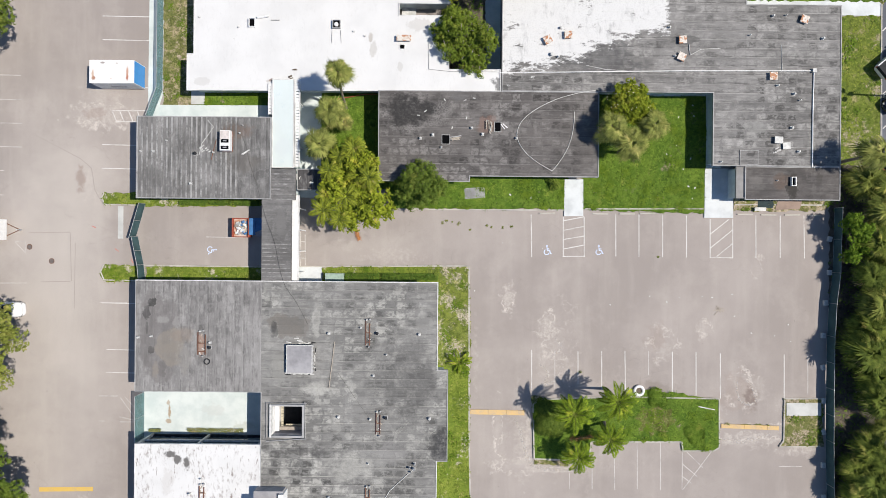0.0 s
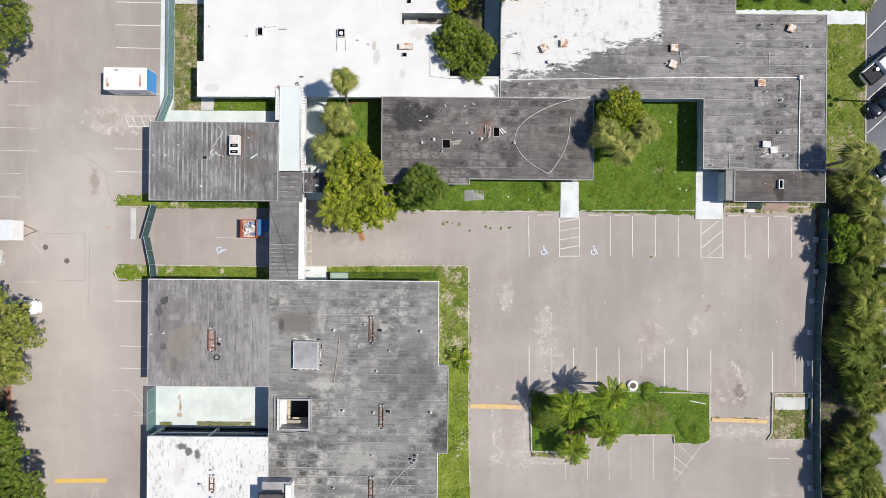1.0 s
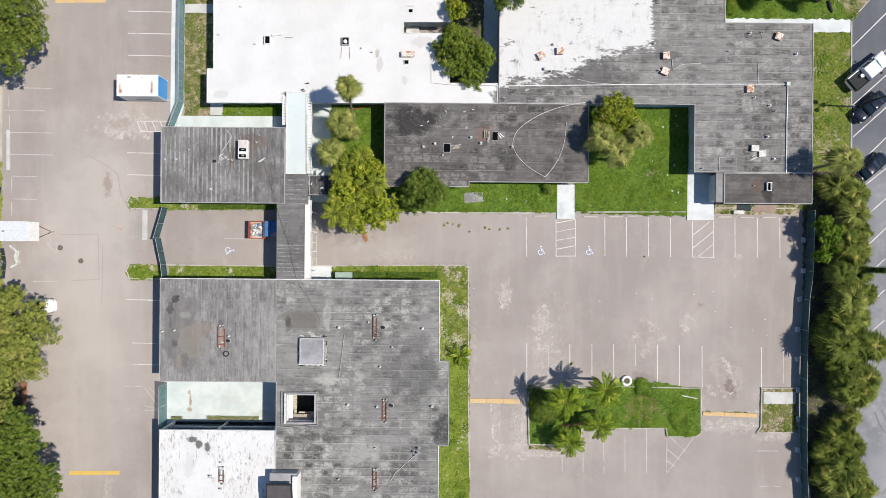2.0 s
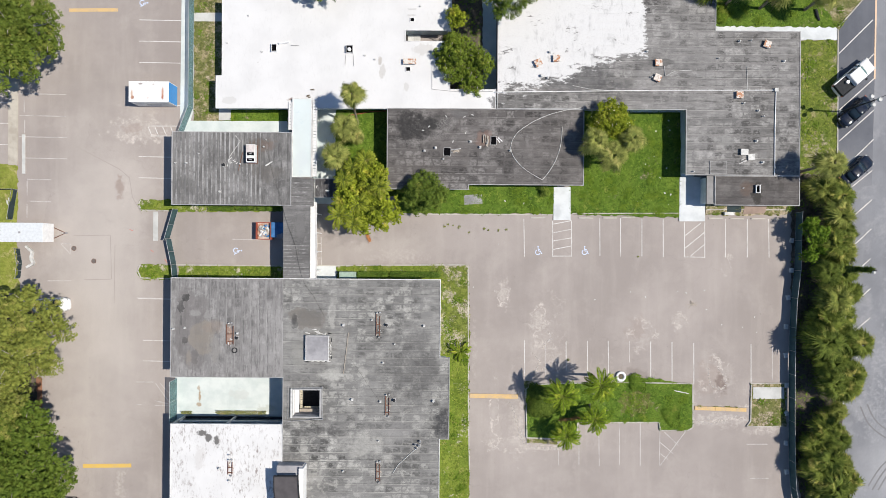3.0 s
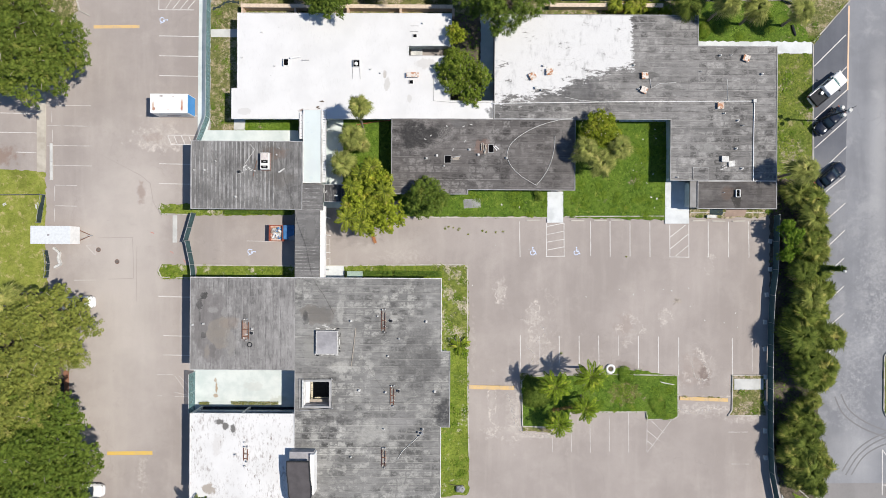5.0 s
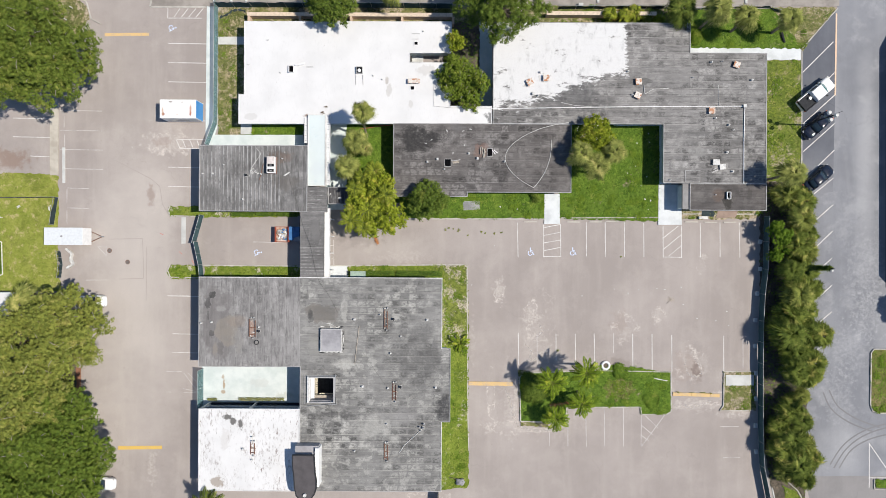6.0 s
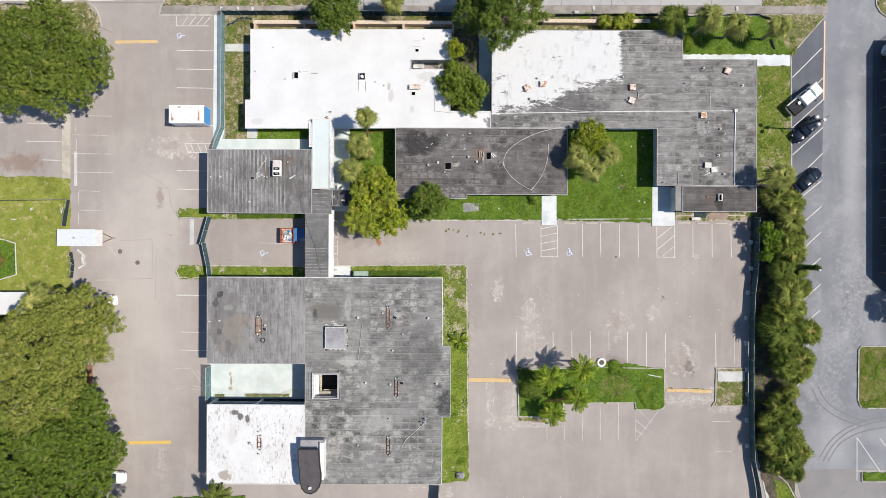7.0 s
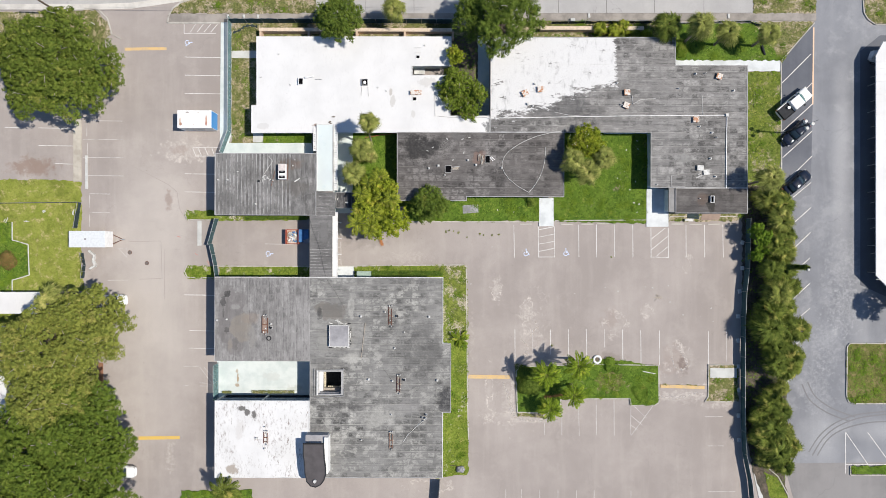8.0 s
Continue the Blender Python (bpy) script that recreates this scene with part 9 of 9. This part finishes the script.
for a in ((r[0] - 0.06, r[1] - 0.06, r[0], r[3] + 0.06), (r[2], r[1] - 0.06, r[2] + 0.06, r[3] + 0.06), (r[0], r[1] - 0.06, r[2], r[1]), (r[0], r[3], r[2], r[3] + 0.06)):
    part("rim", boxed(*a[:2], HC - 0.01, *a[2:], HC + 0.075), M_FASCIA, t)
roof_hole((38.46, 7.75), 2.5, 0.42, 0.88, "white-rimmed dark roof curb on the annexe", M_WHITE, 0.35)
vent((36.72, 7.87), 2.5, r=0.07, tall=0.2)

# white wing: curbs, cowls, rails
roof_hole((-21.14, 24.63), HW, 0.6, 0.85, "open dark curb in the white roof", M_WHITE, 0.3)
run_pipe("white duct lying on the white roof", [(-20.58, 25.19), (-19.34, 25.39)], HW, 0.13, M_WHITE)
run_pipe("thin rod lying on the white roof", [(-19.09, 24.96), (-18.16, 24.97)], HW, 0.05, M_PIPE)
roof_hole((-11.89, 24.53), HW, 0.75, 0.8, "dark curb with a white cover in the white roof", M_PIPE, 0.3)
vent((-11.89, 24.47), HW, "white domed cover on an open curb", 0.26, 0.35, M_WHITE, False)
run_pipe("thin rail lying on the white roof", [(-12.38, 23.90), (-12.43, 22.54)], HW, 0.03, M_PIPE)
run_pipe("thin rail lying on the white roof", [(-11.45, 23.91), (-11.37, 22.55)], HW, 0.03, M_PIPE)
cap_box((-4.49, 23.04), HW, 1.6, 0.65, 0, "rust-stained oblong cowl on the white roof", M_RUSTPATCH, 0.4)
roof_hole((-4.67, 22.17), HW, 0.5, 0.45, "small dark opening in the white roof", M_WHITE, 0.08)
roof_hole((-4.21, 28.25), HW, 0.45, 0.4, "small dark opening in the white roof", M_WHITE, 0.08)
run_pipe("thin rail lying on the white roof", [(-4.79, 29.57), (-3.73, 29.57)], HW, 0.03, M_PIPE)
run_pipe("thin rail lying on the white roof", [(-4.79, 28.83), (-3.81, 28.83)], HW, 0.03, M_PIPE)
for at in [(-10.02, 23.80), (-8.78, 23.32), (-24.39, 28.61), (-3.23, 29.90), (-22.68, 24.18), (-26.98, 25.26)]:
    vent(at, HW, r=0.09, tall=0.15)
for k, at in enumerate([(-16.37, 19.59), (-18.41, 18.20), (-17.91, 18.14), (-16.24, 18.16), (-16.93, 18.71)]):
    planks(at, HW, "dark leaf litter and scraps on the white roof", 3, 50 + k, 0.15, 0.4, 50 * k, M_BARK, "roof_scrap")
run_pipe("thin pale conduit round the tree opening", [(-1.74, 22.68), (-1.73, 19.73), (0.73, 19.49), (5.81, 19.50)], HW, 0.03, M_PIPE)

# recess in the white wing: sill and bench
r = (-4.89, 26.44, -3.29, 27.45)
t = thing("recess_bench", "pale bench in the recess of the white wing", "bench", (r[0], r[1], 0))
part("seat", boxed(r[0], r[1], 0.4, r[2], r[3], 0.5, 0.02), M_OFFWHITE, t)
part("block", boxed(r[0] + 0.1, r[1] + 0.1, 0.0, r[2] - 0.1, r[3] - 0.1, 0.4), M_OFFWHITE, t)

# ---------------------------------------------------------------- loose things on the ground
# sand and dried crusts left on the asphalt by rain
n = Nodes("washed_sand")
M_DRIFT = n.done(n.mix(n.step(n.noise(1.6, 5, 0.65), 0.4, 0.62), (0.62, 0.575, 0.53), (0.50, 0.46, 0.42)), 0.95)
n.put(n.b.inputs["Alpha"], n.math('MULTIPLY', n.step(n.noise(2.6, 7, 0.75), 0.40, 0.60), 0.75))


def sand_drift(label, pts, width, seed):
    """A thin ragged ribbon along a smoothed line, thinning out to both ends."""
    rng = random.Random(seed)
    run = smooth(pts, 7)
    bm, rows = bmesh.new(), []
    for i, (x, y) in enumerate(run):
        a, b = run[max(0, i - 1)], run[min(len(run) - 1, i + 1)]
        d = math.dist(a, b)
        nx, ny = -(b[1] - a[1]) / d, (b[0] - a[0]) / d
        w = width * (0.25 + 0.75 * math.sin(math.pi * (i + 0.5) / len(run))) * rng.uniform(0.35, 0.75)
        o = rng.uniform(-0.08, 0.08)
        rows.append([bm.verts.new((x + nx * (o + k * w), y + ny * (o + k * w), z)) for k, z in ((-1, 0.002), (0, 0.012), (1, 0.002))])
    for p, q in zip(rows, rows[1:]):
        for k in (0, 1):
            bm.faces.new((p[k], q[k], q[k + 1], p[k + 1]))
    t = thing("sand_drift", label, "sand", (*pts[0], 0), kind="structure")
    part("sand", bm, M_DRIFT, t)


sand_drift("pale sand washed along the island's edge", [(8.39, -19.29), (8.98, -20.55), (9.58, -22.66), (10.09, -24.1), (11.53, -24.94), (14.32, -25.19), (16.85, -24.93)], 0.50, 1)
sand_drift("pale sand washed along the island's edge", [(31.62, -21.43), (33.73, -21.76), (35.84, -21.42), (37.69, -20.82)], 0.45, 2)
sand_drift("pale crust of a dried puddle on the asphalt", [(11.08, -12.95), (12.18, -14.05), (11.84, -14.98), (11.51, -15.48), (12.52, -15.14), (13.7, -14.8)], 0.34, 3)
sand_drift("pale crust of a dried puddle on the asphalt", [(13.01, -10.07), (13.61, -11.09), (13.19, -11.76), (12.43, -12.44)], 0.30, 4)
sand_drift("pale crust of a dried puddle on the asphalt", [(33.71, -14.75), (33.88, -16.27), (34.31, -17.2), (35.32, -17.45), (36.0, -16.94), (35.66, -15.76), (34.98, -14.75)], 0.30, 5)
ring = (22.52, -15.98)
t = thing("planter_ring", "white-painted old tyre lying as a planter", "tyre", (*ring, 0))
bm = bmesh.new()
N, K = 24, 8
grid = [[bm.verts.new((ring[0] + (0.50 + 0.17 * math.cos(2 * math.pi * k / K)) * math.cos(2 * math.pi * i / N), ring[1] + (0.50 + 0.17 * math.cos(2 * math.pi * k / K)) * math.sin(2 * math.pi * i / N), 0.17 + 0.15 * math.sin(2 * math.pi * k / K))) for k in range(K)] for i in range(N)]
for i in range(N):
    for k in range(K):
        bm.faces.new((grid[i][k], grid[(i + 1) % N][k], grid[(i + 1) % N][(k + 1) % K], grid[i][(k + 1) % K]))
part("tyre", bm, M_WHITE, t, smooth=True)
part("soil", tube(bmesh.new(), [(*ring, 0.02), (*ring, 0.14)], 0.36, 16), M_DIRT, t)
planks((30.22, -17.91), 0.14, "two bleached timber posts lying on the grass", 2, 60, 0.22, 1.7, -6, M_OFFWHITE, "timber_posts")
x, y = (3.56, 6.42)
t = thing("grey_board", "weathered grey board lying on the lawn", "board", (x, y, 0.1))
part("board", boxed(-1.15, -0.6, 0.09, 1.15, 0.55, 0.12, 0.005, pose(x, y, 0, 0, 0, 4)), M_PANEL, t)
part("edge_strip", boxed(-1.0, 0.555, 0.09, 1.1, 0.62, 0.115, 0.0, pose(x, y, 0, 0, 0, 4)), M_PIPE, t)
rg = random.Random(91)
t = thing("fallen_frond", "dry pale palm frond fallen on the asphalt", "frond", (31.60, -6.76, 0))
x, y = (31.60, -6.76)
for k in range(9):
    a = math.radians(-50 + k * 28)
    part("leaflet", prism(bmesh.new(), ccw(line((x, y), (x + rg.uniform(0.35, 0.75) * math.cos(a), y + rg.uniform(0.3, 0.65) * math.sin(a)), 0.06)), 0.004, 0.02 + 0.004 * k), M_PALETIMBER, t)
part("stalk", prism(bmesh.new(), ccw(line((x - 0.5, y - 0.5), (x, y), 0.05)), 0.004, 0.05), M_PALETIMBER, t)
lit = [(25.46, 11.07), (28.17, 10.58), (27.35, 9.35), (28.72, 7.23), (26.55, 12.05), (28.41, 6.00), (26.78, 15.28), (28.38, 16.65), (28.52, 15.43), (27.94, 7.42), (10.01, 5.96), (7.62, 6.27), (24.53, 6.23)]
for k, (x, y) in enumerate(lit):
    t = thing("litter", "small pale scrap of litter on the grass", "litter", (x, y, 0.08))
    m = pose(x, y, 0.12, rg.uniform(-15, 15), rg.uniform(-15, 15), rg.uniform(0, 180))
    s = rg.uniform(0.05, 0.13)
    part("scrap", boxed(-s, -s * 0.6, 0, s, s * 0.6, 0.03, 0.008, m), M_WHITE, t)
lot = [(29.72, -5.16), (30.82, -5.28), (27.13, -5.31), (33.42, -7.39), (39.57, -8.30), (39.85, -10.24), (25.65, -5.84), (23.70, -5.21), (19.19, -6.22), (11.37, 0.17), (33.14, -4.93), (38.03, -9.61), (6.84, 0.77), (35.38, -9.31), (3.66, -4.75)]
for k, (x, y) in enumerate(lot):
    t = thing("litter", "small pale scrap of litter on the asphalt", "litter", (x, y, 0))
    s = rg.uniform(0.05, 0.11)
    part("scrap", boxed(-s, -s * 0.6, 0.0, s, s * 0.6, 0.03, 0.008, pose(x, y, 0.002, 0, 0, rg.uniform(0, 180))), M_OFFWHITE, t)
weeds = [(1.01, 3.11), (0.36, 3.24), (1.78, 2.92), (7.80, 2.66), (6.83, 2.52), (5.02, 2.70), (3.08, 2.23), (5.54, 2.57), (24.63, -0.68), (15.77, -13.88), (-0.09, 3.04), (18.44, 5.27), (6.81, 4.52), (9.39, 4.67)]
for k, (x, y) in enumerate(weeds):
    shrub("low weed growing from a crack in the asphalt", (x, y), rg.uniform(0.1, 0.3), 0.03, M_BLADE_MID, 300 + k, "weed", 0.15, 0.03, "weed", 0.01)
for k, at in enumerate([(-62.74, 4.44), (-60.04, 5.88), (-65.78, 4.60), (-55.65, 5.81)]):
    planks(at, 0.07, "pale stone slab lying on the lawn", 3, 80 + k, 0.25, 0.5, 30 * k, M_CONC, "stone_scraps")
t = thing("pale_barrier", "crumpled pale barrier pieces beside the trailer", "barrier", (-52.90, -0.86, 0))
pts = [(-53.32, 0.07), (-52.48, -0.61), (-52.64, -1.45), (-52.30, -2.13), (-53.15, -2.64)]
for k, (a, b) in enumerate(zip(pts, pts[1:])):
    part("bar", prism(bmesh.new(), ccw(line(a, b, 0.28)), 0.0, 0.35 + 0.02 * k), M_OFFWHITE, t)
lawn_edge = [(-64.84, 4.35), (-64.83, 1.64), (-62.46, 0.97), (-62.28, -3.59), (-64.82, -4.36), (-64.81, -6.05)]
kerb_run(lawn_edge, False, "pale timber edging on the neighbour's lawn", 0.14, 0.14, 2.0, M_OFFWHITE)
for k, at in enumerate([(-53.93, 33.25), (-53.51, 32.24), (-54.02, 34.43)]):
    vent(at, 0.04, "short pale marker post on the grass bank", 0.08, 0.5, M_OFFWHITE if k else M_RUST, False)
x, y = (-52.57, 33.83)
vent((x, y), 0.04, "short white marker post on the grass bank", 0.06, 0.8, M_WHITE, False)
r = (18.39, 34.41, 19.06, 34.83)
part_t = thing("hydrant_base", "pale painted concrete block on the pavement", "block", (r[0], r[1], 0.09))
part("block", boxed(r[0], r[1], 0.08, r[2], r[3], 0.5, 0.03), M_CONC, part_t)

M_TYREMARK = asphalt("tyre_marked_asphalt", (0.225, 0.223, 0.228), (0.19, 0.189, 0.194), (0.26, 0.257, 0.255), crack=0.0)
for z, pts in enumerate(([(54.20, -29.77), (55.88, -27.23), (58.25, -25.36), (61.38, -24.17), (65.86, -23.65)], [(55.47, -30.27), (57.16, -27.73), (59.69, -26.20), (63.07, -25.35), (65.86, -25.17)], [(53.16, -19.62), (54.35, -21.99), (56.89, -23.84), (60.11, -25.10)], [(54.71, -30.28), (56.39, -27.65), (58.76, -25.78), (61.97, -24.59), (65.86, -24.07)], [(54.00, -19.28), (55.19, -21.48), (57.74, -23.25), (61.12, -24.51)])):
    curve = smooth(pts, 6)
    t = thing("tyre_mark", "faint dark curved tyre mark on the road", "tyre mark", (*curve[0], 0), kind="structure")
    left, right = [], []
    for i, p in enumerate(curve):
        a, b = curve[max(0, i - 1)], curve[min(len(curve) - 1, i + 1)]
        d = Vector((b[0] - a[0], b[1] - a[1])).normalized() * 0.10
        left.append((p[0] - d.y, p[1] + d.x))
        right.append((p[0] + d.y, p[1] - d.x))
    part("rubber", prism(bmesh.new(), ccw(left + right[::-1]), 0.010, 0.0145 + 0.0012 * z), M_TYREMARK, t)

# red hose along the garden court wall, and fallen dry fronds
run_pipe("thin red hose lying along the court wall", [(-12.16, 17.06), (-10.74, 17.26), (-9.45, 17.53), (-7.65, 17.62)], 0.12, 0.05, M_RED, "garden_hose", category="hose")
M_ORANGE = leaf("orange_dry_frond", (0.34, 0.13, 0.05), (0.45, 0.20, 0.08), (0.30, 0.18, 0.09))


def fallen_frond(label, a, b, z, seed, mat):
    """A dry feathered frond lying from a to b."""
    rg = np.random.default_rng(seed)
    t = thing("fallen_frond", label, "dead frond", (*a, z))
    run = np.array([b[0] - a[0], b[1] - a[1], 0.0])
    run /= np.linalg.norm(run)
    side = np.array([-run[1], run[0], 0.0])
    quads, rib = [], []
    for k in range(26):
        f = k / 25
        c = np.array([a[0] + (b[0] - a[0]) * f, a[1] + (b[1] - a[1]) * f, z + 0.05 + 0.12 * math.sin(3 * f)])
        rib.append(tuple(c))
        for s in (-1, 1):
            tip = c + run * 0.22 + side * s * rg.uniform(0.22, 0.4) + np.array([0, 0, rg.uniform(-0.04, 0.06)])
            quads.append([c, c + run * 0.05 + side * 0.02, tip, c - run * 0.02 + side * 0.02])
    raw("leaflets", np.array(quads), np.arange(len(quads) * 4).reshape(-1, 4), mat, t)
    part("frond_rib", tube(bmesh.new(), rib[::5], 0.02, 4), M_DEADFROND, t)
    return t


fallen_frond("dry orange-brown palm frond lying in the planted island", (14.63, -21.59), (17.21, -21.18), 0.25, 9, M_ORANGE)
fallen_frond("dry orange palm frond fallen at the lot edge", (-9.97, 2.17), (-9.58, 1.01), 0.02, 10, M_ORANGE)
planks((-15.88, 7.64), 3.0, "pale torn scraps on the dark canopy", 4, 91, 0.3, 0.35, 60, M_OFFWHITE, "roof_debris")
planks((-14.46, 7.03), 3.0, "pale torn scraps on the dark canopy", 3, 92, 0.2, 0.4, -20, M_OFFWHITE, "roof_debris")

# scattered pale blossoms over the flowering court tree
blossom = thing("blossoms", "scattered small pale blossoms on the court tree", "blossom", (19.85, 15.55, 4.4), kind="stuff")
rg = np.random.default_rng(77)
bx, by = (19.7, 15.45)
d = rg.normal(0, 1, (36, 3))
d[:, 2] = np.abs(d[:, 2])
d /= np.linalg.norm(d, axis=1, keepdims=True)
c = np.array([bx, by, 4.4]) + d * np.array([2.5, 2.5, 1.6])
s = 0.045
q = np.stack([c + np.array([-s, 0, 0]), c + np.array([0, -s, 0.02]), c + np.array([s, 0, 0]), c + np.array([0, s, 0.02])], 1)
raw("petals", q, np.arange(144).reshape(-1, 4), plain("pale_petals", (0.70, 0.68, 0.50), 0.7, dirt_shade=0.1), blossom)

# bag of garden waste at the end of the grass strip
rg = np.random.default_rng(5)
bx, by = (2.15, -32.35)
t = thing("waste_bag", "pale grey torn sack of garden waste on the grass", "sack", (bx, by, 0.12))
bm = bmesh.new()
bmesh.ops.create_icosphere(bm, subdivisions=3, radius=1.0)
for v in bm.verts:
    lump = 1 + 0.16 * math.sin(5 * v.co.x + 2) * math.cos(4 * v.co.y) + 0.08 * math.sin(9 * v.co.z + 7 * v.co.x)
    v.co = Vector((bx + v.co.x * 0.62 * lump, by + v.co.y * 0.48 * lump, 0.12 + max(0.0, (v.co.z + 0.55) * 0.36 * lump)))
part("sack", bm, M_PANEL, t, smooth=True)
part("tied_neck", tube(bmesh.new(), [(bx + 0.25, by + 0.1, 0.55), (bx + 0.42, by + 0.18, 0.78)], [0.10, 0.05], 8), M_OFFWHITE, t)
# dark rod standing in for the thin shadow left of the sack
part("shadow_rod", tube(bmesh.new(), [(bx - 1.5, by + 0.55, 0.18), (bx - 0.3, by + 0.45, 0.42)], 0.035, 6), M_BARK, t)

# black cloth fallen off the street fence, and the fence's loose feet
t = thing("fallen_cloth", "crumpled black cloth fallen off the street fence", "cloth", (-30.2, 33.3, 0.06))
run = smooth([(-31.9, 32.7), (-30.9, 33.1), (-30.2, 33.6), (-29.2, 33.75), (-28.3, 33.55)], 5)
bm = bmesh.new()
rows = []
for i, (x, y) in enumerate(run):
    w = 0.16 + 0.10 * math.sin(i * 1.7)
    rows.append([bm.verts.new((x, y + (k - 2) / 2 * w, 0.07 + 0.10 * math.exp(-((k - 2) / 1.1) ** 2) * (1 + 0.5 * math.sin(i * 2.3)))) for k in range(5)])
for p, q in zip(rows, rows[1:]):
    for k in range(4):
        bm.faces.new((p[k], p[k + 1], q[k + 1], q[k]))
low = [[bm.verts.new((v.co.x, v.co.y, 0.055)) for v in (p[0], p[-1])] for p in rows]
for p, q, a, b in zip(rows, rows[1:], low, low[1:]):
    bm.faces.new((p[0], q[0], b[0], a[0]))
    bm.faces.new((p[-1], a[1], b[1], q[-1]))
    bm.faces.new((a[0], b[0], b[1], a[1]))
part("cloth", bm, M_SCREEN_DK, t)
foot = thing("concrete_block", "small pale concrete foot of a temporary fence", "concrete block", group="fence feet on the pavement")
part("block", boxed(-0.16, -0.34, 0, 0.16, 0.34, 0.14, 0.03), M_CONC, foot)
part("socket", tube(bmesh.new(), [(0, -0.15, 0.13), (0, -0.15, 0.24)], 0.04, 8), M_STEEL, foot)
for i, (x, y, a) in enumerate([(21.2, 35.3, 4), (31.9, 35.3, -6), (42.0, 35.3, 2), (-30.3, 35.0, 5), (-28.2, 35.0, -3), (-32.7, 35.0, 0)]):
    m = pose(x, y, 0.09, 0, 0, a)
    if i == 0:
        foot.matrix_basis = m
    else:
        copy_thing(foot, m)
t = thing("rotten_log", "short dark rotten log lying on the lawn", "log", (47.2, 30.2, 0.07))
part("log", tube(bmesh.new(), [(46.95, 30.95, 0.2), (47.15, 30.2, 0.19), (47.45, 29.5, 0.17)], [0.17, 0.2, 0.13], 9), M_DARK, t)
part("bark_flap", boxed(46.8, 30.3, 0.07, 47.0, 30.7, 0.11, 0.01), M_BARK, t)
x, y = (36.1, 4.85)
t = thing("white_crate", "long white lidded crate below the annexe", "crate", (x, y, 0.06))
part("body", boxed(x - 0.62, y - 0.17, 0.07, x + 0.55, y + 0.17, 0.42, 0.02), M_WHITE, t)
part("lid", boxed(x - 0.66, y - 0.20, 0.42, x + 0.59, y + 0.20, 0.48, 0.01), M_OFFWHITE, t)
# thin dark slab with a low ridge, added where the bed is dark
t = thing("ground_sheet", "flat dark patch over the bed below the annexe", "plastic sheet", (36.8, 5.4, 0.1))
part("sheet", prism(bmesh.new(), [(35.9, 5.1), (37.6, 5.0), (37.75, 5.35), (37.65, 5.95), (35.95, 5.95)], 0.10, 0.135), M_SCREEN_DK, t)
part("dark_ridge", tube(bmesh.new(), [(36.0, 5.2, 0.14), (36.9, 5.3, 0.15), (37.6, 5.15, 0.13)], [0.03, 0.05, 0.02], 6), M_SCREEN_DK, t)
